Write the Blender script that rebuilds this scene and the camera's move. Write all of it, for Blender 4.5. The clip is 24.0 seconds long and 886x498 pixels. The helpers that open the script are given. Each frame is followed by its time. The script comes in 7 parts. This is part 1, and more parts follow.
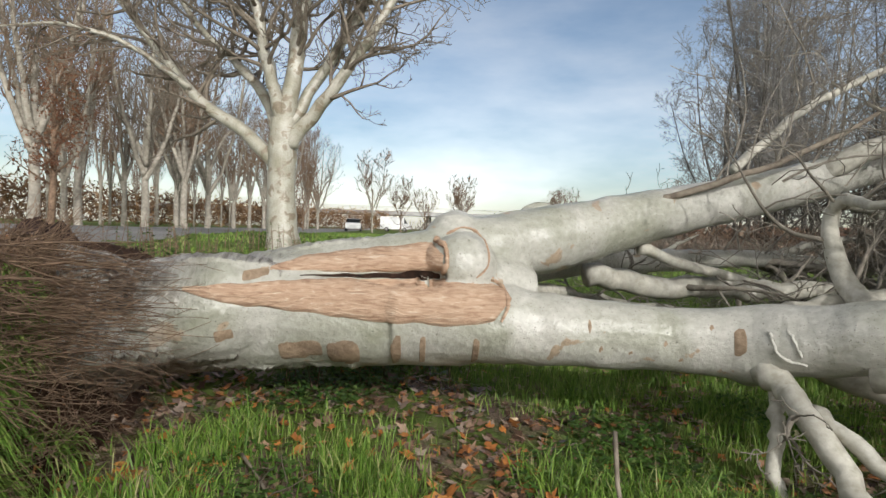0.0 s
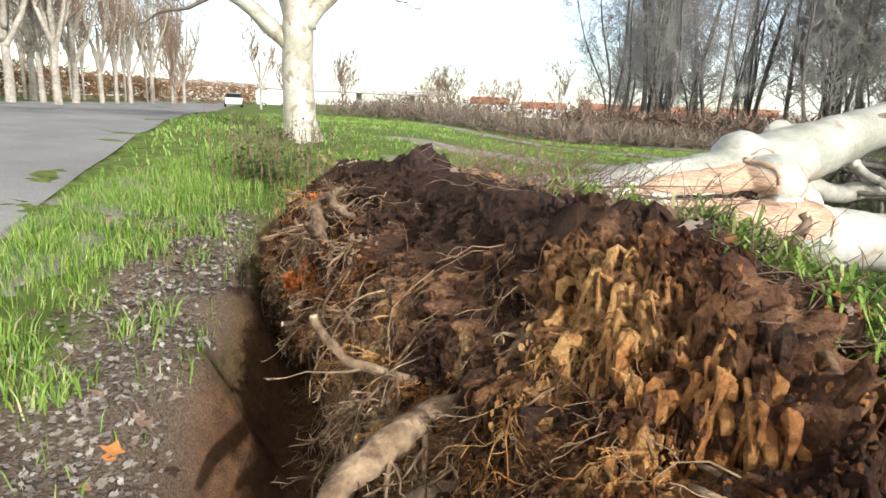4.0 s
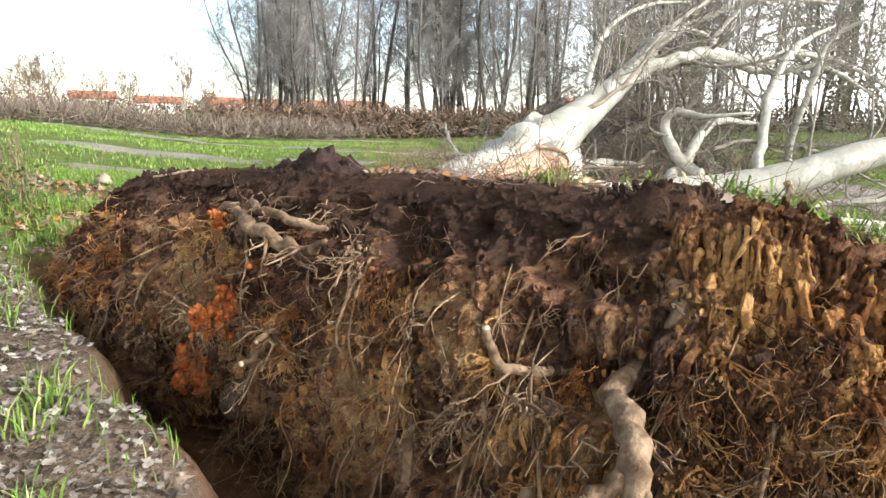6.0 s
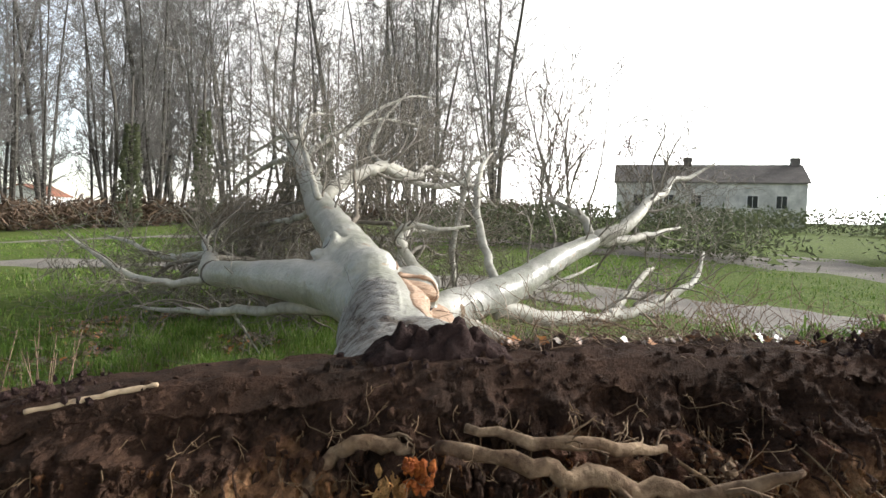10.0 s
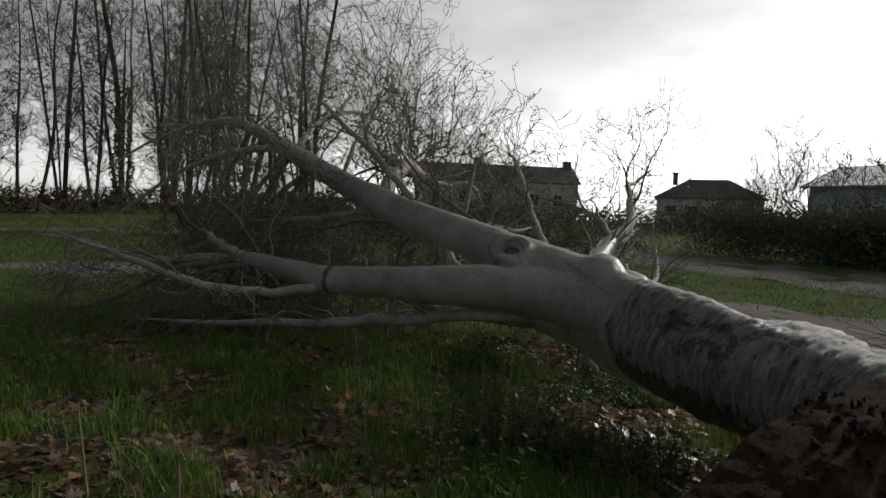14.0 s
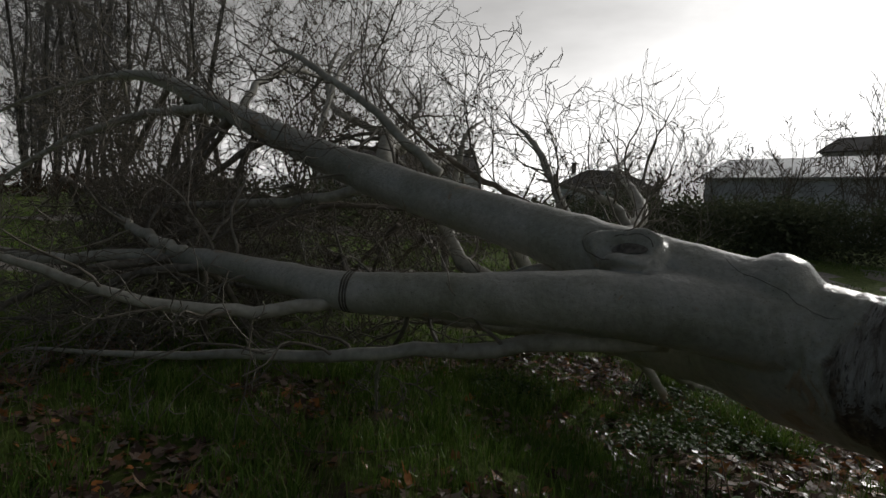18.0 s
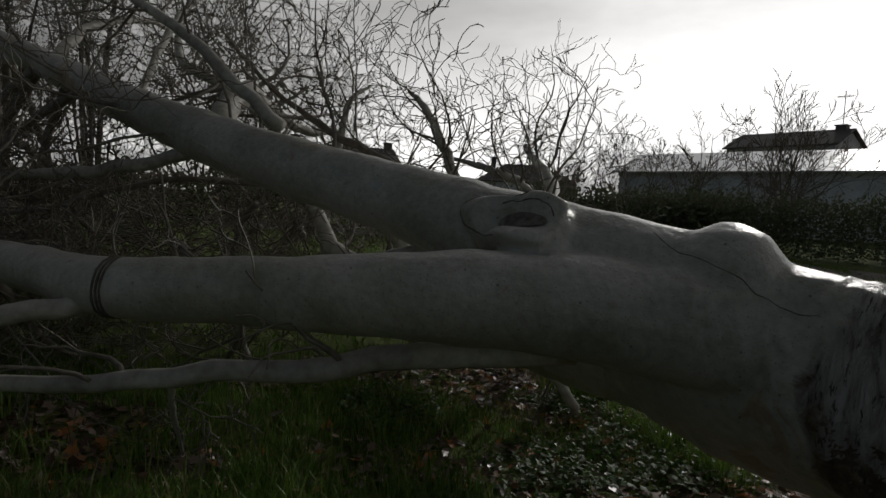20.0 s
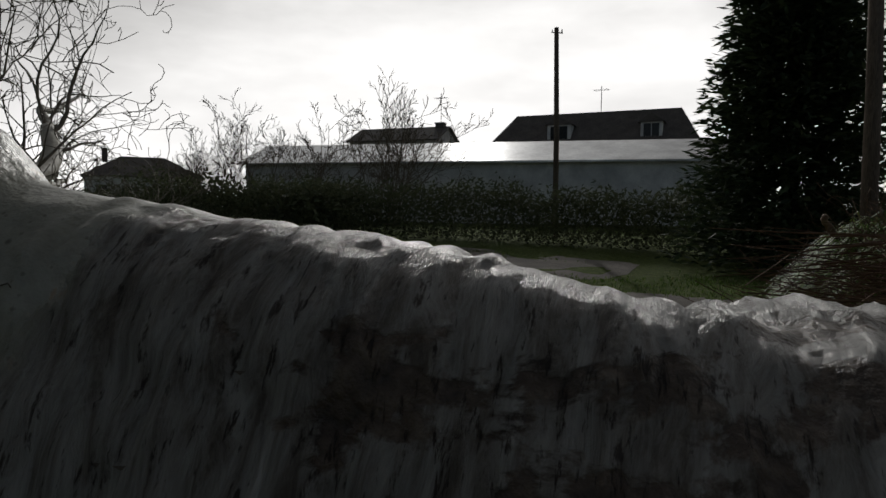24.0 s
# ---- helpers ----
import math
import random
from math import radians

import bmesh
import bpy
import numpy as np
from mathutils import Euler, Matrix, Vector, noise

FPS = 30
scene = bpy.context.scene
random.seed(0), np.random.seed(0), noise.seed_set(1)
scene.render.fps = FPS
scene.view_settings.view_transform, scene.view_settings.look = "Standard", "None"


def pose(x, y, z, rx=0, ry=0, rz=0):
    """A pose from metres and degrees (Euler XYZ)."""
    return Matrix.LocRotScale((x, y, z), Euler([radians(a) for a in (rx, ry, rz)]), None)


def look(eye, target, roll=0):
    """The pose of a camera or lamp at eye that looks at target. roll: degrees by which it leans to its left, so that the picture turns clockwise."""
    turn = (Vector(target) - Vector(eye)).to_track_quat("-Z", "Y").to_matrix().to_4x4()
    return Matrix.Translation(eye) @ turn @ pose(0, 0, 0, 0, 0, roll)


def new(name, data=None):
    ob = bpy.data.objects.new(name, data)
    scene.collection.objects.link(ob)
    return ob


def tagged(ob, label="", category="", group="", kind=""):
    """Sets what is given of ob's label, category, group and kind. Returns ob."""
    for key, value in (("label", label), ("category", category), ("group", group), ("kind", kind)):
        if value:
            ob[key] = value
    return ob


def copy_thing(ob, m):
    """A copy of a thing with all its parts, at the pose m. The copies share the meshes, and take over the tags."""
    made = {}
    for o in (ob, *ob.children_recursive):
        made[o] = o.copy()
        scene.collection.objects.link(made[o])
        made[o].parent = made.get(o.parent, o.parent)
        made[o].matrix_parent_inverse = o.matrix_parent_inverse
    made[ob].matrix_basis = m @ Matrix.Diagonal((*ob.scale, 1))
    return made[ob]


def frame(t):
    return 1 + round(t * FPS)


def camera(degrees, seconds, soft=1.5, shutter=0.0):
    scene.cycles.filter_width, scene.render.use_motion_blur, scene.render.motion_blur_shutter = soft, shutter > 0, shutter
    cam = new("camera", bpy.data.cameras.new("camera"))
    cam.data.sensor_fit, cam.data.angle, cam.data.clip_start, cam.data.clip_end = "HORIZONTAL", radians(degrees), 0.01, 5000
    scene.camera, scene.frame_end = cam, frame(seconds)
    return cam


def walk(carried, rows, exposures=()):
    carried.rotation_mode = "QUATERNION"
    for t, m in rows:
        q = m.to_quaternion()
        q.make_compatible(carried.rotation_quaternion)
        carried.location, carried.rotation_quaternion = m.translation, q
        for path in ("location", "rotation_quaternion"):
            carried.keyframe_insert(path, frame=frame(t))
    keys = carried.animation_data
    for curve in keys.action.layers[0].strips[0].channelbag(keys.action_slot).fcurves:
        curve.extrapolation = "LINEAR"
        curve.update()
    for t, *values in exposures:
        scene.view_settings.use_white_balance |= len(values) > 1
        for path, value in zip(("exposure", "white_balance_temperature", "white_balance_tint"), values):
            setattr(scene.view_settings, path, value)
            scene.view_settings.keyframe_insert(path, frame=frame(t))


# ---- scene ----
cam = camera(70.1, 24.0)
PATH = [
    (0, (5.173, -2.047, 1.309), (4.521, -0.157, 1.249), 1.6),
    (0.5, (4.88, -2.382, 1.332), (4.244, -0.487, 1.281), 1.8),
    (1, (4.5, -2.535, 1.328), (3.869, -0.638, 1.276), 1.7),
    (1.5, (4.134, -2.621, 1.385), (3.506, -0.722, 1.328), 1.9),
    (2, (3.766, -2.833, 1.441), (3.14, -0.935, 1.376), 1.8),
    (2.5, (3.38, -2.865, 1.452), (3.081, -0.915, 1.125), 1.9),
    (3, (2.997, -2.903, 1.48), (2.756, -0.964, 1.052), 2.0),
    (3.5, (2.459, -2.971, 1.539), (2.224, -1.033, 1.107), 2.2),
    (5.5, (0.691, -2.867, 1.489), (1.183, -0.973, 1.078), 1.5),
    (6, (0.338, -2.707, 1.515), (1.207, -0.955, 1.097), 1.2),
    (6.5, (-0.051, -2.539, 1.659), (0.837, -0.798, 1.233), 1.2),
    (7, (-0.275, -2.194, 1.711), (0.711, -0.508, 1.282), 1.2),
    (7.3, (-0.41, -2.013, 1.788), (0.784, -0.465, 1.367), 1.1),
    (7.5, (-0.515, -1.833, 1.764), (0.822, -0.396, 1.375), 1.1),
    (8, (-0.789, -1.498, 1.8), (0.6, -0.112, 1.414), 1.4),
    (8.5, (-0.906, -1.046, 1.77), (0.5, 0.355, 1.52), 1.2),
    (9, (-1.023, -0.626, 1.758), (0.421, 0.735, 1.503), 1.5),
    (9.5, (-1.085, -0.234, 1.757), (0.614, 0.803, 1.559), 1.4),
    (10, (-1.061, 0.173, 1.742), (0.831, 0.812, 1.633), 1.4),
    (10.5, (-1.076, 0.639, 1.713), (0.85, 1.168, 1.619), 1.4),
    (12.5, (-1.547, 2.537, 1.751), (0.405, 2.96, 1.636), 2.5),
    (13, (-1.574, 3.011, 1.755), (0.423, 3.006, 1.646), 2.4),
    (13.5, (-1.691, 3.493, 1.759), (0.305, 3.441, 1.649), 2.5),
    (14, (-1.596, 3.897, 1.732), (0.4, 3.846, 1.622), 2.3),
    (14.5, (-1.517, 4.245, 1.752), (0.478, 4.186, 1.636), 2.6),
    (15, (-1.447, 4.484, 1.757), (0.549, 4.425, 1.641), 2.6),
    (15.5, (-1.101, 4.63, 1.736), (0.894, 4.565, 1.614), 2.6),
    (16, (-0.744, 4.717, 1.721), (1.222, 4.371, 1.592), 2.6),
    (16.5, (-0.446, 4.887, 1.735), (1.513, 4.505, 1.609), 2.6),
    (17, (-0.127, 5.014, 1.683), (1.83, 4.627, 1.55), 2.6),
    (17.5, (0.203, 5.147, 1.666), (2.16, 4.758, 1.532), 2.8),
    (19.5, (1.364, 4.513, 1.478), (3.311, 4.079, 1.338), 2.9),
    (20, (1.643, 4.34, 1.467), (3.538, 3.715, 1.331), 2.9),
    (20.5, (1.903, 4.044, 1.414), (3.797, 3.419, 1.278), 3.1),
    (21, (2.014, 3.757, 1.422), (3.909, 3.129, 1.29), 2.8),
    (21.5, (2.095, 3.469, 1.378), (3.988, 2.837, 1.254), 2.6),
    (22, (2.149, 3.319, 1.39), (4.041, 2.683, 1.269), 2.5),
    (22.5, (2.15, 3.123, 1.354), (3.95, 2.259, 1.241), 2.3),
    (23, (2.118, 2.959, 1.335), (3.685, 1.722, 1.226), 2.2),
    (23.5, (2.168, 2.805, 1.293), (3.461, 1.284, 1.183), 1.3),
    (24, (2.217, 2.676, 1.262), (3.511, 1.155, 1.147), 0.6),
]
walk(cam, [(t, look(eye, target, roll)) for t, eye, target, roll in PATH],
     [(0, -0.65), (2.0, -0.5), (3.0, 0.05), (3.5, 0.2), (5.5, 0.65), (9.0, 0.75), (9.8, 0.3), (10.5, -0.5), (12.5, -1.4), (13.2, -1.85), (14, -2.1), (16, -2.25), (20, -2.7), (22.3, -2.85), (24, -2.8)])

# ---- light ----
SUN_AZ, SUN_EL = 141.0, 25.0      # degrees from +y towards +x, and up
world = bpy.data.worlds.new("sky")
scene.world = world
world.use_nodes = True
wn, wl = world.node_tree.nodes, world.node_tree.links
sky = wn.new("ShaderNodeTexSky")
sky.sky_type, sky.sun_disc = "NISHITA", False
sky.sun_elevation, sky.sun_rotation = radians(SUN_EL), radians(SUN_AZ)
sky.air_density, sky.dust_density, sky.ozone_density = 1.0, 0.9, 1.9
tc = wn.new("ShaderNodeTexCoord")
mp = wn.new("ShaderNodeMapping")
mp.inputs["Scale"].default_value = (1.0, 1.0, 3.2)
cn = wn.new("ShaderNodeTexNoise")
cn.inputs["Scale"].default_value, cn.inputs["Detail"].default_value, cn.inputs["Roughness"].default_value = 2.6, 7, 0.55
cr = wn.new("ShaderNodeValToRGB")
cr.color_ramp.elements[0].position, cr.color_ramp.elements[1].position = 0.36, 0.74
cr.color_ramp.elements[0].color, cr.color_ramp.elements[1].color = (0.10, 0.10, 0.10, 1), (0.62, 0.62, 0.62, 1)
# thin cloud: the sky's own light, greyed and lifted
bw = wn.new("ShaderNodeRGBToBW")
veil = wn.new("ShaderNodeMix")
veil.data_type, veil.blend_type = "RGBA", "MULTIPLY"
veil.inputs[0].default_value = 1.0
veil.inputs[7].default_value = (1.40, 1.38, 1.36, 1)
mixc = wn.new("ShaderNodeMix")
mixc.data_type = "RGBA"
bg = wn["Background"]
bg.inputs["Strength"].default_value = 0.13
wl.new(tc.outputs["Generated"], mp.inputs["Vector"])
wl.new(mp.outputs["Vector"], cn.inputs["Vector"])
wl.new(cn.outputs["Fac"], cr.inputs["Fac"])
wl.new(sky.outputs["Color"], bw.inputs["Color"])
cap = wn.new("ShaderNodeMath")
cap.operation = "MINIMUM"
cap.inputs[1].default_value = 9.0
wl.new(bw.outputs["Val"], cap.inputs[0])
wl.new(cap.outputs[0], veil.inputs[6])
wl.new(sky.outputs["Color"], mixc.inputs[6])
wl.new(veil.outputs[2], mixc.inputs[7])
# thin cloud scatters the sun forward: the sky brightens towards it
sv = Vector((math.sin(radians(SUN_AZ)) * math.cos(radians(SUN_EL)), math.cos(radians(SUN_AZ)) * math.cos(radians(SUN_EL)), math.sin(radians(SUN_EL))))
dt = wn.new("ShaderNodeVectorMath")
dt.operation = "DOT_PRODUCT"
dt.inputs[1].default_value = sv
wl.new(tc.outputs["Generated"], dt.inputs[0])
mx = wn.new("ShaderNodeMapRange")
mx.interpolation_type = "SMOOTHSTEP"
mx.inputs["From Min"].default_value, mx.inputs["From Max"].default_value = -0.50, 0.22
wl.new(dt.outputs["Value"], mx.inputs["Value"])
# and the veil is closed on that side
cover_max = wn.new("ShaderNodeMath")
cover_max.operation = "MAXIMUM"
wl.new(cr.outputs["Color"], cover_max.inputs[0])
wl.new(mx.outputs["Result"], cover_max.inputs[1])
wl.new(cover_max.outputs[0], mixc.inputs[0])
# the bright veil lies low over the horizon
sz = wn.new("ShaderNodeSeparateXYZ")
wl.new(tc.outputs["Generated"], sz.inputs[0])
lo = wn.new("ShaderNodeMath")
lo.operation, lo.use_clamp = "SUBTRACT", True
lo.inputs[0].default_value = 1.0
wl.new(sz.outputs["Z"], lo.inputs[1])
lp = wn.new("ShaderNodeMath")
lp.operation = "POWER"
lp.inputs[1].default_value = 1.3
wl.new(lo.outputs[0], lp.inputs[0])
pw = wn.new("ShaderNodeMath")
pw.operation = "MULTIPLY"
wl.new(mx.outputs["Result"], pw.inputs[0])
wl.new(lp.outputs[0], pw.inputs[1])
sc = wn.new("ShaderNodeMath")
sc.operation = "MULTIPLY_ADD"
sc.inputs[1].default_value, sc.inputs[2].default_value = 3.3, 1.6
wl.new(pw.outputs[0], sc.inputs[0])
glow = wn.new("ShaderNodeVectorMath")
glow.operation = "SCALE"
wl.new(mixc.outputs[2], glow.inputs[0])
cb = wn.new("ShaderNodeMapRange")
cb.inputs["From Min"].default_value, cb.inputs["From Max"].default_value = 0.3, 0.7
cb.inputs["To Min"].default_value, cb.inputs["To Max"].default_value = 0.80, 1.20
wl.new(cn.outputs["Fac"], cb.inputs["Value"])
cm = wn.new("ShaderNodeMath")
cm.operation = "MULTIPLY"
wl.new(sc.outputs[0], cm.inputs[0])
wl.new(cb.outputs[0], cm.inputs[1])
wl.new(cm.outputs[0], glow.inputs["Scale"])
wl.new(glow.outputs["Vector"], bg.inputs["Color"])

sd = bpy.data.lights.new("sun", "SUN")
sd.energy, sd.angle, sd.color = 4.4, radians(0.9), (1.0, 0.975, 0.94)
sun = new("sun", sd)
az, el = radians(SUN_AZ), radians(SUN_EL)
sun.matrix_world = look((math.sin(az) * 60, math.cos(az) * 60, math.tan(el) * 60), (0, 0, 0))

# ---- materials ----
def nodes_of(name):
    m = bpy.data.materials.new(name)
    m.use_nodes = True
    return m, m.node_tree.nodes, m.node_tree.links, m.node_tree.nodes["Principled BSDF"]


def ramp(n, stops):
    r = n.new("ShaderNodeValToRGB")
    e = r.color_ramp.elements
    while len(e) < len(stops):
        e.new(0.5)
    for k, (p, c) in enumerate(stops):
        e[k].position, e[k].color = p, (*c, 1)
    return r


def noise_tex(n, l, vec, scale, detail=6, rough=0.6, dist=0.0):
    t = n.new("ShaderNodeTexNoise")
    t.inputs["Scale"].default_value, t.inputs["Detail"].default_value = scale, detail
    t.inputs["Roughness"].default_value, t.inputs["Distortion"].default_value = rough, dist
    if vec is not None:
        l.new(vec, t.inputs["Vector"])
    return t


def blend(n, l, fac, a, b, mode="MIX"):
    m = n.new("ShaderNodeMix")
    m.data_type, m.blend_type = "RGBA", mode
    for sock, v in ((m.inputs[0], fac), (m.inputs[6], a), (m.inputs[7], b)):
        if isinstance(v, (int, float)):
            sock.default_value = v
        elif isinstance(v, tuple):
            sock.default_value = (*v, 1)
        else:
            l.new(v, sock)
    return m.outputs[2]


def bumped(n, l, bsdf, height, strength, dist=0.02):
    b = n.new("ShaderNodeBump")
    b.inputs["Strength"].default_value, b.inputs["Distance"].default_value = strength, dist
    l.new(height, b.inputs["Height"])
    l.new(b.outputs["Normal"], bsdf.inputs["Normal"])


def coords(n, l, scale=(1, 1, 1)):
    t = n.new("ShaderNodeTexCoord")
    m = n.new("ShaderNodeMapping")
    m.inputs["Scale"].default_value = scale
    l.new(t.outputs["Object"], m.inputs["Vector"])
    return m.outputs["Vector"]


def mat(name, dark, light, fine=30.0, coarse=2.5, rough=0.8, bump=0.4, tint=None, stretch=(1, 1, 1), island=0.0, obj=0.0, metal=0.0, dist=0.02, thin=0.0):
    """Two colours by fine grain, broken by coarse stains; island, obj: shift from piece to piece."""
    m, n, l, b = nodes_of(name)
    v = coords(n, l, stretch)
    f, c = noise_tex(n, l, v, fine), noise_tex(n, l, v, coarse, 4)
    col = ramp(n, [(0.3, dark), (0.7, light)])
    l.new(f.outputs["Fac"], col.inputs["Fac"])
    st = ramp(n, [(0.35, tuple(0.62 * x for x in tint or (1, 1, 1))), (0.7, (1.12, 1.12, 1.1))])
    l.new(c.outputs["Fac"], st.inputs["Fac"])
    out = blend(n, l, 0.8, col.outputs["Color"], st.outputs["Color"], "MULTIPLY")
    for amount, node, sock in ((island, "ShaderNodeNewGeometry", "Random Per Island"), (obj, "ShaderNodeObjectInfo", "Random")):
        if amount:
            r = n.new(node)
            rr = ramp(n, [(0.0, (1 - amount, 1 - amount, 1 - amount)), (1.0, (1 + amount, 1 + amount * 0.8, 1 + amount * 0.5))])
            l.new(r.outputs[sock], rr.inputs["Fac"])
            out = blend(n, l, 1.0, out, rr.outputs["Color"], "MULTIPLY")
    l.new(out, b.inputs["Base Color"])
    b.inputs["Roughness"].default_value, b.inputs["Metallic"].default_value = rough, metal
    b.inputs["Specular IOR Level"].default_value = 0.3
    if bump:
        bumped(n, l, b, f.outputs["Fac"], bump, dist)
    return m


def mat_island(name, stops, rough=0.7, fine=40.0, thin=0.0):
    """Colour by piece, as of leaves or blades of grass."""
    m, n, l, b = nodes_of(name)
    r = n.new("ShaderNodeNewGeometry")
    col = ramp(n, stops)
    l.new(r.outputs["Random Per Island"], col.inputs["Fac"])
    f = noise_tex(n, l, coords(n, l), fine, 3)
    g = ramp(n, [(0.3, (0.7, 0.7, 0.7)), (0.7, (1.15, 1.15, 1.15))])
    l.new(f.outputs["Fac"], g.inputs["Fac"])
    l.new(blend(n, l, 0.8, col.outputs["Color"], g.outputs["Color"], "MULTIPLY"), b.inputs["Base Color"])
    b.inputs["Roughness"].default_value = rough
    b.inputs["Specular IOR Level"].default_value = 0.35
    if thin:
        # light comes through the thin blade
        tr = n.new("ShaderNodeBsdfTranslucent")
        l.new(b.inputs["Base Color"].links[0].from_socket, tr.inputs["Color"])
        mx2 = n.new("ShaderNodeMixShader")
        mx2.inputs[0].default_value = thin
        l.new(b.outputs[0], mx2.inputs[1])
        l.new(tr.outputs[0], mx2.inputs[2])
        l.new(mx2.outputs[0], n["Material Output"].inputs["Surface"])
    return m


def mat_plane_bark(name, pale=(0.46, 0.45, 0.41), green=(0.27, 0.275, 0.215), patch=(0.37, 0.29, 0.21), amount=0.635, scale=1.0, base_x=None):
    """Plane bark: pale, greenish-grey, with flakes of brown and dark scars; below base_x rough and scaly."""
    m, n, l, b = nodes_of(name)
    v = coords(n, l, (scale, scale, scale))
    c1, c2, f = noise_tex(n, l, v, 1.7, 5, 0.6, 0.4), noise_tex(n, l, v, 3.2, 6, 0.55, 0.8), noise_tex(n, l, v, 24, 7, 0.55)
    col = ramp(n, [(0.32, green), (0.6, pale)])
    l.new(c1.outputs["Fac"], col.inputs["Fac"])
    k = ramp(n, [(amount, (0, 0, 0)), (amount + 0.02, (1, 1, 1))])
    l.new(c2.outputs["Fac"], k.inputs["Fac"])
    out = blend(n, l, k.outputs["Color"], col.outputs["Color"], patch)
    # small dark scars
    vo = n.new("ShaderNodeTexVoronoi")
    vo.inputs["Scale"].default_value = 13.0
    l.new(v, vo.inputs["Vector"])
    sc = ramp(n, [(0.05, (0.32, 0.30, 0.27)), (0.10, (1, 1, 1))])
    l.new(vo.outputs["Distance"], sc.inputs["Fac"])
    out = blend(n, l, 0.8, out, sc.outputs["Color"], "MULTIPLY")
    g = ramp(n, [(0.3, (0.80, 0.80, 0.77)), (0.7, (1.08, 1.08, 1.07))])
    l.new(f.outputs["Fac"], g.inputs["Fac"])
    out = blend(n, l, 1.0, out, g.outputs["Color"], "MULTIPLY")
    # rough-edged pits
    pit = n.new("ShaderNodeTexVoronoi")
    pit.inputs["Scale"].default_value, pit.inputs["Randomness"].default_value = 46.0, 1.0
    l.new(v, pit.inputs["Vector"])
    pk = ramp(n, [(0.10, (0.45, 0.43, 0.40)), (0.20, (1, 1, 1))])
    l.new(pit.outputs["Distance"], pk.inputs["Fac"])
    out = blend(n, l, 0.7, out, pk.outputs["Color"], "MULTIPLY")
    height = f.outputs["Fac"]
    if base_x is not None:
        t = n.new("ShaderNodeTexCoord")
        sep = n.new("ShaderNodeSeparateXYZ")
        l.new(t.outputs["Object"], sep.inputs[0])
        # distance along the trunk, measured on the side away from the sun
        add = n.new("ShaderNodeMath")
        add.operation = "MULTIPLY_ADD"
        add.inputs[1].default_value, add.inputs[2].default_value = 0.28, -0.05
        l.new(sep.outputs["Y"], add.inputs[0])
        dif = n.new("ShaderNodeMath")
        dif.operation = "SUBTRACT"
        l.new(sep.outputs["X"], dif.inputs[0])
        l.new(add.outputs[0], dif.inputs[1])
        wob = n.new("ShaderNodeMath")
        wob.operation = "MULTIPLY_ADD"
        wob.inputs[1].default_value = 0.35
        l.new(c2.outputs["Fac"], wob.inputs[0])
        l.new(dif.outputs[0], wob.inputs[2])
        edge = n.new("ShaderNodeMapRange")
        edge.inputs["From Min"].default_value, edge.inputs["From Max"].default_value = base_x + 0.02, base_x - 0.02
        l.new(wob.outputs[0], edge.inputs["Value"])
        side = n.new("ShaderNodeMapRange")   # the scaly side faces +y
        nrm = n.new("ShaderNodeNewGeometry")
        sn = n.new("ShaderNodeSeparateXYZ")
        l.new(nrm.outputs["True Normal"], sn.inputs[0])
        side.inputs["From Min"].default_value, side.inputs["From Max"].default_value = -0.45, -0.15
        l.new(sn.outputs["Y"], side.inputs["Value"])
        foot = n.new("ShaderNodeMapRange")   # and goes all round at the foot
        foot.inputs["From Min"].default_value, foot.inputs["From Max"].default_value = 2.45, 2.05
        l.new(wob.outputs[0], foot.inputs["Value"])
        rnd = n.new("ShaderNodeMath")
        rnd.operation = "MAXIMUM"
        l.new(side.outputs[0], rnd.inputs[0])
        l.new(foot.outputs[0], rnd.inputs[1])
        both = n.new("ShaderNodeMath")
        both.operation = "MULTIPLY"
        l.new(edge.outputs[0], both.inputs[0])
        l.new(rnd.outputs[0], both.inputs[1])
        mr = n.new("ShaderNodeMapping")   # turned along the trunk: scales short along it, drawn out round it
        mr.vector_type = "TEXTURE"
        mr.inputs["Rotation"].default_value = (0, 0, 0.36)
        mr.inputs["Scale"].default_value = (0.075, 0.34, 0.40)
        l.new(t.outputs["Object"], mr.inputs["Vector"])
        # scale colours in streaks, with the shadows of the flakes painted in
        fl = noise_tex(n, l, mr.outputs["Vector"], 1.6, 10, 0.72, 0.6)
        fc = ramp(n, [(0.30, (0.06, 0.047, 0.038)), (0.41, (0.16, 0.14, 0.12)), (0.49, (0.28, 0.265, 0.24)), (0.62, (0.43, 0.42, 0.395))])
        l.new(fl.outputs["Fac"], fc.inputs["Fac"])
        # broad ragged patches where the scales have stayed on, and loose dark flakes
        big = noise_tex(n, l, v, 2.6, 10, 0.62, 0.5)
        # the bark is off along the belly of the stem
        low = n.new("ShaderNodeMapRange")
        low.inputs["From Min"].default_value, low.inputs["From Max"].default_value = -0.25, -0.5
        low.inputs["To Min"].default_value, low.inputs["To Max"].default_value = 0.0, 0.35
        l.new(sn.outputs["Z"], low.inputs["Value"])
        bsum = n.new("ShaderNodeMath")
        bsum.operation = "ADD"
        bk = ramp(n, [(0.575, (0, 0, 0)), (0.60, (1, 1, 1))])
        l.new(bsum.outputs[0], bk.inputs["Fac"])
        l.new(big.outputs["Fac"], bsum.inputs[0])
        l.new(low.outputs[0], bsum.inputs[1])
        scale_c = ramp(n, [(0.3, (0.035, 0.026, 0.021)), (0.5, (0.11, 0.082, 0.062)), (0.72, (0.24, 0.195, 0.155))])
        l.new(f.outputs["Fac"], scale_c.inputs["Fac"])
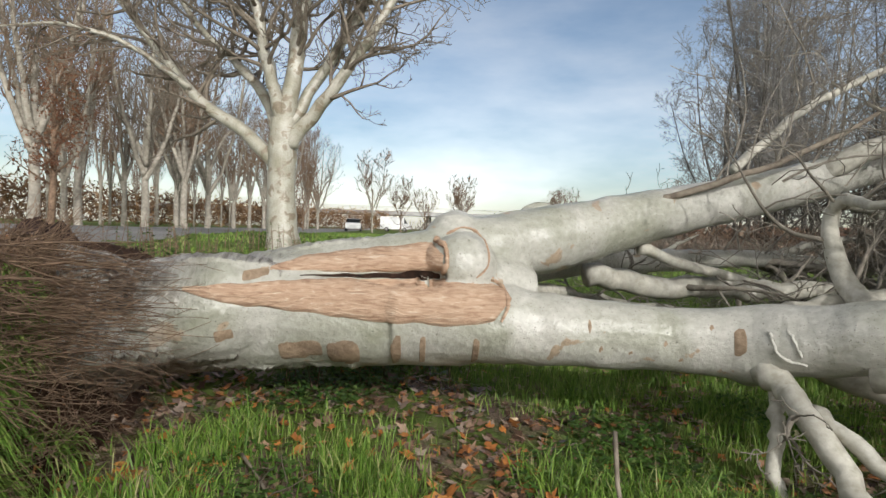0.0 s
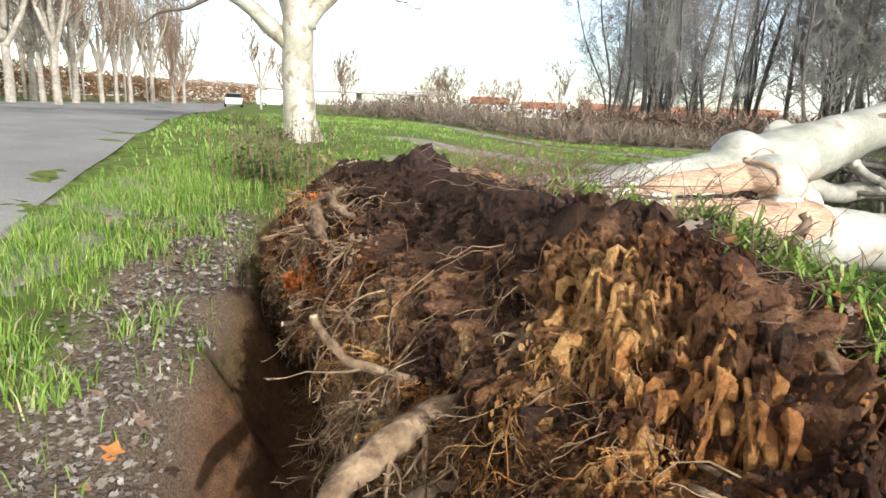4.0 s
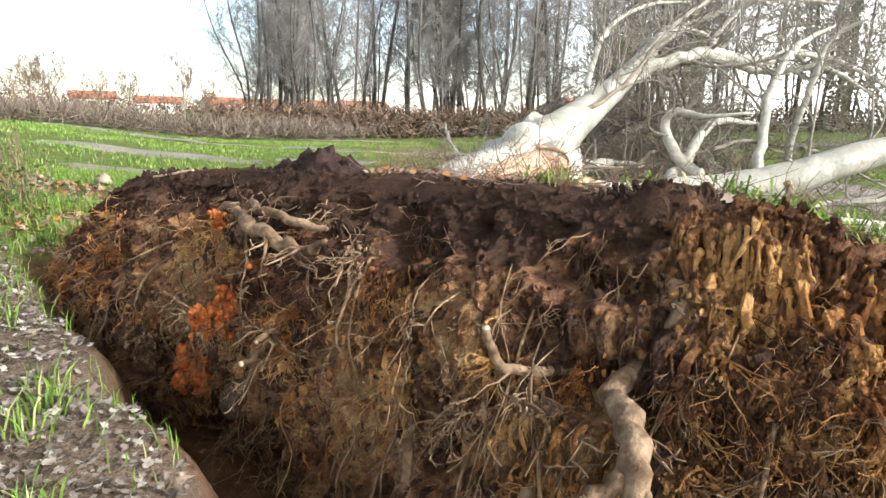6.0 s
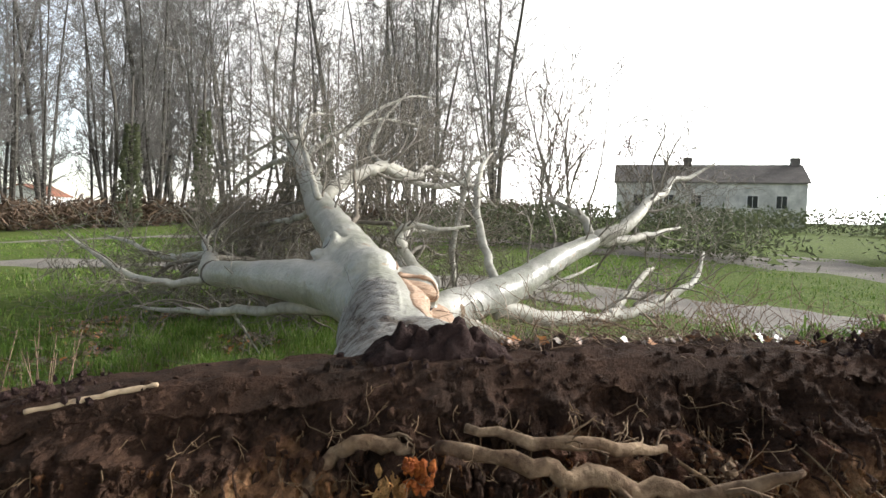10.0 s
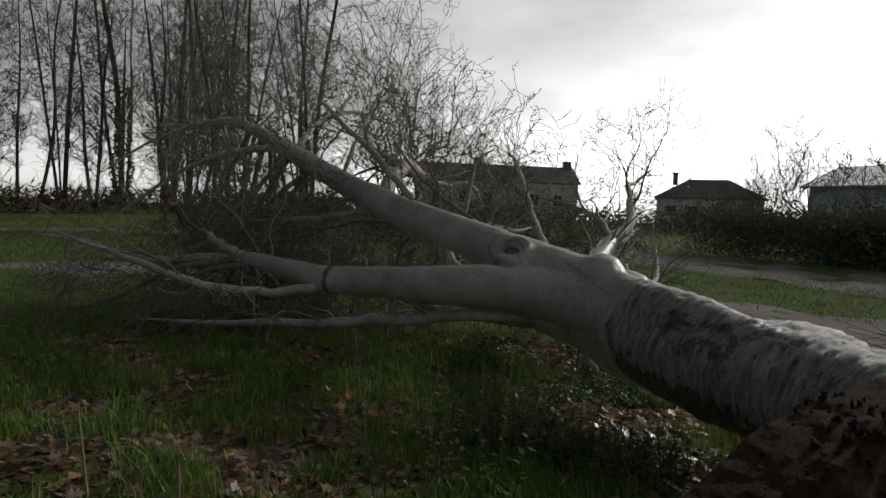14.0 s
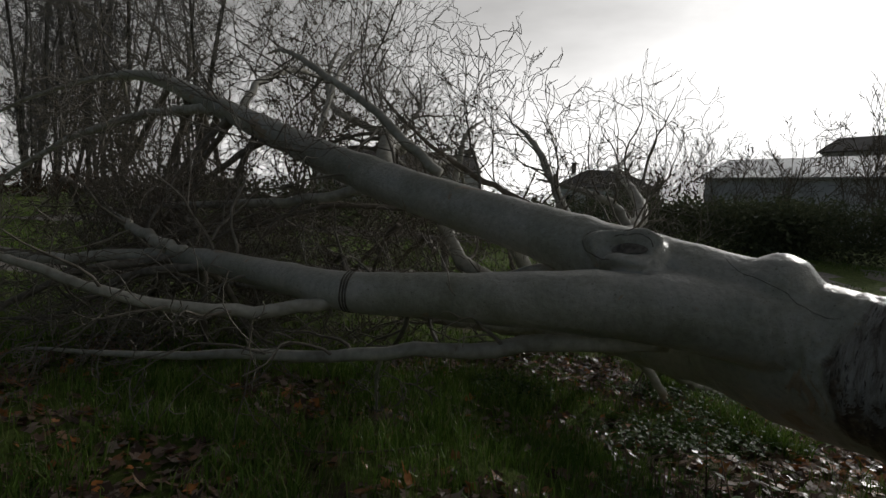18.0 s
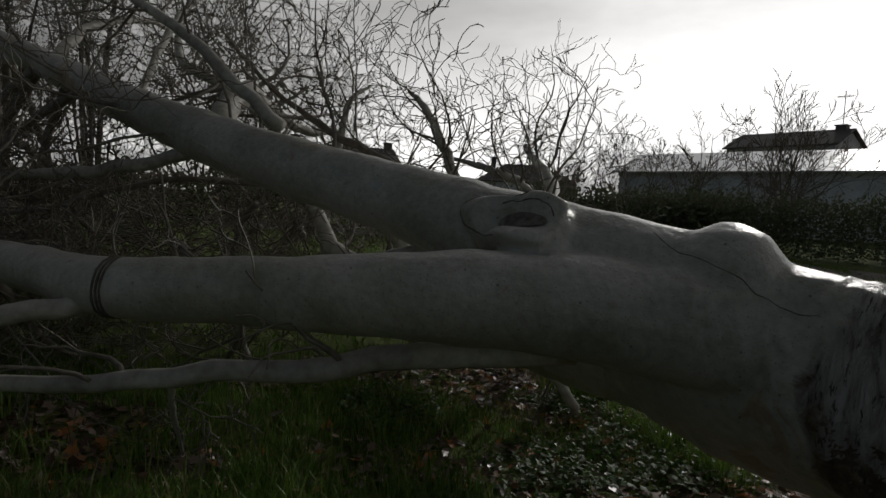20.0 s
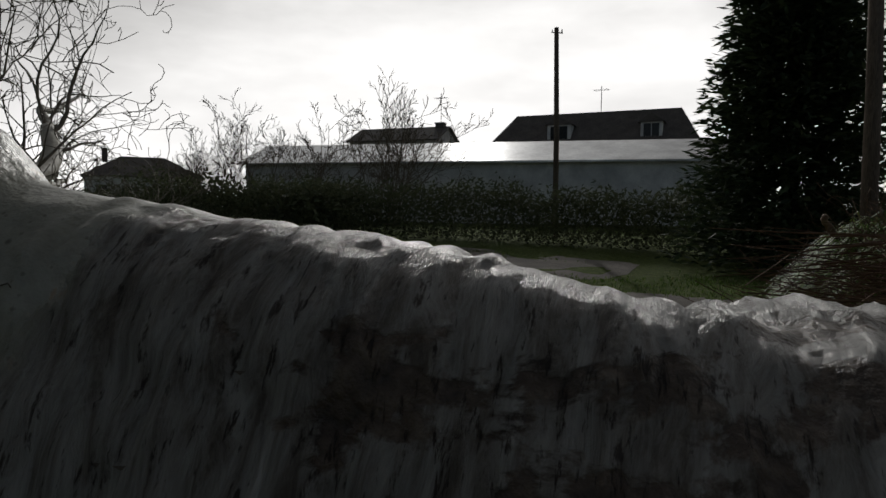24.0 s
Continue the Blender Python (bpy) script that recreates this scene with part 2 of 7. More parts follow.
        fcb = blend(n, l, bk.outputs["Color"], fc.outputs["Color"], scale_c.outputs["Color"])
        sp = noise_tex(n, l, mr.outputs["Vector"], 5.5, 7, 0.7, 0.25)
        sk = ramp(n, [(0.37, (0.14, 0.11, 0.095)), (0.44, (1, 1, 1))])
        l.new(sp.outputs["Fac"], sk.inputs["Fac"])
        fcb = blend(n, l, 1.0, fcb, sk.outputs["Color"], "MULTIPLY")
        out = blend(n, l, both.outputs[0], out, fcb)
        hm = n.new("ShaderNodeMath")
        hm.operation = "MULTIPLY_ADD"
        h3 = n.new("ShaderNodeMath")
        h3.operation = "MULTIPLY"
        h3.inputs[1].default_value = 7.0
        l.new(fcb, h3.inputs[0])
        l.new(both.outputs[0], hm.inputs[0])
        l.new(h3.outputs[0], hm.inputs[1])
        l.new(f.outputs["Fac"], hm.inputs[2])
        height = hm.outputs[0]
    l.new(out, b.inputs["Base Color"])
    b.inputs["Roughness"].default_value = 0.30
    b.inputs["Specular IOR Level"].default_value = 0.5
    bumped(n, l, b, height, 0.5, 0.02)
    return m


def mat_callus(name):
    """Bare orange-brown inner bark with wavy pale creases along the grain."""
    m, n, l, b = nodes_of(name)
    v = coords(n, l, (1.0, 1.0, 5.5))
    f = noise_tex(n, l, v, 9, 6, 0.6, 1.0)
    col = ramp(n, [(0.30, (0.27, 0.16, 0.10)), (0.5, (0.43, 0.29, 0.195)), (0.63, (0.50, 0.365, 0.26)), (0.72, (0.58, 0.48, 0.38))])
    l.new(f.outputs["Fac"], col.inputs["Fac"])
    l.new(col.outputs["Color"], b.inputs["Base Color"])
    b.inputs["Roughness"].default_value = 0.75
    bumped(n, l, b, f.outputs["Fac"], 0.7, 0.03)
    return m


def mat_ground():
    m, n, l, b = nodes_of("ground_cover")
    v = coords(n, l)
    a, c, f = noise_tex(n, l, v, 0.55, 6, 0.65), noise_tex(n, l, v, 6, 6, 0.7), noise_tex(n, l, v, 70, 5, 0.7)
    grass = ramp(n, [(0.3, (0.05, 0.075, 0.016)), (0.55, (0.12, 0.165, 0.038)), (0.75, (0.23, 0.245, 0.085))])
    l.new(c.outputs["Fac"], grass.inputs["Fac"])
    litter = ramp(n, [(0.3, (0.05, 0.036, 0.026)), (0.5, (0.17, 0.125, 0.09)), (0.72, (0.34, 0.27, 0.21))])
    l.new(f.outputs["Fac"], litter.inputs["Fac"])
    soil = ramp(n, [(0.3, (0.07, 0.036, 0.02)), (0.7, (0.24, 0.125, 0.062))])
    l.new(c.outputs["Fac"], soil.inputs["Fac"])
    at = n.new("ShaderNodeAttribute")
    at.attribute_name = "litter"
    ad = n.new("ShaderNodeMath")
    ad.operation = "ADD"
    l.new(a.outputs["Fac"], ad.inputs[0])
    l.new(at.outputs["Fac"], ad.inputs[1])
    k = ramp(n, [(0.58, (0, 0, 0)), (0.68, (1, 1, 1))])
    l.new(ad.outputs[0], k.inputs["Fac"])
    out = blend(n, l, k.outputs["Color"], grass.outputs["Color"], litter.outputs["Color"])
    as_ = n.new("ShaderNodeAttribute")
    as_.attribute_name = "soil"
    out = blend(n, l, as_.outputs["Fac"], out, soil.outputs["Color"])
    l.new(out, b.inputs["Base Color"])
    b.inputs["Roughness"].default_value = 0.95
    b.inputs["Specular IOR Level"].default_value = 0.15
    bumped(n, l, b, f.outputs["Fac"], 0.8, 0.03)
    return m


def mat_soil(name, stops, scale=6.0, bump=1.0, layers=()):
    m, n, l, b = nodes_of(name)
    v = coords(n, l)
    a, c, f = noise_tex(n, l, v, 1.3, 4, 0.6), noise_tex(n, l, v, scale, 9, 0.7, 0.5), noise_tex(n, l, v, 60, 6, 0.75)
    col = ramp(n, stops)
    ad = n.new("ShaderNodeMath")
    ad.operation = "MULTIPLY_ADD"
    ad.inputs[1].default_value = 0.55
    l.new(a.outputs["Fac"], ad.inputs[0])
    h = n.new("ShaderNodeMath")
    h.operation = "MULTIPLY"
    h.inputs[1].default_value = 0.5
    l.new(c.outputs["Fac"], h.inputs[0])
    l.new(h.outputs[0], ad.inputs[2])
    l.new(ad.outputs[0], col.inputs["Fac"])
    base = col.outputs["Color"]
    # other soils of the disc in ragged layers; the ochre paints in sunlight
    for key, more in layers:
        at = n.new("ShaderNodeAttribute")
        at.attribute_name = key
        c2 = ramp(n, more)
        l.new(ad.outputs[0], c2.inputs["Fac"])
        w = n.new("ShaderNodeMath")
        w.operation = "MULTIPLY_ADD"
        w.inputs[1].default_value = 1.3
        l.new(c.outputs["Fac"], w.inputs[0])
        l.new(at.outputs["Fac"], w.inputs[2])
        mr = n.new("ShaderNodeMapRange")
        mr.inputs["From Min"].default_value, mr.inputs["From Max"].default_value = 1.10, 1.22
        l.new(w.outputs[0], mr.inputs["Value"])
        base = blend(n, l, mr.outputs["Result"], base, c2.outputs["Color"])
    g = ramp(n, [(0.3, (0.5, 0.48, 0.46)), (0.7, (1.25, 1.22, 1.2))])
    l.new(f.outputs["Fac"], g.inputs["Fac"])
    l.new(blend(n, l, 0.9, base, g.outputs["Color"], "MULTIPLY"), b.inputs["Base Color"])
    b.inputs["Roughness"].default_value = 0.95
    b.inputs["Specular IOR Level"].default_value = 0.15
    s = n.new("ShaderNodeMath")
    s.operation = "ADD"
    l.new(c.outputs["Fac"], s.inputs[0])
    l.new(f.outputs["Fac"], s.inputs[1])
    bumped(n, l, b, s.outputs[0], bump, 0.03)
    return m


BARK = mat_plane_bark("plane_bark", base_x=2.86)
BARK_TREE = mat_plane_bark("standing_plane_bark", (0.44, 0.42, 0.36), (0.27, 0.255, 0.19), (0.24, 0.20, 0.145), 0.57, 1.5)
BARK_ROW = mat("pale_row_bark", (0.22, 0.19, 0.15), (0.44, 0.41, 0.35), 6, 1.2, 0.8, 0.3)
CALLUS = mat_callus("bare_inner_bark")
LUMP_SOIL = mat_soil("black_topsoil", [(0.35, (0.023, 0.016, 0.016)), (0.6, (0.071, 0.043, 0.038)), (0.75, (0.128, 0.080, 0.066))], 8.0, 0.8)
TWIG_PALE = mat("pale_branch_bark", (0.34, 0.32, 0.26), (0.60, 0.58, 0.51), 14, 2, 0.6, 0.3)
TWIG_GREY = mat("grey_twig_bark", (0.13, 0.105, 0.08), (0.27, 0.23, 0.18), 14, 2, 0.75, 0.2)
TWIG_FALLEN = mat("fallen_twig_bark", (0.14, 0.12, 0.095), (0.33, 0.30, 0.25), 14, 2, 0.65, 0.2)
TWIG_BROWN = mat("brown_twig_bark", (0.11, 0.07, 0.045), (0.31, 0.21, 0.14), 14, 2, 0.75, 0.2)
WOODS_BARK = mat("dark_woods_bark", (0.05, 0.046, 0.04), (0.15, 0.135, 0.115), 9, 1.5, 0.9, 0.5)
WOODS_TWIG = mat("woods_twig_bark", (0.17, 0.16, 0.155), (0.34, 0.325, 0.305), 9, 1.5, 0.9, 0.0)
GROUND = mat_ground()
SOIL = mat_soil("clinging_soil", [(0.38, (0.035, 0.016, 0.010)), (0.48, (0.10, 0.046, 0.024)), (0.57, (0.25, 0.125, 0.055)), (0.67, (0.44, 0.26, 0.12))])
SOIL_EDGE = mat_soil("dark_topsoil", [(0.35, (0.026, 0.018, 0.013)), (0.55, (0.085, 0.048, 0.032)), (0.7, (0.17, 0.098, 0.062))], 9.0, 1.0)
ROOT = mat("root_bark", (0.10, 0.058, 0.034), (0.42, 0.31, 0.20), 18, 7, 0.9, 1.0, (0.38, 0.26, 0.19))
# tan soil of clumps, and the south end's golden sunlight put into colour
SOIL_OCHRE_SUN = mat_soil("ochre_sunlit_soil", [(0.36, (0.088, 0.033, 0.014)), (0.43, (0.263, 0.106, 0.040)), (0.50, (0.525, 0.244, 0.085)), (0.58, (0.720, 0.431, 0.175))])
OCHRE_SUN_STOPS = [(0.36, (0.088, 0.033, 0.014)), (0.43, (0.263, 0.106, 0.040)), (0.50, (0.525, 0.244, 0.085)), (0.58, (0.720, 0.431, 0.175))]
EDGE_STOPS = [(0.35, (0.026, 0.018, 0.013)), (0.55, (0.085, 0.048, 0.032)), (0.7, (0.17, 0.098, 0.062))]
SOIL_PLATE = mat_soil("layered_soil", [(0.38, (0.056, 0.029, 0.022)), (0.48, (0.160, 0.082, 0.051)), (0.57, (0.401, 0.226, 0.117)), (0.67, (0.619, 0.469, 0.256))], layers=(("ochre", OCHRE_SUN_STOPS), ("edge", EDGE_STOPS)))
ROOTLET = mat("rootlet_bark", (0.13, 0.08, 0.045), (0.33, 0.23, 0.14), 22, 3, 0.9, 0.2, island=0.25)
ROTTEN = mat("rotten_orange_wood", (0.22, 0.04, 0.008), (0.54, 0.17, 0.035), 16, 3, 0.8, 0.9, stretch=(1, 1, 3))
GRASS = mat_island("grass_blade", [(0.0, (0.07, 0.14, 0.02)), (0.45, (0.15, 0.27, 0.04)), (0.85, (0.25, 0.36, 0.07)), (1.0, (0.40, 0.37, 0.18))], 0.5, thin=0.2)
WEED = mat_island("weed_leaf", [(0.0, (0.04, 0.09, 0.015)), (0.6, (0.08, 0.16, 0.03)), (1.0, (0.15, 0.21, 0.06))], 0.5, thin=0.4)
LEAVES = mat_island("fallen_leaf", [(0.0, (0.06, 0.037, 0.025)), (0.3, (0.15, 0.092, 0.062)), (0.5, (0.25, 0.16, 0.11)), (0.72, (0.36, 0.29, 0.235)), (0.84, (0.33, 0.17, 0.085)), (1.0, (0.52, 0.20, 0.05))], 0.32, thin=0.12)
LEAVES_GREY = mat_island("bleached_leaf", [(0.0, (0.076, 0.060, 0.047)), (0.4, (0.187, 0.153, 0.128)), (0.8, (0.323, 0.289, 0.246)), (1.0, (0.425, 0.391, 0.348))], 0.5, thin=0.1)
ASPHALT = mat("worn_asphalt", (0.18, 0.175, 0.17), (0.30, 0.295, 0.285), 60, 0.35, 0.9, 0.4)
GRAVEL = mat("pale_gravel", (0.17, 0.155, 0.135), (0.34, 0.31, 0.275), 50, 0.8, 0.95, 0.8)
CONCRETE = mat("grey_concrete", (0.30, 0.30, 0.29), (0.42, 0.41, 0.40), 20, 0.6, 0.9, 0.2)
PLASTER = mat("weathered_plaster", (0.56, 0.55, 0.53), (0.72, 0.70, 0.67), 12, 0.7, 0.9, 0.2, (0.8, 0.8, 0.8))
WHITE = mat("white_render", (0.66, 0.66, 0.65), (0.80, 0.79, 0.77), 12, 0.7, 0.9, 0.1)
TILE_RED = mat("red_roof_tile", (0.22, 0.085, 0.05), (0.38, 0.16, 0.10), 8, 0.8, 0.85, 0.4)
TILE_DARK = mat("dark_roof_tile", (0.10, 0.09, 0.082), (0.19, 0.17, 0.155), 8, 0.8, 0.8, 0.4)
TIN = mat("galvanised_roof_sheet", (0.55, 0.56, 0.57), (0.70, 0.71, 0.72), 5, 0.5, 0.30, 0.1, metal=0.85)
GLASS = mat("dark_window_pane", (0.015, 0.018, 0.02), (0.03, 0.034, 0.038), 5, 1, 0.12, 0.0)
WOODPOLE = mat("weathered_pole_wood", (0.11, 0.085, 0.065), (0.22, 0.18, 0.145), 16, 2, 0.9, 0.4, stretch=(4, 4, 0.6))
HEDGE = mat_island("hedge_leaf", [(0.0, (0.07, 0.085, 0.045)), (0.5, (0.12, 0.14, 0.07)), (1.0, (0.17, 0.18, 0.10))], 0.85, thin=0.25)
CONIFER = mat_island("conifer_spray", [(0.0, (0.03, 0.05, 0.025)), (0.6, (0.06, 0.09, 0.04)), (1.0, (0.10, 0.13, 0.06))], 0.7, thin=0.25)
REED = mat_island("dead_reed", [(0.0, (0.08, 0.06, 0.045)), (0.6, (0.15, 0.115, 0.09)), (1.0, (0.23, 0.185, 0.14))], 0.8)
BRUSH = mat_island("dry_brush", [(0.0, (0.06, 0.04, 0.028)), (0.6, (0.14, 0.09, 0.06)), (1.0, (0.22, 0.155, 0.105))], 0.8)
CAR_WHITE = mat("white_car_paint", (0.74, 0.74, 0.75), (0.8, 0.8, 0.8), 3, 1, 0.25, 0.0)
RUBBER = mat("black_rubber", (0.015, 0.015, 0.015), (0.03, 0.03, 0.03), 30, 3, 0.9, 0.2)
CUT_WOOD = mat("cut_pale_wood", (0.42, 0.30, 0.19), (0.60, 0.47, 0.32), 25, 3, 0.8, 0.4)
ROCK = mat("pale_stone", (0.28, 0.22, 0.17), (0.50, 0.42, 0.33), 14, 2, 0.9, 0.5)
PAPER_Y = mat("yellow_paper", (0.55, 0.42, 0.05), (0.75, 0.6, 0.10), 20, 4, 0.7, 0.1)
PAPER_W = mat("white_paper", (0.70, 0.69, 0.66), (0.82, 0.81, 0.78), 20, 4, 0.7, 0.1)

# ---- building helpers ----
class Shape:
    """Vertices and faces gathered for one mesh."""

    def __init__(self):
        self.v, self.f = [], []

    def add(self, verts, faces):
        k = len(self.v)
        self.v += [tuple(p) for p in verts]
        self.f += [tuple(k + i for i in q) for q in faces]

    def tube(self, pts, radii, sides=8, rough=0.0, cap=True, flat=1.0):
        pts = [Vector(p) for p in pts]
        k, n = len(self.v), len(pts)
        side = None
        for i, p in enumerate(pts):
            d = (pts[min(i + 1, n - 1)] - pts[max(i - 1, 0)])
            d = d.normalized() if d.length > 1e-9 else Vector((0, 0, 1))
            if side is None:
                side = d.orthogonal().normalized()
            side = (side - d * side.dot(d))
            side = side.normalized() if side.length > 1e-6 else d.orthogonal().normalized()
            up = d.cross(side)
            for s in range(sides):
                a = 2 * math.pi * s / sides
                r = radii[i]
                if rough:
                    q = p + (side * math.cos(a) + up * math.sin(a)) * r
                    r *= 1 + rough * noise.noise(q * (0.9 / max(r, 0.02)))
                self.v.append(tuple(p + (side * math.cos(a) + up * math.sin(a) * flat) * r))
        for i in range(n - 1):
            for s in range(sides):
                a, b = k + i * sides + s, k + i * sides + (s + 1) % sides
                self.f.append((a, b, b + sides, a + sides))
        if cap:
            self.f.append(tuple(k + (n - 1) * sides + s for s in range(sides)))
            self.f.append(tuple(k + s for s in reversed(range(sides))))

    def box(self, x0, y0, z0, x1, y1, z1):
        self.add([(x0, y0, z0), (x1, y0, z0), (x1, y1, z0), (x0, y1, z0), (x0, y0, z1), (x1, y0, z1), (x1, y1, z1), (x0, y1, z1)],
                 [(0, 3, 2, 1), (4, 5, 6, 7), (0, 1, 5, 4), (1, 2, 6, 5), (2, 3, 7, 6), (3, 0, 4, 7)])

    def mesh(self, name, material, smooth=True):
        me = bpy.data.meshes.new(name)
        me.from_pydata(self.v, [], self.f)
        me.materials.append(material)
        if smooth:
            me.shade_smooth()
        me.update()
        return me


def part(name, shape, material, parent=None, label="", smooth=True, kind=""):
    ob = new(name, shape.mesh(name, material, smooth))
    if parent is not None:
        ob.parent = parent
        ob.matrix_parent_inverse = parent.matrix_basis.inverted()
    return tagged(ob, label, "", "", kind)


def thing(name, label, category, at=(0, 0, 0), group="", kind="", rz=0.0):
    ob = new(name)
    ob.matrix_basis = pose(*at, 0, 0, rz)
    return tagged(ob, label, category, group, kind)


def lathe_pts(pts, n):
    """n points along a smooth line through pts."""
    pts = [Vector(p) for p in pts]
    out = []
    m = len(pts) - 1
    for i in range(n):
        t = i / (n - 1) * m
        k = min(int(t), m - 1)
        u = t - k
        p0, p1, p2, p3 = pts[max(k - 1, 0)], pts[k], pts[k + 1], pts[min(k + 2, m)]
        out.append(0.5 * ((2 * p1) + (p2 - p0) * u + (2 * p0 - 5 * p1 + 4 * p2 - p3) * u * u + (3 * p1 - p0 - 3 * p2 + p3) * u ** 3))
    return out


CURL = [0.0]


def grow(shape, p, d, length, r, level, rng, kids=(5, 4, 3), wob=0.25, up=0.05, ratio=0.55, spread=0.9, r_min=0.0025, first=0.2, segs=(6, 4, 3, 3, 3)):
    """A branch with its side shoots, bending as it goes."""
    n = segs[level]
    turn = Vector((rng.gauss(0, 1), rng.gauss(0, 1), rng.gauss(0, 1))).normalized() * (CURL[0] * rng.uniform(0.3, 1.0) * (1 if level else 0.6) / n)
    pts, rad = [Vector(p)], [r]
    d = Vector(d).normalized()
    for i in range(n):
        d = (d + Vector((rng.uniform(-wob, wob), rng.uniform(-wob, wob), rng.uniform(-wob, wob) + up))).normalized()
        d = (d + turn.cross(d)).normalized()
        if rng.random() < 0.25:
            turn = -turn
        pts.append(pts[-1] + d * (length / n))
        rad.append(max(r * (1 - 0.85 * (i + 1) / n), r_min))
    sides = 8 if r > 0.06 else 6 if r > 0.02 else 4 if r > 0.008 else 3
    shape.tube(pts, rad, sides, cap=False)
    if level < len(kids):
        for k in range(kids[level]):
            t = first + (0.97 - first) * (k + rng.random()) / kids[level]
            i = min(int(t * n), n - 1)
            base = pts[i].lerp(pts[i + 1], t * n - i)
            dd = (pts[i + 1] - pts[i]).normalized()
            side = dd.orthogonal().normalized()
            side.rotate(Matrix.Rotation(rng.uniform(0, 2 * math.pi), 3, dd))
            grow(shape, base, dd * rng.uniform(0.5, 1.0) + side * spread * rng.uniform(0.7, 1.2), length * ratio * rng.uniform(0.6, 1.15) * (1.15 - 0.5 * t),
                 max(rad[i] * 0.6, r_min), level + 1, rng, kids, wob, up, ratio, spread, r_min, first, segs)
    return pts, rad


def along(pts, radii, n):
    """A smooth line with its radii."""
    p = lathe_pts(pts, n)
    r = [float(np.interp(i / (n - 1) * (len(radii) - 1), range(len(radii)), radii)) for i in range(n)]
    return p, r


def sprout(shape, pts, radii, rng, count, length, r_of=0.4, kids=(4, 3), start=0.3, up=0.1, wob=0.3, spread=1.0, bias=(0, 0, 0), ratio=0.55, r_min=0.003, segs=(6, 4, 3, 3, 3)):
    """Side branches along a limb."""
    n = len(pts) - 1
    for k in range(count):
        t = start + (1.0 - start) * (k + rng.random()) / count
        i = min(int(t * n), n - 1)
        base = pts[i].lerp(pts[i + 1], t * n - i)
        dd = (pts[i + 1] - pts[i]).normalized()
        side = dd.orthogonal().normalized()
        side.rotate(Matrix.Rotation(rng.uniform(0, 2 * math.pi), 3, dd))
        d = dd * rng.uniform(0.4, 1.0) + side * spread + Vector(bias)
        grow(shape, base, d, length * rng.uniform(0.55, 1.2), min(max(radii[i] * r_of, 0.006), 0.05), 0, rng, kids, wob, up, ratio, 0.9, r_min, 0.2, segs)


def smooth01(a, b, x):
    t = np.clip((np.asarray(x, float) - a) / (b - a), 0, 1)
    return t * t * (3 - 2 * t)


# the uprooted disc's own axes: along it to the south, and out of it towards the trunk
PC, PU, PN = np.array([1.65, 0.85]), np.array([0.466, -0.885]), np.array([0.885, 0.466])


def on_plate(u, n, z):
    q = PC + PU * u + PN * n
    return Vector((q[0], q[1], z))


def height(x, y):
    """The ground's height."""
    x, y = np.asarray(x, float), np.asarray(y, float)
    sx = np.where(x > 0, 4.5 * np.tanh(x / 4.5), 4.0 * np.tanh(x / 4.0))
    z = 0.177 - 0.112 * sx + 0.5 * np.tanh(y / 10)
    d = np.hypot(x - 2, y - 1)
    east = np.clip((0.90 * x - 0.43 * y) / (d + 0.1), 0, 1)
    z = z + east * (1.25 * smooth01(7, 36, d) + 0.012 * np.clip(d - 36, 0, 90)) - 0.35 * smooth01(10, 42, d) * np.clip((0.2 * x + 0.98 * y) / (d + 0.1), 0, 1)
    z = z + 0.04 * np.sin(1.9 * x + 0.6 * y) * np.cos(1.3 * y - 0.7 * x) * smooth01(120, 30, d)
    u, n = (x - PC[0]) * PU[0] + (y - PC[1]) * PU[1], (x - PC[0]) * PN[0] + (y - PC[1]) * PN[1]
    edge = -1.5 - 0.2 * u + 0.08 * np.sin(5 * u)
    pit = smooth01(edge - 0.12, edge + 0.42, n) * smooth01(0.25, -0.3, n) * smooth01(-2.9, -2.0, u) * smooth01(3.1, 2.5, u)
    z = z + 0.07 * np.exp(-((n - edge + 0.25) / 0.3) ** 2) * smooth01(-3.0, -2, u) * smooth01(2.6, 1.5, u)
    return z - 0.75 * pit


def hz(x, y):
    return float(height(x, y))


# ---- ground, road, paths ----
def axis_steps(lo, hi, step, far, grow_by=1.22):
    a = list(np.arange(lo, hi + 1e-6, step))
    s = step
    while a[-1] < far:
        s *= grow_by
        a.append(a[-1] + s)
    s = step
    b = [lo]
    while b[-1] > -far:
        s *= grow_by
        b.append(b[-1] - s)
    return np.array(b[:0:-1] + a)


gx, gy = axis_steps(-3.0, 8.0, 0.085, 2500), axis_steps(-4.5, 8.0, 0.085, 2500)
GX, GY = np.meshgrid(gx, gy, indexing="ij")
GZ = height(GX, GY)
for i in range(len(gx)):
    for j in range(len(gy)):
        if abs(gx[i]) < 14 and abs(gy[j]) < 14:
            GZ[i, j] += 0.05 * noise.noise(Vector((gx[i] * 2.1, gy[j] * 2.1, 0))) + 0.02 * noise.noise(Vector((gx[i] * 8, gy[j] * 8, 3)))
gs = Shape()
gs.v = list(zip(GX.ravel().tolist(), GY.ravel().tolist(), GZ.ravel().tolist()))
ny = len(gy)
gs.f = [(i * ny + j, (i + 1) * ny + j, (i + 1) * ny + j + 1, i * ny + j + 1) for i in range(len(gx) - 1) for j in range(ny - 1)]
ground = tagged(part("ground", gs, GROUND), "rough winter grass strewn with brown fallen leaves", "ground", kind="structure")
GU, GN = (GX - PC[0]) * PU[0] + (GY - PC[1]) * PU[1], (GX - PC[0]) * PN[0] + (GY - PC[1]) * PN[1]
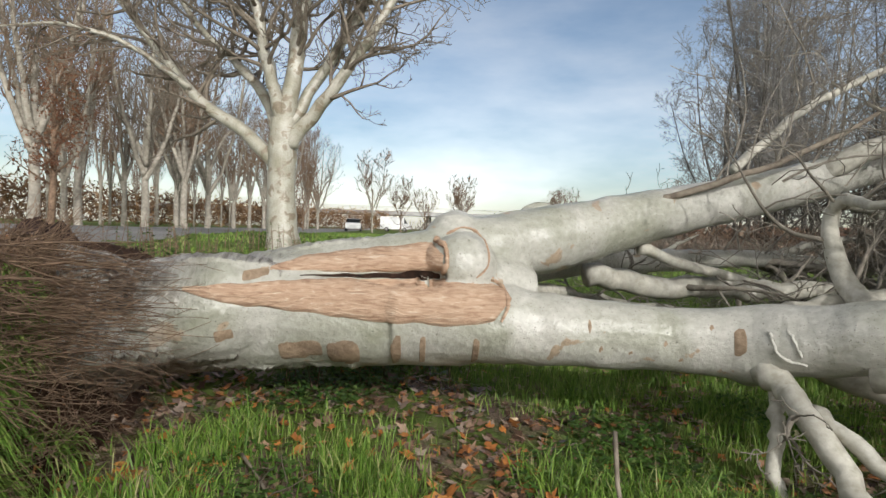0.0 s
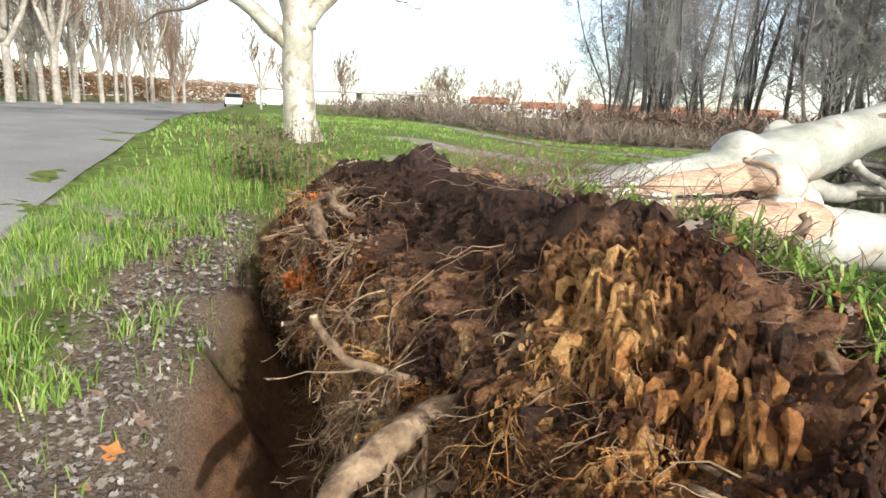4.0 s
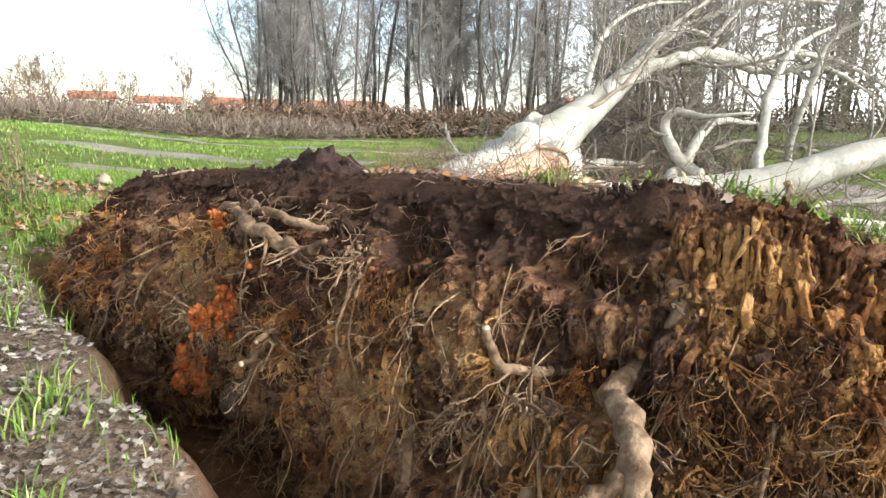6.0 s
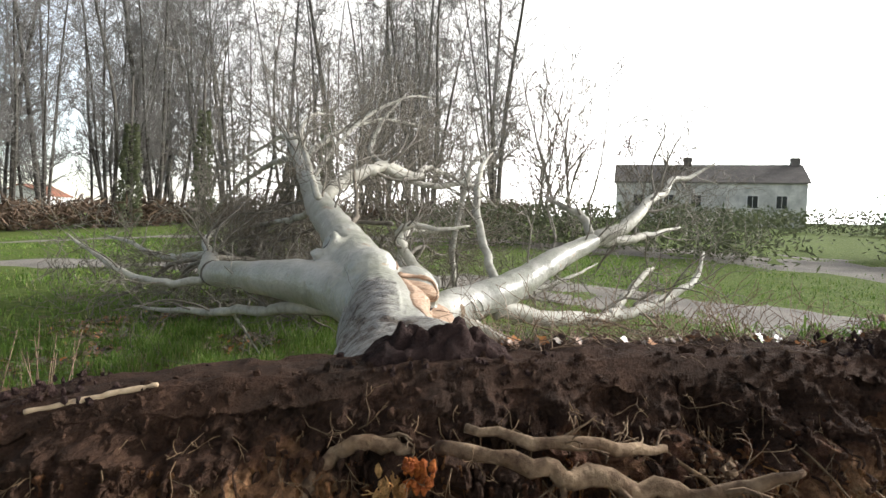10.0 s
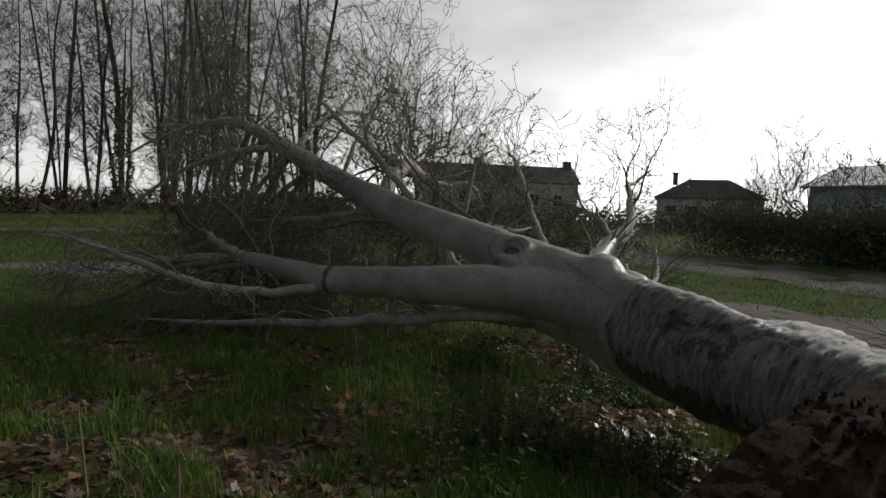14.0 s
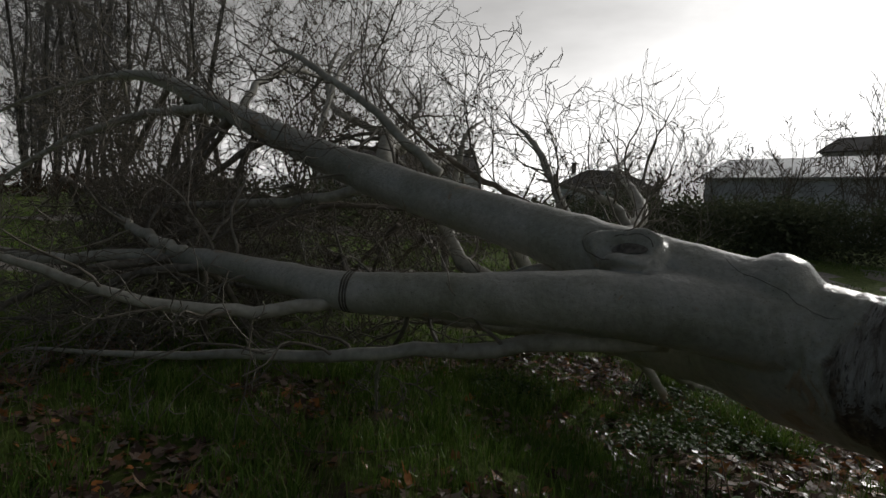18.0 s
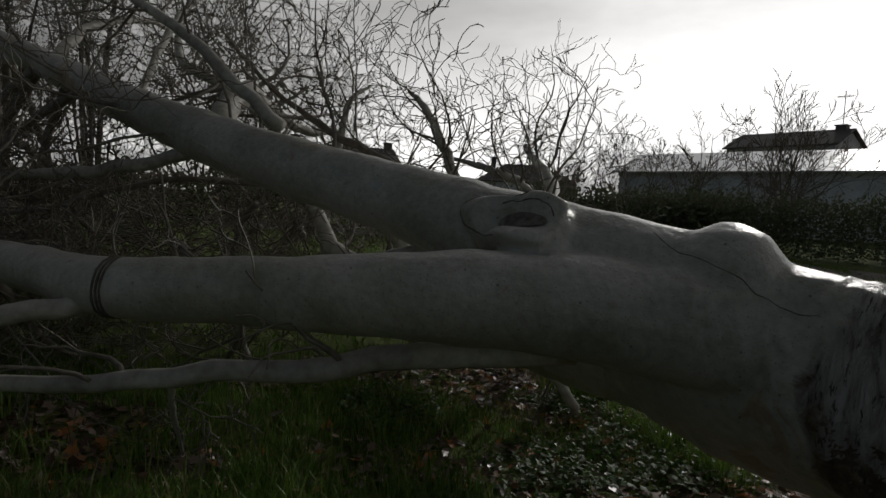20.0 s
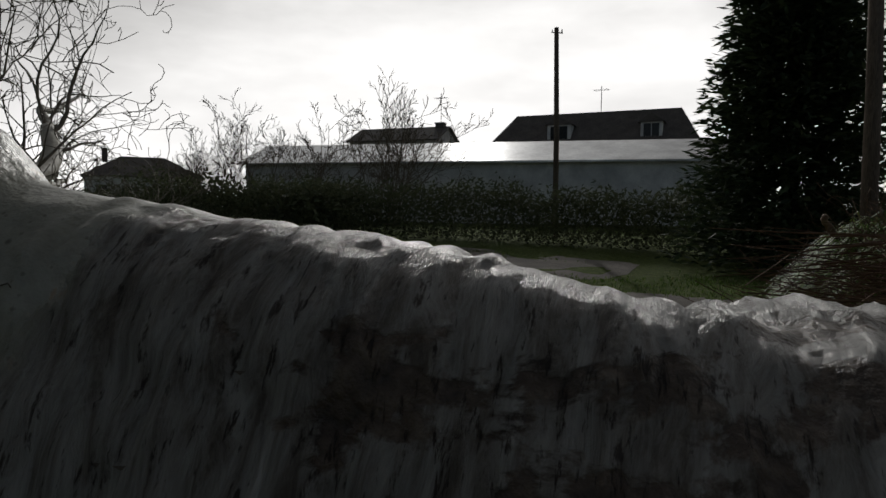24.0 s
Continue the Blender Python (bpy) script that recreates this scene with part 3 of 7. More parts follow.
soil_mask = smooth01(-1.58, -1.35, GN + 0.2 * GU) * smooth01(0.5, 0.1, GN) * smooth01(-3.1, -2.6, GU) * smooth01(3.2, 2.7, GU)
# leaves lie thickest under and round the tree
lit = 0.30 * np.exp(-(((GX - 4.6) / 3.2) ** 2 + ((GY - 0.2) / 1.6) ** 2)) + 0.14 * np.exp(-(((GX - 3.4) / 3.0) ** 2 + ((GY - 5.0) / 1.2) ** 2)) \
    + 0.30 * np.exp(-((GN + 1.9 + 0.2 * GU) / 0.5) ** 2) * smooth01(-4, -2, GU) * smooth01(3, 1, GU) - 0.12 * smooth01(8, 14, np.hypot(GX - 3, GY - 2))
for key, values in (("soil", soil_mask), ("litter", lit)):
    ground.data.attributes.new(key, "FLOAT", "POINT").data.foreach_set("value", values.ravel().astype(np.float32))


def strip(name, line, widths, material, label, category, lift=0.015, ragged=0.0, sub=8, across=6):
    pts = lathe_pts([(x, y, 0) for x, y in line], len(line) * sub)
    sh, n = Shape(), len(pts)
    for i, p in enumerate(pts):
        d = (pts[min(i + 1, n - 1)] - pts[max(i - 1, 0)]).normalized()
        s = Vector((d.y, -d.x, 0))
        w = float(np.interp(i / (n - 1) * (len(widths) - 1), range(len(widths)), widths)) / 2
        for k in range(across + 1):
            t = k / across * 2 - 1
            off = w * t + (ragged * w * noise.noise(p * 0.6 + Vector((0, 0, 7 * t))) if abs(t) == 1 else 0)
            q = p + s * off
            sh.v.append((q.x, q.y, hz(q.x, q.y) + lift + (0 if abs(t) < 1 else -0.02)))
    m = across + 1
    sh.f = [(i * m + k, i * m + k + 1, (i + 1) * m + k + 1, (i + 1) * m + k) for i in range(n - 1) for k in range(across)]
    return tagged(part(name, sh, material), label, category, kind="structure")


rd, rn = Vector((-0.4, 0.917)), Vector((-0.917, -0.4))
road_line = [tuple(Vector((-2.3, 2.2)) + rn * 6.6 + rd * s) for s in (-60, -30, -12, 0, 12, 30, 60, 110, 200)]
strip("road", road_line, [13.2], ASPHALT, "wide worn grey asphalt road with pale patches", "road", 0.042, 0.0, 8, 14)
TRACKS = [([(-3, 33), (2, 24), (6.5, 21.5), (9.2, 19), (11.7, 15.9), (12.6, 12.8), (13.9, 9.5), (14.5, 4), (14, -2), (12, -5.5), (8, -9), (0, -12)], [2.6, 2.2, 2.4, 2.6, 3.0, 3.4, 4.5, 5.0, 4.5], "pale gravel track through rough grass", 0.35),
          ([(8, 36), (17.5, 27), (23.3, 22), (25, 14), (26, 4), (25, -6), (20, -12), (10, -15)], [1.6, 2.0, 2.4, 3, 5, 7, 5], "pale gravel track beyond the fallen tree", 0.3),
          ([(-0.6, 9.5), (0.8, 8.5), (2.4, 8.6), (3.6, 9.6)], [0.5, 1.3, 1.4, 0.6], "bare stony patch in the grass", 0.5),
          ([(-1.5, 14.0), (1.5, 13.0), (4.5, 13.2), (6.5, 14.5)], [0.8, 2.0, 2.2, 0.8], "bare stony patch further off in the grass", 0.5),
          ([(-1.2, -2.2), (-1.5, 0.5), (-2.0, 2.6), (-2.4, 4.2)], [0.8, 0.9, 0.9, 0.5], "trodden bare strip beside the road", 0.5)]
for line, widths, lb, rag in TRACKS:
    strip("path", line, widths, GRAVEL, lb, "path", 0.016, rag)
BARE = [(line, 0.42 * sum(widths) / len(widths)) for line, widths, lb, rag in TRACKS]

# ---- the fallen tree ----
tree = thing("fallen_tree", "uprooted pale-barked plane tree lying with its roots torn up", "fallen tree", (1.65, 0.85, 0.0))
stem = Shape()


def limb(pts, radii, n, sides=18, rough=0.10):
    p, r = along(pts, radii, n)
    stem.tube(p, r, sides, rough)
    return p, r


# stem and the bases of the three great limbs, fused into one skin
limb([(1.3, 1.15, 0.62), (1.9, 1.42, 0.66), (2.6, 1.70, 0.71), (3.3, 1.93, 0.72), (3.9, 2.14, 0.70), (4.3, 2.30, 0.70)], [0.40, 0.385, 0.375, 0.36, 0.33, 0.22], 34, 22)
limb([(2.2, 1.56, 0.72), (2.6, 1.74, 0.76), (3.3, 2.06, 0.82), (3.9, 2.32, 0.86), (4.3, 2.48, 0.82)], [0.33, 0.36, 0.37, 0.34, 0.22], 30, 22)
U_PTS = [(3.55, 2.2, 0.95), (3.88, 2.5, 1.14), (4.45, 2.95, 1.29), (5.3, 3.58, 1.53), (6.2, 4.3, 1.77), (7.35, 5.15, 2.14), (8.9, 6.3, 2.72), (10.3, 7.4, 3.25), (11.4, 8.2, 3.45)]
U_RAD = [0.27, 0.275, 0.255, 0.20, 0.19, 0.165, 0.135, 0.095, 0.06]
limb(U_PTS, U_RAD, 70)
N_PTS = [(3.55, 2.3, 1.0), (3.95, 2.95, 1.07), (4.14, 3.4, 1.08), (4.45, 4.2, 1.06), (4.78, 4.85, 1.03), (5.35, 5.35, 1.05), (6.1, 5.95, 1.08), (7.0, 6.6, 1.05)]
N_RAD = [0.25, 0.225, 0.205, 0.155, 0.135, 0.12, 0.10, 0.06]
limb(N_PTS, N_RAD, 40)
S_PTS = [(3.5, 1.9, 0.72), (4.2, 2.1, 0.68), (4.7, 2.26, 0.65), (5.3, 2.42, 0.63), (5.8, 2.36, 0.66), (6.6, 1.87, 0.85), (7.3, 1.5, 1.13), (8.25, 1.02, 1.42)]
S_RAD = [0.31, 0.265, 0.235, 0.215, 0.23, 0.20, 0.165, 0.11]
limb(S_PTS, S_RAD, 60)
# the hump over the fork, the collar of the sawn limb, buttresses into the disc
for c, r in (((3.73, 2.42, 1.225), 0.24), ((3.88, 2.12, 1.06), 0.25), ((5.75, 2.42, 0.62), 0.26), ((4.25, 3.02, 1.30), 0.22)):
    stem.tube([Vector(c) + Vector((0.0, 0.0, r * math.sin(a))) for a in (-1.4, -0.9, -0.4, 0, 0.4, 0.9, 1.4)], [r * math.cos(a) for a in (-1.4, -0.9, -0.4, 0, 0.4, 0.9, 1.4)], 14)
stem.tube(*along([(2.0, 1.46, 0.78), (2.4, 1.66, 0.86), (2.75, 1.83, 0.92), (3.05, 1.98, 0.97), (3.35, 2.14, 1.02), (3.62, 2.30, 1.10)], [0.16, 0.22, 0.245, 0.25, 0.25, 0.22], 22), 16)
for off, zz in ((-0.55, 0.45), (0.0, 0.95), (0.5, 0.5), (-0.2, 0.2)):
    b = on_plate(off + 0.1, 0.0, zz)
    stem.tube([b, b.lerp(Vector((2.1, 1.5, 0.68)), 0.5), Vector((2.5, 1.66, 0.72))], [0.24, 0.24, 0.2], 12)
stem.tube(*along([(2.0, 1.24, 0.68), (2.2, 1.34, 0.72), (2.45, 1.48, 0.76), (2.75, 1.66, 0.80)], [0.28, 0.36, 0.365, 0.28], 14), 18)
trunk = part("trunk", stem, BARK, tree, "smooth pale grey trunk forking into three great limbs")
md = trunk.modifiers.new("fuse", "REMESH")
md.mode, md.voxel_size, md.use_smooth_shade = "VOXEL", 0.017, True
ms = trunk.modifiers.new("soften", "SMOOTH")
ms.factor, ms.iterations = 0.6, 7

# the skin as one mesh, with the scales of the old bark raised near the foot
dg = bpy.context.evaluated_depsgraph_get()
skin = bpy.data.meshes.new_from_object(trunk.evaluated_get(dg))
trunk.modifiers.clear()
trunk.data = skin
AX, AY = 0.936, 0.352
co = np.empty(len(skin.vertices) * 3, np.float32)
skin.vertices.foreach_get("co", co)
co = co.reshape(-1, 3)
nor = np.empty(len(skin.vertices) * 3, np.float32)
skin.vertex_normals.foreach_get("vector", nor)
nor = nor.reshape(-1, 3)
ki = int(np.argmin(((co - np.array((4.21, 3.30, 1.56))) ** 2).sum(1)))
K0, KN = Vector(co[ki].tolist()), Vector(nor[ki].tolist())
KT = Vector((0.78, 0.56, 0.22))
KT = (KT - KN * KT.dot(KN)).normalized()
KB = KN.cross(KT)
for i in range(len(co)):
    x, y, z = (float(q) for q in co[i])
    d = 0.006 * noise.noise(Vector((x * 5, y * 5, z * 5)))
    if x < 3.75 and nor[i][1] > -0.4:
        a, w = x * AX + y * AY, float(smooth01(3.50, 3.40, x - 0.28 * (y - 2.3) + 0.12 * noise.noise(Vector((x * 4, y * 4, z * 4)))))
        q = Vector((a * 7.5, 2.2 * (y * AX - x * AY), z * 1.8))
        d += w * (0.022 * max(0.0, noise.noise(q * 1.3)) + 0.020 * abs(noise.noise(q * 2.9)) + 0.010 * noise.noise(Vector((a * 30, y * 9, z * 9))) + 0.012 * noise.noise(Vector((a * 2.2, (y * AX - x * AY) * 4.5, z * 4.5))))
    # the long hollow on the sunny side
    if 2.7 < x < 3.95 and nor[i][1] < -0.35:
        w = float(smooth01(2.9, 3.6, x) * smooth01(3.86, 3.78, x))
        d -= 0.13 * w * math.exp(-((z - 1.0) / (0.022 + 0.028 * w)) ** 2)
    # the knot: rolled rim round a sunken eye
    kv = Vector((x, y, z)) - K0
    if kv.length < 0.5:
        ka, kb = kv.dot(KT) / 0.20, kv.dot(KB) / 0.095
        kr = math.hypot(ka, kb) * (1 + 0.16 * noise.noise(Vector((ka, kb, 3))))
        if kv.dot(KN) > -0.12:
            d += 0.042 * math.exp(-((kr - 1.3) / 0.30) ** 2) - 0.016 * math.exp(-((kr - 1.85) / 0.16) ** 2) - 0.055 * float(smooth01(1.0, 0.5, kr))
    co[i] += nor[i] * d
skin.vertices.foreach_set("co", co.ravel())
skin.shade_smooth()
skin.update()
SOUTH = Vector((-0.352, 0.936, 0))


def on_bark(p):
    ok, at, nrm, _ = trunk.closest_point_on_mesh(Vector(p))
    return at, nrm


def from_south(x, z):
    """The bark's surface as met from the sunny side."""
    o = Vector((x, 1.2 + 0.376 * x + 0.5 * 0, z)) - SOUTH * 3 - tree_at
    ok, at, nrm, _ = trunk.ray_cast(o, SOUTH)
    if not ok:
        at, nrm, = on_bark(Vector((x, 0.5 + 0.376 * x, z)) - tree_at)
    return at, nrm


tree_at = Vector((0, 0, 0))


def pad(name, line, bulge, material, label, n=60, m=11, sink=0.012, ripple=0.0, ragged=0.35):
    """A swelling that lies on the bark: line of (x, z, half width)."""
    sh = Shape()
    for i in range(n):
        t = i / (n - 1) * (len(line) - 1)
        x, z, hw = (float(np.interp(t, range(len(line)), [q[k] for q in line])) for k in range(3))
        zm = z + 0.012 * noise.noise(Vector((x * 6, z, 2)))
        for k in range(m):
            s = k / (m - 1) * 2 - 1
            at, nrm = from_south(x, zm + s * hw * (1 + ragged * noise.noise(Vector((x * 11, s * 0.7, z * 5))) + ragged * 0.5 * noise.noise(Vector((x * 37, s, z * 5)))))
            h = bulge * math.sqrt(max(0.0, 1 - s * s)) * min(1.0, hw / 0.08) - sink * (abs(s) > 0.99)
            h += ripple * noise.noise(Vector((x * 14, 0, (z + s * hw) * 45)))
            sh.v.append(tuple(at + nrm * h))
    sh.f = [(i * m + k, i * m + k + 1, (i + 1) * m + k + 1, (i + 1) * m + k) for i in range(n - 1) for k in range(m - 1)]
    return part(name, sh, material, tree, label)


# bare inner bark on the sunny side: two lips round a long hollow, flakes of old bark, scars
HOLLOW_SHADE = mat("hollow_shade", (0.010, 0.006, 0.004), (0.045, 0.022, 0.013), 20, 4, 0.95, 0.8)
FLAKE = mat("brown_bark_flake", (0.22, 0.155, 0.10), (0.40, 0.30, 0.21), 25, 6, 0.8, 0.5)
pad("bare_bark", [(2.07, 0.90, 0.012), (2.3, 0.88, 0.06), (2.7, 0.86, 0.105), (3.2, 0.845, 0.14), (3.66, 0.835, 0.14), (3.88, 0.85, 0.115), (3.95, 0.88, 0.05)], 0.035, CALLUS, "orange-brown bare inner bark with wavy creases", 90, 17, 0.02, 0.006, 0.08)
pad("bare_bark", [(2.52, 1.03, 0.012), (2.7, 1.06, 0.05), (3.0, 1.085, 0.08), (3.3, 1.105, 0.09), (3.5, 1.12, 0.105), (3.58, 1.10, 0.05)], 0.03, CALLUS, "orange-brown bare upper lip of the hollow", 70, 15, 0.02, 0.006, 0.08)
# near-black pad that paints the shade deep in the hollow
pad("hollow", [(2.7, 0.985, 0.004), (2.95, 0.99, 0.014), (3.3, 0.995, 0.022), (3.46, 1.0, 0.040), (3.56, 1.0, 0.02)], 0.012, HOLLOW_SHADE, "dark pad painting the shade in the hollow between the lips", 50, 9, 0.004)
for x, z, w, hw in ((2.72, 0.50, 0.13, 0.075), (2.98, 0.50, 0.10, 0.085), (3.30, 0.53, 0.03, 0.11), (3.46, 0.52, 0.018, 0.10), (3.78, 0.53, 0.02, 0.09), (5.28, 0.68, 0.025, 0.07), (2.3, 0.62, 0.05, 0.04), (2.45, 1.0, 0.07, 0.03)):
    pad("bark_flake", [(x - w, z, hw * 0.5), (x - w * 0.9, z - 0.01, hw * 0.9), (x, z, hw), (x + w * 0.9, z + 0.01, hw * 0.85), (x + w, z, hw * 0.4)], 0.006, FLAKE, "thin brown flake of old bark", 16, 7, 0.0)
for x, z, hw in ((4.45, 0.72, 0.05), (4.9, 0.62, 0.02), (4.52, 0.58, 0.02), (5.15, 0.74, 0.02), (5.0, 0.52, 0.015), (4.7, 0.55, 0.012)):
    pad("scar", [(x - 0.008, z, 0.004), (x, z, hw), (x + 0.01, z + 0.01, hw * 0.7), (x + 0.016, z, 0.004)], 0.003, FLAKE, "small dark scar in the bark", 8, 5, 0.0)


def seam(pts, r, label, material=None, lift=0.4, n=34):
    sh = Shape()
    out = []
    for q in lathe_pts(pts, n):
        at, nrm = on_bark(q)
        out.append(at + nrm * r * lift)
    sh.tube(out, [r * (0.6 + 0.8 * abs(noise.noise(q * 9))) for q in out], 7, 0.4)
    part("bark_seam", sh, material or CALLUS, tree, label)


def seam_south(line, r, label, material=None):
    """A seam laid on the sunny side through (x, z) points."""
    sh, out = Shape(), []
    for q in lathe_pts([(x, 0, z) for x, z in line], 40):
        at, nrm = from_south(q.x, q.z)
        out.append(at + nrm * r * 0.3)
    sh.tube(out, [r * (0.5 + 1.0 * abs(noise.noise(q * 11))) for q in out], 7, 0.5)
    part("bark_seam", sh, material or CALLUS, tree, label)


seam_south([(3.60, 1.28), (3.70, 1.33), (3.80, 1.30), (3.85, 1.20), (3.85, 1.08), (3.78, 1.0)], 0.010, "raised brown callus seam round the fork")
seam_south([(3.52, 1.24), (3.585, 1.20), (3.60, 1.10), (3.575, 1.02)], 0.026, "torn brown edge of bark at the hollow")
seam_south([(3.88, 0.99), (3.95, 0.93), (3.965, 0.84), (3.92, 0.74)], 0.018, "torn brown edge of bark at the hollow")
seam([(5.66, 1.9, 0.85), (5.72, 1.9, 0.7), (5.78, 1.9, 0.55), (5.95, 1.9, 0.45)], 0.011, "folded bark in the crook of a branch", BARK)
seam([(5.78, 1.9, 0.86), (5.86, 1.9, 0.7), (5.9, 1.9, 0.58)], 0.010, "folded bark in the crook of a branch", BARK)
# creases on the shady side, their shade drawn as thin dark tubes
CREASE = mat("dark_bark_crease", (0.09, 0.078, 0.065), (0.21, 0.19, 0.16), 20, 4, 0.9, 0.4)
seam([(3.30, 2.42, 1.16), (3.45, 2.53, 1.24), (3.60, 2.62, 1.30), (3.76, 2.68, 1.36), (3.88, 2.68, 1.40)], 0.002, "crease in the bark, its shade drawn dark", CREASE, 0.1)
# the knot hole on the upper limb
sh = Shape()
kc, kn = on_bark(K0 - KN * 0.05)
sh.v.append(tuple(kc + kn * 0.006))
for a in np.linspace(0, 2 * math.pi, 24, endpoint=False):
    q, nq = on_bark(K0 - KN * 0.05 + KT * 0.15 * math.cos(a) + KB * (0.045 + 0.02 * math.cos(a)) * math.sin(a))
    sh.v.append(tuple(q + nq * 0.006))
sh.f = [(0, 1 + k, 1 + (k + 1) % 24) for k in range(24)]
part("knot_hole", sh, mat("weathered_knot_wood", (0.10, 0.09, 0.078), (0.30, 0.275, 0.24), 26, 5, 0.9, 0.8), tree, "grey weathered knot hole")
# dark arcs colour in the shade of the folds round the rim
seam([K0 + KT * 0.36 * math.cos(a) + KB * 0.15 * math.sin(a) for a in (-1.5, -1.0, -0.5, 0.0, 0.5, 1.0, 1.5)], 0.0045, "fold round the knot, its shade drawn dark", CREASE, 0.1)
seam([K0 + KT * 0.22 * math.cos(a) + KB * 0.088 * math.sin(a) for a in (3.4, 3.9, 4.4, 4.9, 5.4)], 0.004, "fold round the knot, its shade drawn dark", CREASE, 0.1)
# black band on the side limb
sh = Shape()
for dx in (0.0, 0.02, 0.042):
    c = Vector((4.76 + dx * 0.5, 4.82 + dx, 1.03))
    rr = [on_bark(c + Vector((0.14 * math.cos(a), -0.08 * math.cos(a), 0.14 * math.sin(a)))) for a in np.linspace(0, 2 * math.pi, 17)]
    sh.tube([q + nq * 0.002 for q, nq in rr], [0.007] * 17, 5, 0.5, cap=False)
part("bark_band", sh, CREASE, tree, "dark ring of bark round the limb")

# limbs past the fused part, each with its twigs
CURL[0] = 3.4
rng = random.Random(7)


def branch(name, pts, radii, count, length, n=22, rough=0.12, kids=(4, 3), start=0.25, up=0.1, bias=(0, 0, 0), material=None, wob=0.3, twig=None, label="", spread=1.0):
    sh = Shape()
    p, r = along(pts, radii, n)
    p = [q + Vector((rng.uniform(-1, 1), rng.uniform(-1, 1), rng.uniform(-1, 1))) * min(rr * 0.35, 0.03) for q, rr in zip(p, r)]
    sh.tube(p, r, 10 if radii[0] > 0.05 else 7, rough)
    ob = part(name, sh, material or TWIG_PALE, tree, label)
    if count:
        tw = Shape()
        sprout(tw, p, r, rng, count, length * 1.2, 0.32, kids, start, up * 0.6, wob * 0.6, spread, bias, 0.68, 0.0042, (10, 7, 4, 3))
        part("twig_tangle", tw, twig or TWIG_FALLEN, ob, "tangle of thin bare twigs", kind="stuff")
    return p, r


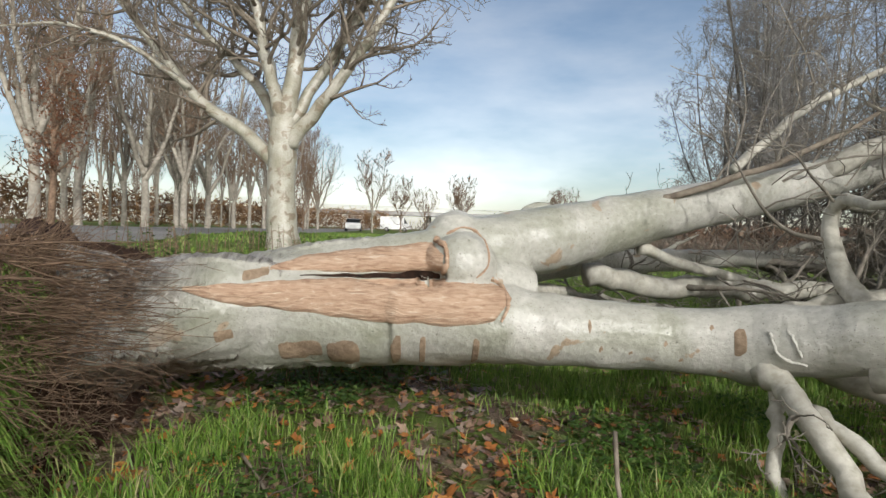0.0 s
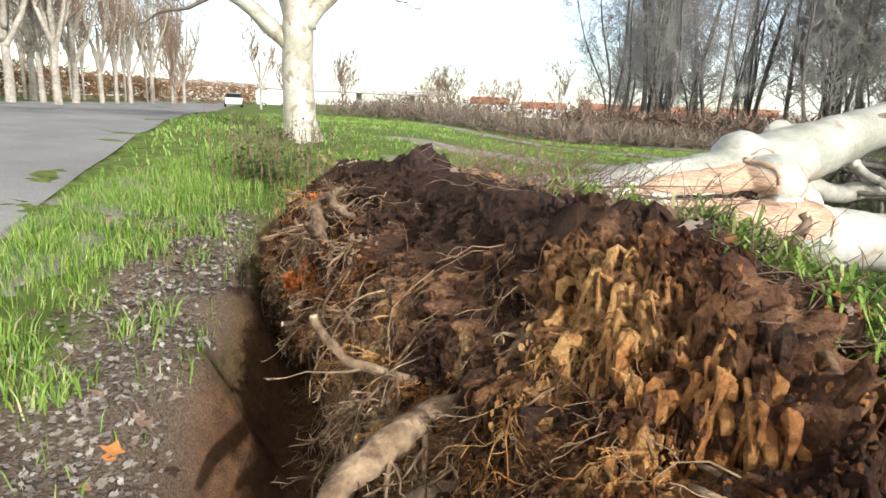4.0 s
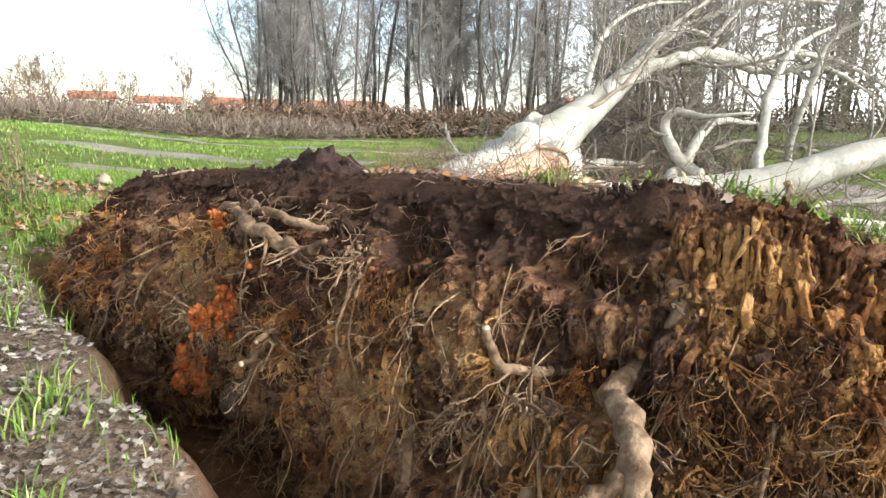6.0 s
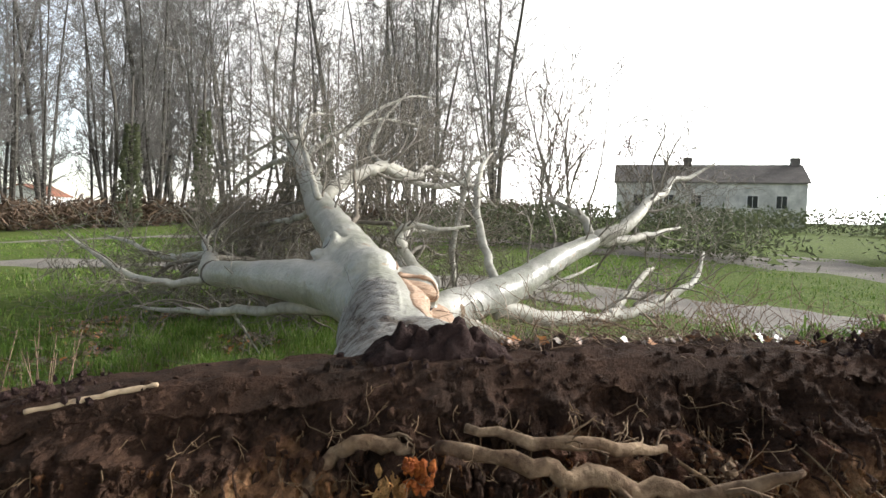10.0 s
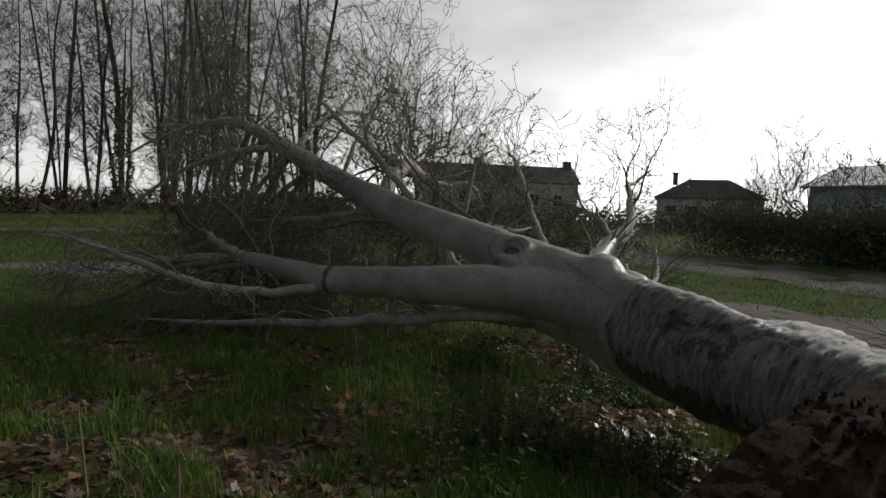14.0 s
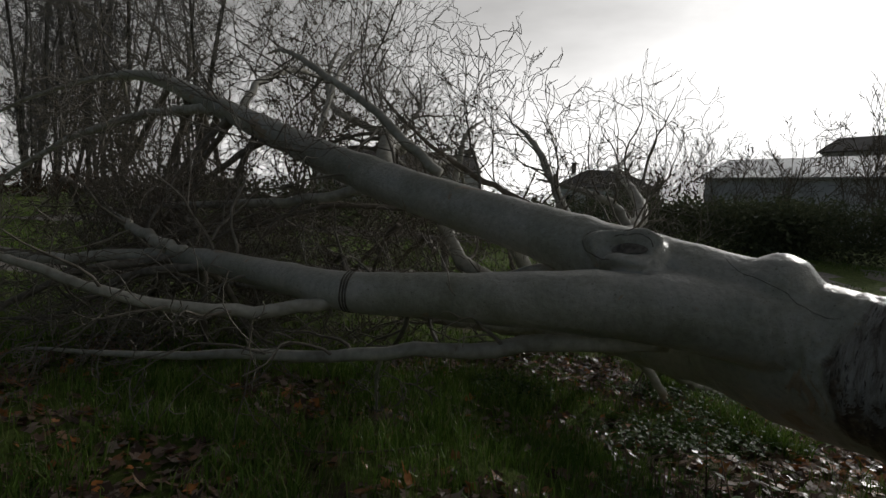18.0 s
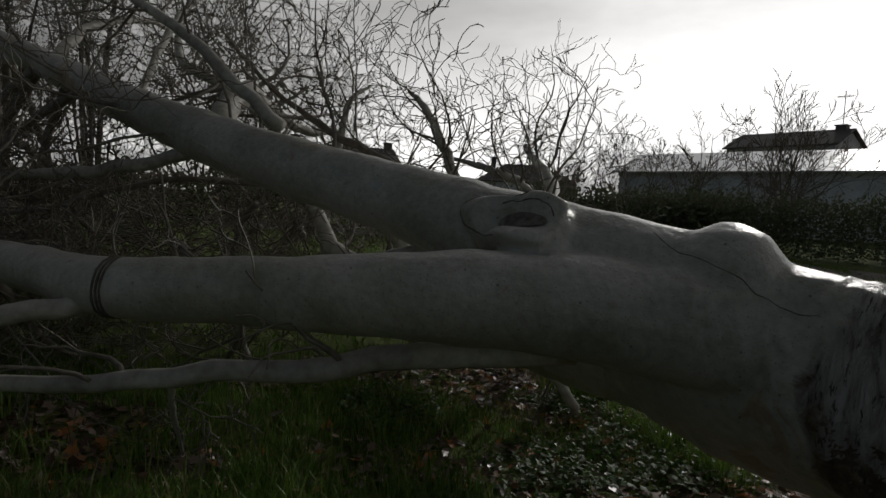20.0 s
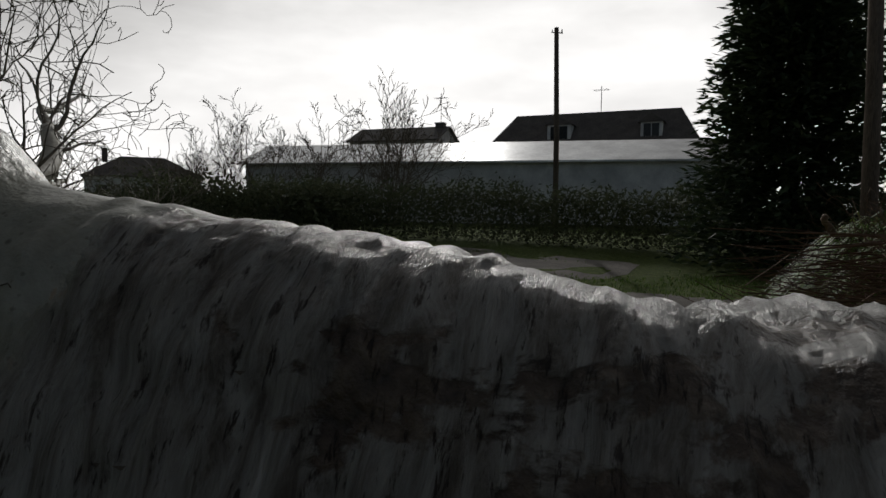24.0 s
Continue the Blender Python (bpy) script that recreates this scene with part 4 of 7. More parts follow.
# shoots that stand on the fused limbs
for pts, radii, a, b, cnt, ln, up in ((U_PTS, U_RAD, 3, 9, 18, 2.3, 0.14), (N_PTS, N_RAD, 5, 8, 6, 1.5, 0.05), (S_PTS, S_RAD, 5, 8, 9, 1.7, 0.12)):
    tw = Shape()
    p, r = along(pts[a:b], [0.06] * (b - a), 24)
    sprout(tw, p, r, rng, cnt, ln, 0.30, (5, 3, 1), 0.05, up * 0.7, 0.26, 1.1, (0, 0, 0.25), 0.64, 0.0042, (9, 6, 4, 3))
    part("twig_tangle", tw, TWIG_FALLEN, trunk, "curling bare side shoots", kind="stuff")
BR = [
    ("branch", [(6.5, 4.5, 1.88), (7.0, 4.42, 2.18), (7.5, 4.3, 2.36), (8.1, 4.22, 2.45), (8.9, 4.05, 2.35), (9.7, 4.2, 2.55), (10.6, 4.0, 2.5), (11.2, 3.5, 2.1)], [0.10, 0.095, 0.09, 0.085, 0.075, 0.06, 0.045, 0.02], 18, 1.7, 0.10),
    ("branch", [(8.0, 4.2, 2.42), (8.6, 3.7, 2.2), (9.2, 3.2, 2.25), (9.9, 2.9, 1.9)], [0.06, 0.05, 0.04, 0.015], 9, 1.2, 0.05),
    ("branch", [(8.2, 4.2, 2.45), (8.9, 4.9, 2.8), (9.6, 5.0, 3.4), (10.2, 4.8, 4.0)], [0.05, 0.045, 0.035, 0.012], 9, 1.3, 0.1),
    ("branch", [(6.48, 2.74, 0.85), (6.39, 3.05, 1.05), (6.33, 3.23, 1.35), (6.35, 3.23, 1.55), (6.42, 3.04, 1.60), (6.51, 2.77, 1.55), (6.9, 2.5, 1.6)], [0.08, 0.075, 0.06, 0.05, 0.042, 0.03, 0.012], 7, 0.9, 0.1),
    ("branch", [(8.92, 3.32, 0.55), (8.92, 3.38, 1.18), (9.03, 3.23, 2.08), (9.09, 3.13, 2.6), (9.4, 2.8, 2.9)], [0.055, 0.05, 0.045, 0.035, 0.012], 10, 1.1, 0.1),
    ("branch", [(5.75, 4.1, 1.9), (6.3, 4.6, 2.45), (7.0, 5.1, 2.9), (8.0, 5.5, 3.3), (9.2, 5.8, 3.5)], [0.045, 0.042, 0.036, 0.028, 0.012], 14, 1.6, 0.12),
    ("branch", [(7.3, 5.1, 2.2), (7.9, 5.0, 2.8), (8.7, 4.8, 3.4), (9.4, 4.4, 3.8), (10.2, 4.2, 3.9)], [0.035, 0.033, 0.028, 0.02, 0.01], 14, 1.6, 0.14),
    ("branch", [(8.6, 6.05, 2.6), (9.5, 5.9, 3.2), (10.6, 5.4, 3.6), (11.8, 4.6, 3.5)], [0.06, 0.05, 0.04, 0.012], 14, 1.7, 0.12),
    ("branch", [(8.9, 6.3, 2.7), (9.6, 7.2, 2.7), (10.2, 8.3, 2.4), (10.6, 9.4, 1.8), (10.7, 10.2, 1.2)], [0.07, 0.06, 0.05, 0.035, 0.012], 12, 1.5, 0.0),
    ("branch", [(11.2, 8.0, 3.4), (12.0, 8.9, 3.4), (12.6, 10.2, 3.0), (12.9, 11.4, 2.3)], [0.06, 0.045, 0.03, 0.01], 10, 1.4, 0.05),
    ("branch", [(11.2, 8.0, 3.4), (12.3, 8.4, 3.5), (13.4, 8.6, 3.2)], [0.05, 0.04, 0.012], 9, 1.4, 0.1),
    ("branch", [(6.5, 4.5, 1.8), (7.2, 5.4, 1.6), (8.2, 6.6, 1.5), (9.2, 8.0, 1.3)], [0.055, 0.05, 0.035, 0.012], 12, 1.5, 0.0),
    ("branch", [(6.7, 6.4, 1.05), (7.0, 7.0, 1.0), (7.2, 7.8, 0.95), (7.5, 8.8, 1.15), (8.0, 9.8, 1.2)], [0.07, 0.06, 0.05, 0.035, 0.012], 9, 1.2, 0.05),
    ("branch", [(6.4, 6.2, 1.1), (6.9, 6.7, 1.25), (7.6, 7.1, 1.35), (8.6, 7.6, 1.5)], [0.06, 0.05, 0.035, 0.012], 8, 1.2, 0.08),
    ("branch", [(4.78, 4.85, 0.98), (4.88, 5.5, 0.86), (5.0, 6.3, 0.93), (5.3, 7.2, 1.15), (5.7, 8.1, 1.35)], [0.05, 0.045, 0.04, 0.03, 0.01], 8, 1.0, 0.05),
    ("branch", [(4.1, 2.9, 0.86), (4.35, 3.6, 0.76), (4.6, 4.3, 0.68), (4.95, 5.1, 0.55), (5.5, 6.2, 0.42), (6.2, 7.4, 0.3)], [0.075, 0.06, 0.05, 0.042, 0.03, 0.01], 8, 1.0, 0.0),
    ("branch", [(4.75, 4.6, 0.62), (5.0, 4.62, 0.40), (5.28, 4.58, 0.03)], [0.02, 0.016, 0.007], 3, 0.35, 0.0),
    ("branch", [(5.0, 3.3, 1.2), (5.8, 4.2, 0.95), (6.9, 5.5, 0.75), (8.2, 7.0, 0.7)], [0.05, 0.045, 0.03, 0.01], 10, 1.3, 0.0),
    ("branch", [(5.75, 2.45, 0.65), (6.1, 2.85, 0.80), (6.6, 3.2, 0.85), (7.1, 3.5, 1.05), (7.45, 3.65, 1.36), (7.85, 3.7, 1.5), (8.5, 3.5, 1.45)], [0.10, 0.09, 0.085, 0.075, 0.065, 0.05, 0.02], 7, 1.0, 0.1),
    ("branch", [(6.5, 2.0, 0.9), (6.9, 2.3, 1.35), (7.2, 2.5, 1.9), (7.7, 2.6, 2.4), (8.4, 2.6, 2.7)], [0.06, 0.055, 0.05, 0.04, 0.012], 9, 1.1, 0.12),
    ("branch", [(6.3, 2.0, 0.62), (7.2, 1.35, 0.42), (8.1, 0.7, 0.36), (9.2, 0.05, 0.5), (10.2, -0.45, 0.75), (10.7, -0.6, 1.2)], [0.12, 0.10, 0.085, 0.07, 0.05, 0.02], 10, 1.1, 0.08),
    ("branch", [(8.0, 0.75, 0.38), (8.8, 0.6, 0.55), (9.5, 0.35, 0.85), (10.0, 0.2, 0.95)], [0.07, 0.06, 0.05, 0.02], 5, 0.8, 0.1),
    ("branch", [(8.2, 1.05, 1.42), (8.9, 0.68, 1.42), (9.7, 0.25, 1.50), (10.6, -0.2, 1.62)], [0.085, 0.075, 0.05, 0.015], 9, 1.3, 0.12),
    ("branch", [(8.2, 1.05, 1.42), (8.77, 0.59, 1.66), (9.5, 0.32, 2.0), (10.3, 0.1, 2.2), (11.06, -0.1, 2.49), (11.5, -0.4, 2.55), (12.0, -0.9, 2.9)], [0.10, 0.095, 0.075, 0.06, 0.05, 0.04, 0.012], 10, 1.3, 0.10),
    ("branch", [(8.2, 1.05, 1.42), (8.35, 1.2, 1.75), (8.6, 1.6, 1.95), (9.3, 2.0, 2.1)], [0.07, 0.06, 0.04, 0.012], 6, 1.1, 0.10),
    ("branch", [(5.80, 2.25, 0.52), (5.92, 1.95, 0.40), (6.1, 1.55, 0.12), (6.25, 1.1, -0.12), (6.5, 0.6, -0.3)], [0.085, 0.072, 0.062, 0.055, 0.035], 3, 0.6, 0.0),
    ("branch", [(5.85, 2.3, 0.5), (5.85, 2.05, 0.25), (5.82, 1.85, 0.0), (5.9, 1.7, -0.32)], [0.05, 0.045, 0.04, 0.03], 2, 0.4, 0.0),
    ("branch", [(6.0, 1.9, 0.36), (6.3, 1.6, 0.16), (6.7, 1.35, -0.05), (7.2, 1.2, -0.3)], [0.05, 0.045, 0.04, 0.02], 3, 0.6, 0.0),
    ("branch", [(5.9, 2.5, 0.62), (6.6, 2.5, 0.42), (7.6, 2.6, 0.2), (8.8, 2.9, 0.0)], [0.13, 0.11, 0.08, 0.03], 8, 1.2, 0.1),
    ("branch", [(6.6, 2.4, 0.4), (7.6, 3.4, 0.3), (8.8, 4.4, 0.35), (10.0, 5.2, 0.6)], [0.07, 0.06, 0.04, 0.012], 12, 1.5, 0.08),
    ("branch", [(7.0, 2.5, 0.35), (8.2, 2.2, 0.5), (9.6, 1.6, 0.7), (11.0, 1.2, 0.9)], [0.06, 0.05, 0.035, 0.01], 12, 1.4, 0.1),
]
for nm, pts, radii, cnt, ln, up in BR:
    branch(nm, pts, radii, cnt, ln, up=up, kids=(4, 3, 1) if ln > 1.15 else (4, 2, 1), wob=0.42)
branch("branch", [(5.15, 3.32, 1.60), (5.5, 3.45, 1.72), (6.1, 3.75, 1.95), (6.8, 4.15, 2.35), (7.6, 4.5, 2.9)], [0.032, 0.03, 0.026, 0.02, 0.008], 7, 1.0, material=TWIG_GREY, label="thin dark branch lying across the limb")
branch("branch", [(4.6, 3.4, 0.98), (5.4, 4.0, 0.85), (6.4, 4.5, 0.83), (7.6, 4.9, 0.8)], [0.10, 0.10, 0.085, 0.04], 6, 1.0)
# low drooping branches under the crown
for k in range(16):
    t = rng.uniform(0.3, 1.0)
    b = Vector(U_PTS[4]).lerp(Vector(U_PTS[7]), t) if k % 3 else Vector(N_PTS[5]).lerp(Vector(N_PTS[7]), t)
    d = Vector((rng.uniform(0.1, 1.0), rng.uniform(-0.5, 1.1), 0))
    ln = rng.uniform(1.6, 3.2)
    e = b + d * ln
    e.z = hz(e.x, e.y) + rng.uniform(0.05, 0.7)
    branch("branch", [tuple(b), tuple(b.lerp(e, 0.35) + Vector((0, 0, 0.1))), tuple(b.lerp(e, 0.7) - Vector((0, 0, 0.1))), tuple(e)], [0.045, 0.038, 0.028, 0.01], 9, 1.3, up=0.03, kids=(5, 3, 1), wob=0.5, material=TWIG_FALLEN)
# the dense brush of the far crown, crushed against the ground
held = rng.getstate()
for k in range(15):
    b = Vector((rng.uniform(7.0, 9.5), rng.uniform(3.2, 8.2), rng.uniform(0.7, 1.9)))
    d = Vector((rng.uniform(-0.1, 1.0), rng.uniform(-0.4, 1.1), 0))
    e = b + d * rng.uniform(1.4, 2.8)
    e.z = hz(e.x, e.y) + rng.uniform(0.1, 1.3)
    branch("branch", [tuple(b), tuple(b.lerp(e, 0.35) + Vector((0, 0, 0.15))), tuple(b.lerp(e, 0.7)), tuple(e)], [0.035, 0.03, 0.022, 0.008], 10, 1.3, up=0.06, kids=(5, 3, 1), wob=0.5, start=0.05, material=TWIG_FALLEN, twig=TWIG_GREY)
rng.setstate(held)

# ---- the torn-up disc of roots and soil ----
CURL[0] = 1.5
HU = [-3.05, -2.8, -2.5, -2.15, -1.7, -0.9, 0.0, 1.0, 1.8, 2.2, 2.5, 2.72, 2.88, 3.0, 3.1]
HH = [0.05, 0.45, 0.82, 1.0, 1.10, 1.17, 1.21, 1.23, 1.24, 1.21, 1.12, 1.0, 0.80, 0.48, 0.05]


def crest(u):
    return float(np.interp(u, HU, HH))


def section(s, u):
    """Across the disc: s from 0, the foot under the roots, over the crest to 1, the foot on the trunk's side."""
    h = crest(u)
    wide = 0.55 + 0.45 * min(1.0, h / 1.1)
    S = [0.0, 0.16, 0.34, 0.5, 0.60, 0.66, 0.74, 0.84, 0.93, 1.0]
    N = [-0.55, -0.92, -0.93, -0.77, -0.52, -0.37, -0.03, 0.16, 0.30, 0.42]
    Z = [-0.95, -0.30, 0.32, 0.68, 0.89, 0.98, 0.97, 0.70, 0.36, -0.25]
    n, z = float(np.interp(s, S, N)), float(np.interp(s, S, Z))
    n += 0.04 * float(smooth01(1.6, 2.6, u)) * float(smooth01(0.62, 0.80, s))
    return -0.25 + (n + 0.25) * wide, z * h if z > 0 else z


def plate_pt(u, s, rough=1.0):
    n, z = section(s, u)
    p = on_plate(u, n, z)
    q = Vector((p.x, p.y, p.z * 0.5))
    under = max(float(smooth01(0.66, 0.54, s)), float(smooth01(2.45, 2.72, u)) * float(smooth01(0.80, 0.70, s)), 0.9 * float(smooth01(1.2, 2.0, u)) * float(smooth01(0.78, 0.68, s)))
    a = noise.noise(q * 1.7) * 0.13 + noise.noise(q * 4.3) * 0.09 + noise.noise(q * 11) * 0.07 + abs(noise.noise(q * 7.1 + Vector((9, 2, 4)))) * -0.13 + abs(noise.noise(q * 19)) * 0.06
    b = noise.noise(p * 2.5) * 0.035 + noise.noise(p * 9) * 0.022 + noise.noise(p * 24) * 0.009
    d = (a + noise.noise(p * 31) * 0.035) * under + b * (1 - under)
    if under > 0.05:
        v1 = noise.voronoi(q * 8.0)[0][0]
        v2 = noise.voronoi(q * 19.0)[0][0]
        d += under * ((0.42 - v1) * 0.11 + (0.4 - v2) * 0.07)
        d -= under * 0.20 * float(smooth01(0.18, 0.42, noise.noise(Vector((q.x * 3.6, q.y * 3.6, p.z * 4.5)) + Vector((4, 7, 1))))) * float(smooth01(0.62, 0.5, s) + smooth01(2.3, 2.6, u))
    d -= 0.34 * math.exp(-((u + 0.75) / 0.42) ** 2) * float(smooth01(0.30, 0.12, s))
    d *= rough
    out = Vector((-PN[0], -PN[1], 0.25)) if s < 0.62 else Vector((PN[0] * 0.5, PN[1] * 0.5, 0.8))
    if u > 2.1:
        out = out.lerp(Vector((PU[0] * 0.75, PU[1] * 0.75, 0.3 + 0.5 * float(smooth01(0.45, 0.62, s)))), float(smooth01(2.1, 2.6, u)))
    return p + out * d


NU, NS = 430, 180
us = np.concatenate([np.linspace(-3.05, 2.4, NU - 130, endpoint=False), np.linspace(2.4, 3.1, 130)])
body = Shape()
for u in us:
    for k in range(NS):
        body.v.append(tuple(plate_pt(float(u), k / (NS - 1))))
split = int(NS * 0.50)
plate = Shape()
plate.v = body.v
plate.f = [(i * NS + k, i * NS + k + 1, (i + 1) * NS + k + 1, (i + 1) * NS + k) for i in range(NU - 1) for k in range(NS - 1)]
me_ob = part("root_plate", plate, SOIL_PLATE, tree, "upturned disc of brown soil and torn roots", smooth=False)
UU, SS = np.meshgrid(us, np.linspace(0, 1, NS), indexing="ij")
thr = 0.53 + 0.08 * smooth01(1.3, 2.2, UU) + 0.03 * np.sin(UU * 5.3) + 0.02 * np.sin(UU * 13.1)
edge_w = np.maximum(smooth01(-0.05, 0.05, SS - thr) * smooth01(2.2, 1.6, UU), smooth01(0.61, 0.70, SS - 0.07 * smooth01(1.8, 2.4, UU)))
# ochre weight paints sunlight into the soil of the south end
for key, values in (("ochre", 0.60 * smooth01(1.5, 2.1, UU) * smooth01(0.70, 0.52, SS)), ("edge", edge_w)):
    me_ob.data.attributes.new(key, "FLOAT", "POINT").data.foreach_set("value", values.ravel().astype(np.float32))

# lumps of soil on the crest and clods that hang under it
rng = random.Random(11)


def clod(sh, c, r, rng, flat=1.0):
    k = len(sh.v)
    rows, cols = 4, 7
    sd = Vector((rng.random() * 50, rng.random() * 50, rng.random() * 50))
    sx, sy, sz = rng.uniform(0.55, 1.2), rng.uniform(0.55, 1.2), rng.uniform(0.6, 1.6)
    for i in range(rows + 1):
        a = math.pi * i / rows
        for j in range(cols):
            b = 2 * math.pi * (j + 0.5 * (i % 2)) / cols
            d = Vector((math.sin(a) * math.cos(b), math.sin(a) * math.sin(b), math.cos(a)))
            w = r * (1 + 1.1 * noise.noise(d * 1.9 + sd))
            sh.v.append((c[0] + d.x * w * sx, c[1] + d.y * w * sy, c[2] + d.z * w * flat * sz))
    sh.f += [(k + i * cols + j, k + i * cols + (j + 1) % cols, k + (i + 1) * cols + (j + 1) % cols, k + (i + 1) * cols + j) for i in range(rows) for j in range(cols)]


def lumps(u0, size, n, hgt):
    sh = Shape()
    for _ in range(n):
        u = rng.gauss(u0, size * 0.5)
        f = max(0.1, 1 - abs(u - u0) / size)
        clod(sh, plate_pt(u, rng.uniform(0.63, 0.75)) + Vector((0, 0, hgt * f * rng.random())), rng.uniform(0.006, 0.018), rng)
    part("soil_lump", sh, LUMP_SOIL, tree, "dark crumbly lump of topsoil on the crest", smooth=False, kind="stuff")


mound = Shape()
for i in range(40):
    for j in range(26):
        u, w = -0.28 + 0.30 * (i / 39 * 2 - 1), j / 25 * 2 - 1
        h = math.sqrt(max(0.0, 1 - (i / 39 * 2 - 1) ** 2)) * math.sqrt(max(0.0, 1 - w * w))
        b = on_plate(u, -0.2 + 0.14 * w, crest(u) - 0.06)
        h = h * (0.15 + 0.10 * noise.noise(b * 6) + 0.07 * noise.noise(b * 15) + 0.05 * noise.noise(b * 33))
        mound.v.append((b.x + 0.02 * noise.noise(b * 25), b.y + 0.02 * noise.noise(b * 25 + Vector((5, 0, 0))), b.z + h))
mound.f = [(i * 26 + j, i * 26 + j + 1, (i + 1) * 26 + j + 1, (i + 1) * 26 + j) for i in range(39) for j in range(25)]
part("soil_mound", mound, LUMP_SOIL, tree, "black crumbly mound of topsoil on the crest")
lumps(-0.28, 0.42, 60, 0.0)
lumps(1.6, 0.16, 40, 0.05)
lumps(-1.75, 0.35, 60, 0.03)
cl, cl2, cl3 = Shape(), Shape(), Shape()
for _ in range(1500):
    clod(cl3, plate_pt(rng.uniform(-2.8, 2.9), rng.uniform(0.48, 0.68)), rng.choice((0.006, 0.009, 0.013, 0.02)) * rng.uniform(0.7, 1.2), rng)
part("crumbled_soil", cl3, SOIL_EDGE, tree, "crumbs of dark topsoil along the crest", smooth=False, kind="stuff")
for _ in range(6500):
    u, s = rng.uniform(-2.9, 2.9), rng.uniform(0.08, 0.56)
    if u > 1.6:
        s = rng.uniform(0.15, 0.6)
    if rng.random() < 0.22:
        u, s = rng.uniform(2.2, 3.05), rng.uniform(0.20, 0.68)
    clod(cl2 if u > 2.0 + rng.uniform(-0.6, 0.6) else cl, plate_pt(u, s), rng.choice((0.006, 0.008, 0.010, 0.013, 0.018)) * rng.uniform(0.7, 1.2) * (0.55 if s > 0.52 else 1.0), rng)
part("crumbled_soil", cl, SOIL, tree, "crumbs and clods of brown soil", smooth=False, kind="stuff")
# south end's clods, coloured as the sun makes them look
part("crumbled_soil", cl2, SOIL_OCHRE_SUN, tree, "crumbs and clods of soil coloured sunlit ochre", smooth=False, kind="stuff")


def root(pts, radii, n=16, label="", forks=2, material=None, tip=True):
    sh = Shape()
    p, r = along(pts, [q * (0.46 if q > 0.02 else 0.75) for q in radii], n)
    p = [q + Vector((rng.uniform(-1, 1), rng.uniform(-1, 1), rng.uniform(-1, 1))) * min(0.55 * rr, 0.02) for q, rr in zip(p, r)]
    sh.tube(p, [rr * rng.uniform(0.9, 1.13) for rr in r], 11, 0.28)
    for _ in range(forks):
        i = rng.randrange(n // 3, n - 2)
        d = (p[i + 1] - p[i]).normalized() + Vector((rng.uniform(-1, 1), rng.uniform(-1, 1), rng.uniform(-1, 0.4))) * 0.9
        grow(sh, p[i], d, rng.uniform(0.12, 0.35), r[i] * 0.45, 1, rng, (0, 2, 2), 0.4, -0.08, 0.5, 0.9, 0.003)
    ob = part("root", sh, material or ROOT, tree, label)
    if tip and r[-1] > 0.012:
        ct = Shape()
        d = (p[-1] - p[-2]).normalized()
        ct.tube([p[-1] - d * 0.004, p[-1] + d * 0.006], [r[-1] * 0.86, r[-1] * 0.78], 9, 0.1)
        part("broken_end", ct, CUT_WOOD, ob, "splintered pale broken end")
    return ob


def rt(u, s, lift=0.0):
    return plate_pt(u, s) + Vector((-PN[0], -PN[1], 0)) * lift


# thick torn roots, pale where the bark is gone
root([(2.0, -1.12, 0.70), (1.80, -1.18, 0.64), (1.68, -1.24, 0.61), (1.60, -1.42, 0.60), (1.52, -1.54, 0.54), (1.44, -1.62, 0.44)], [0.06, 0.075, 0.095, 0.10, 0.085, 0.035], label="thick pale root with a broken end", forks=3)
root([(1.78, -0.95, 0.60), (1.47, -0.98, 0.65), (1.38, -1.02, 0.72), (1.31, -1.07, 0.85)], [0.04, 0.04, 0.034, 0.02], label="pale crooked root end")
root([(2.02, -1.30, 0.52), (1.75, -1.32, 0.42), (1.50, -1.32, 0.30)], [0.075, 0.07, 0.06], label="short pale root broken across")
root([(2.10, -1.06, 1.0), (2.05, -1.15, 0.92), (1.98, -1.22, 0.82), (1.92, -1.25, 0.70)], [0.06, 0.075, 0.075, 0.07], label="stout grey root running down")
root([(2.66, -1.40, 1.02), (2.67, -1.55, 0.99), (2.62, -1.62, 0.80), (2.55, -1.68, 0.62), (2.50, -1.72, 0.40), (2.38, -1.70, 0.15)], [0.03, 0.028, 0.026, 0.024, 0.02, 0.012], 22, label="long pale root hanging down", forks=7)
root([(2.95, -1.35, 0.72), (2.72, -1.62, 0.62), (2.55, -1.76, 0.48), (2.45, -1.80, 0.28)], [0.028, 0.026, 0.022, 0.014], forks=4)
root([(2.45, -1.35, 0.76), (2.38, -1.58, 0.73), (2.30, -1.70, 0.71)], [0.05, 0.045, 0.04], label="short pale broken root")
root([(1.0, 0.40, 0.42), (0.88, 0.28, 0.39), (0.74, 0.17, 0.36)], [0.06, 0.06, 0.035], label="short pale root with a split end", forks=3)
root([(1.02, 0.36, 0.50), (0.90, 0.22, 0.49), (0.80, 0.12, 0.48)], [0.055, 0.05, 0.03], label="short pale root with a split end", forks=3)
root([rt(-0.78, 0.50, -0.04), rt(-0.70, 0.55, 0.05), rt(-0.55, 0.57, 0.05), rt(-0.40, 0.55, -0.02)], [0.05, 0.06, 0.06, 0.04], label="grey root curving out under the crest")
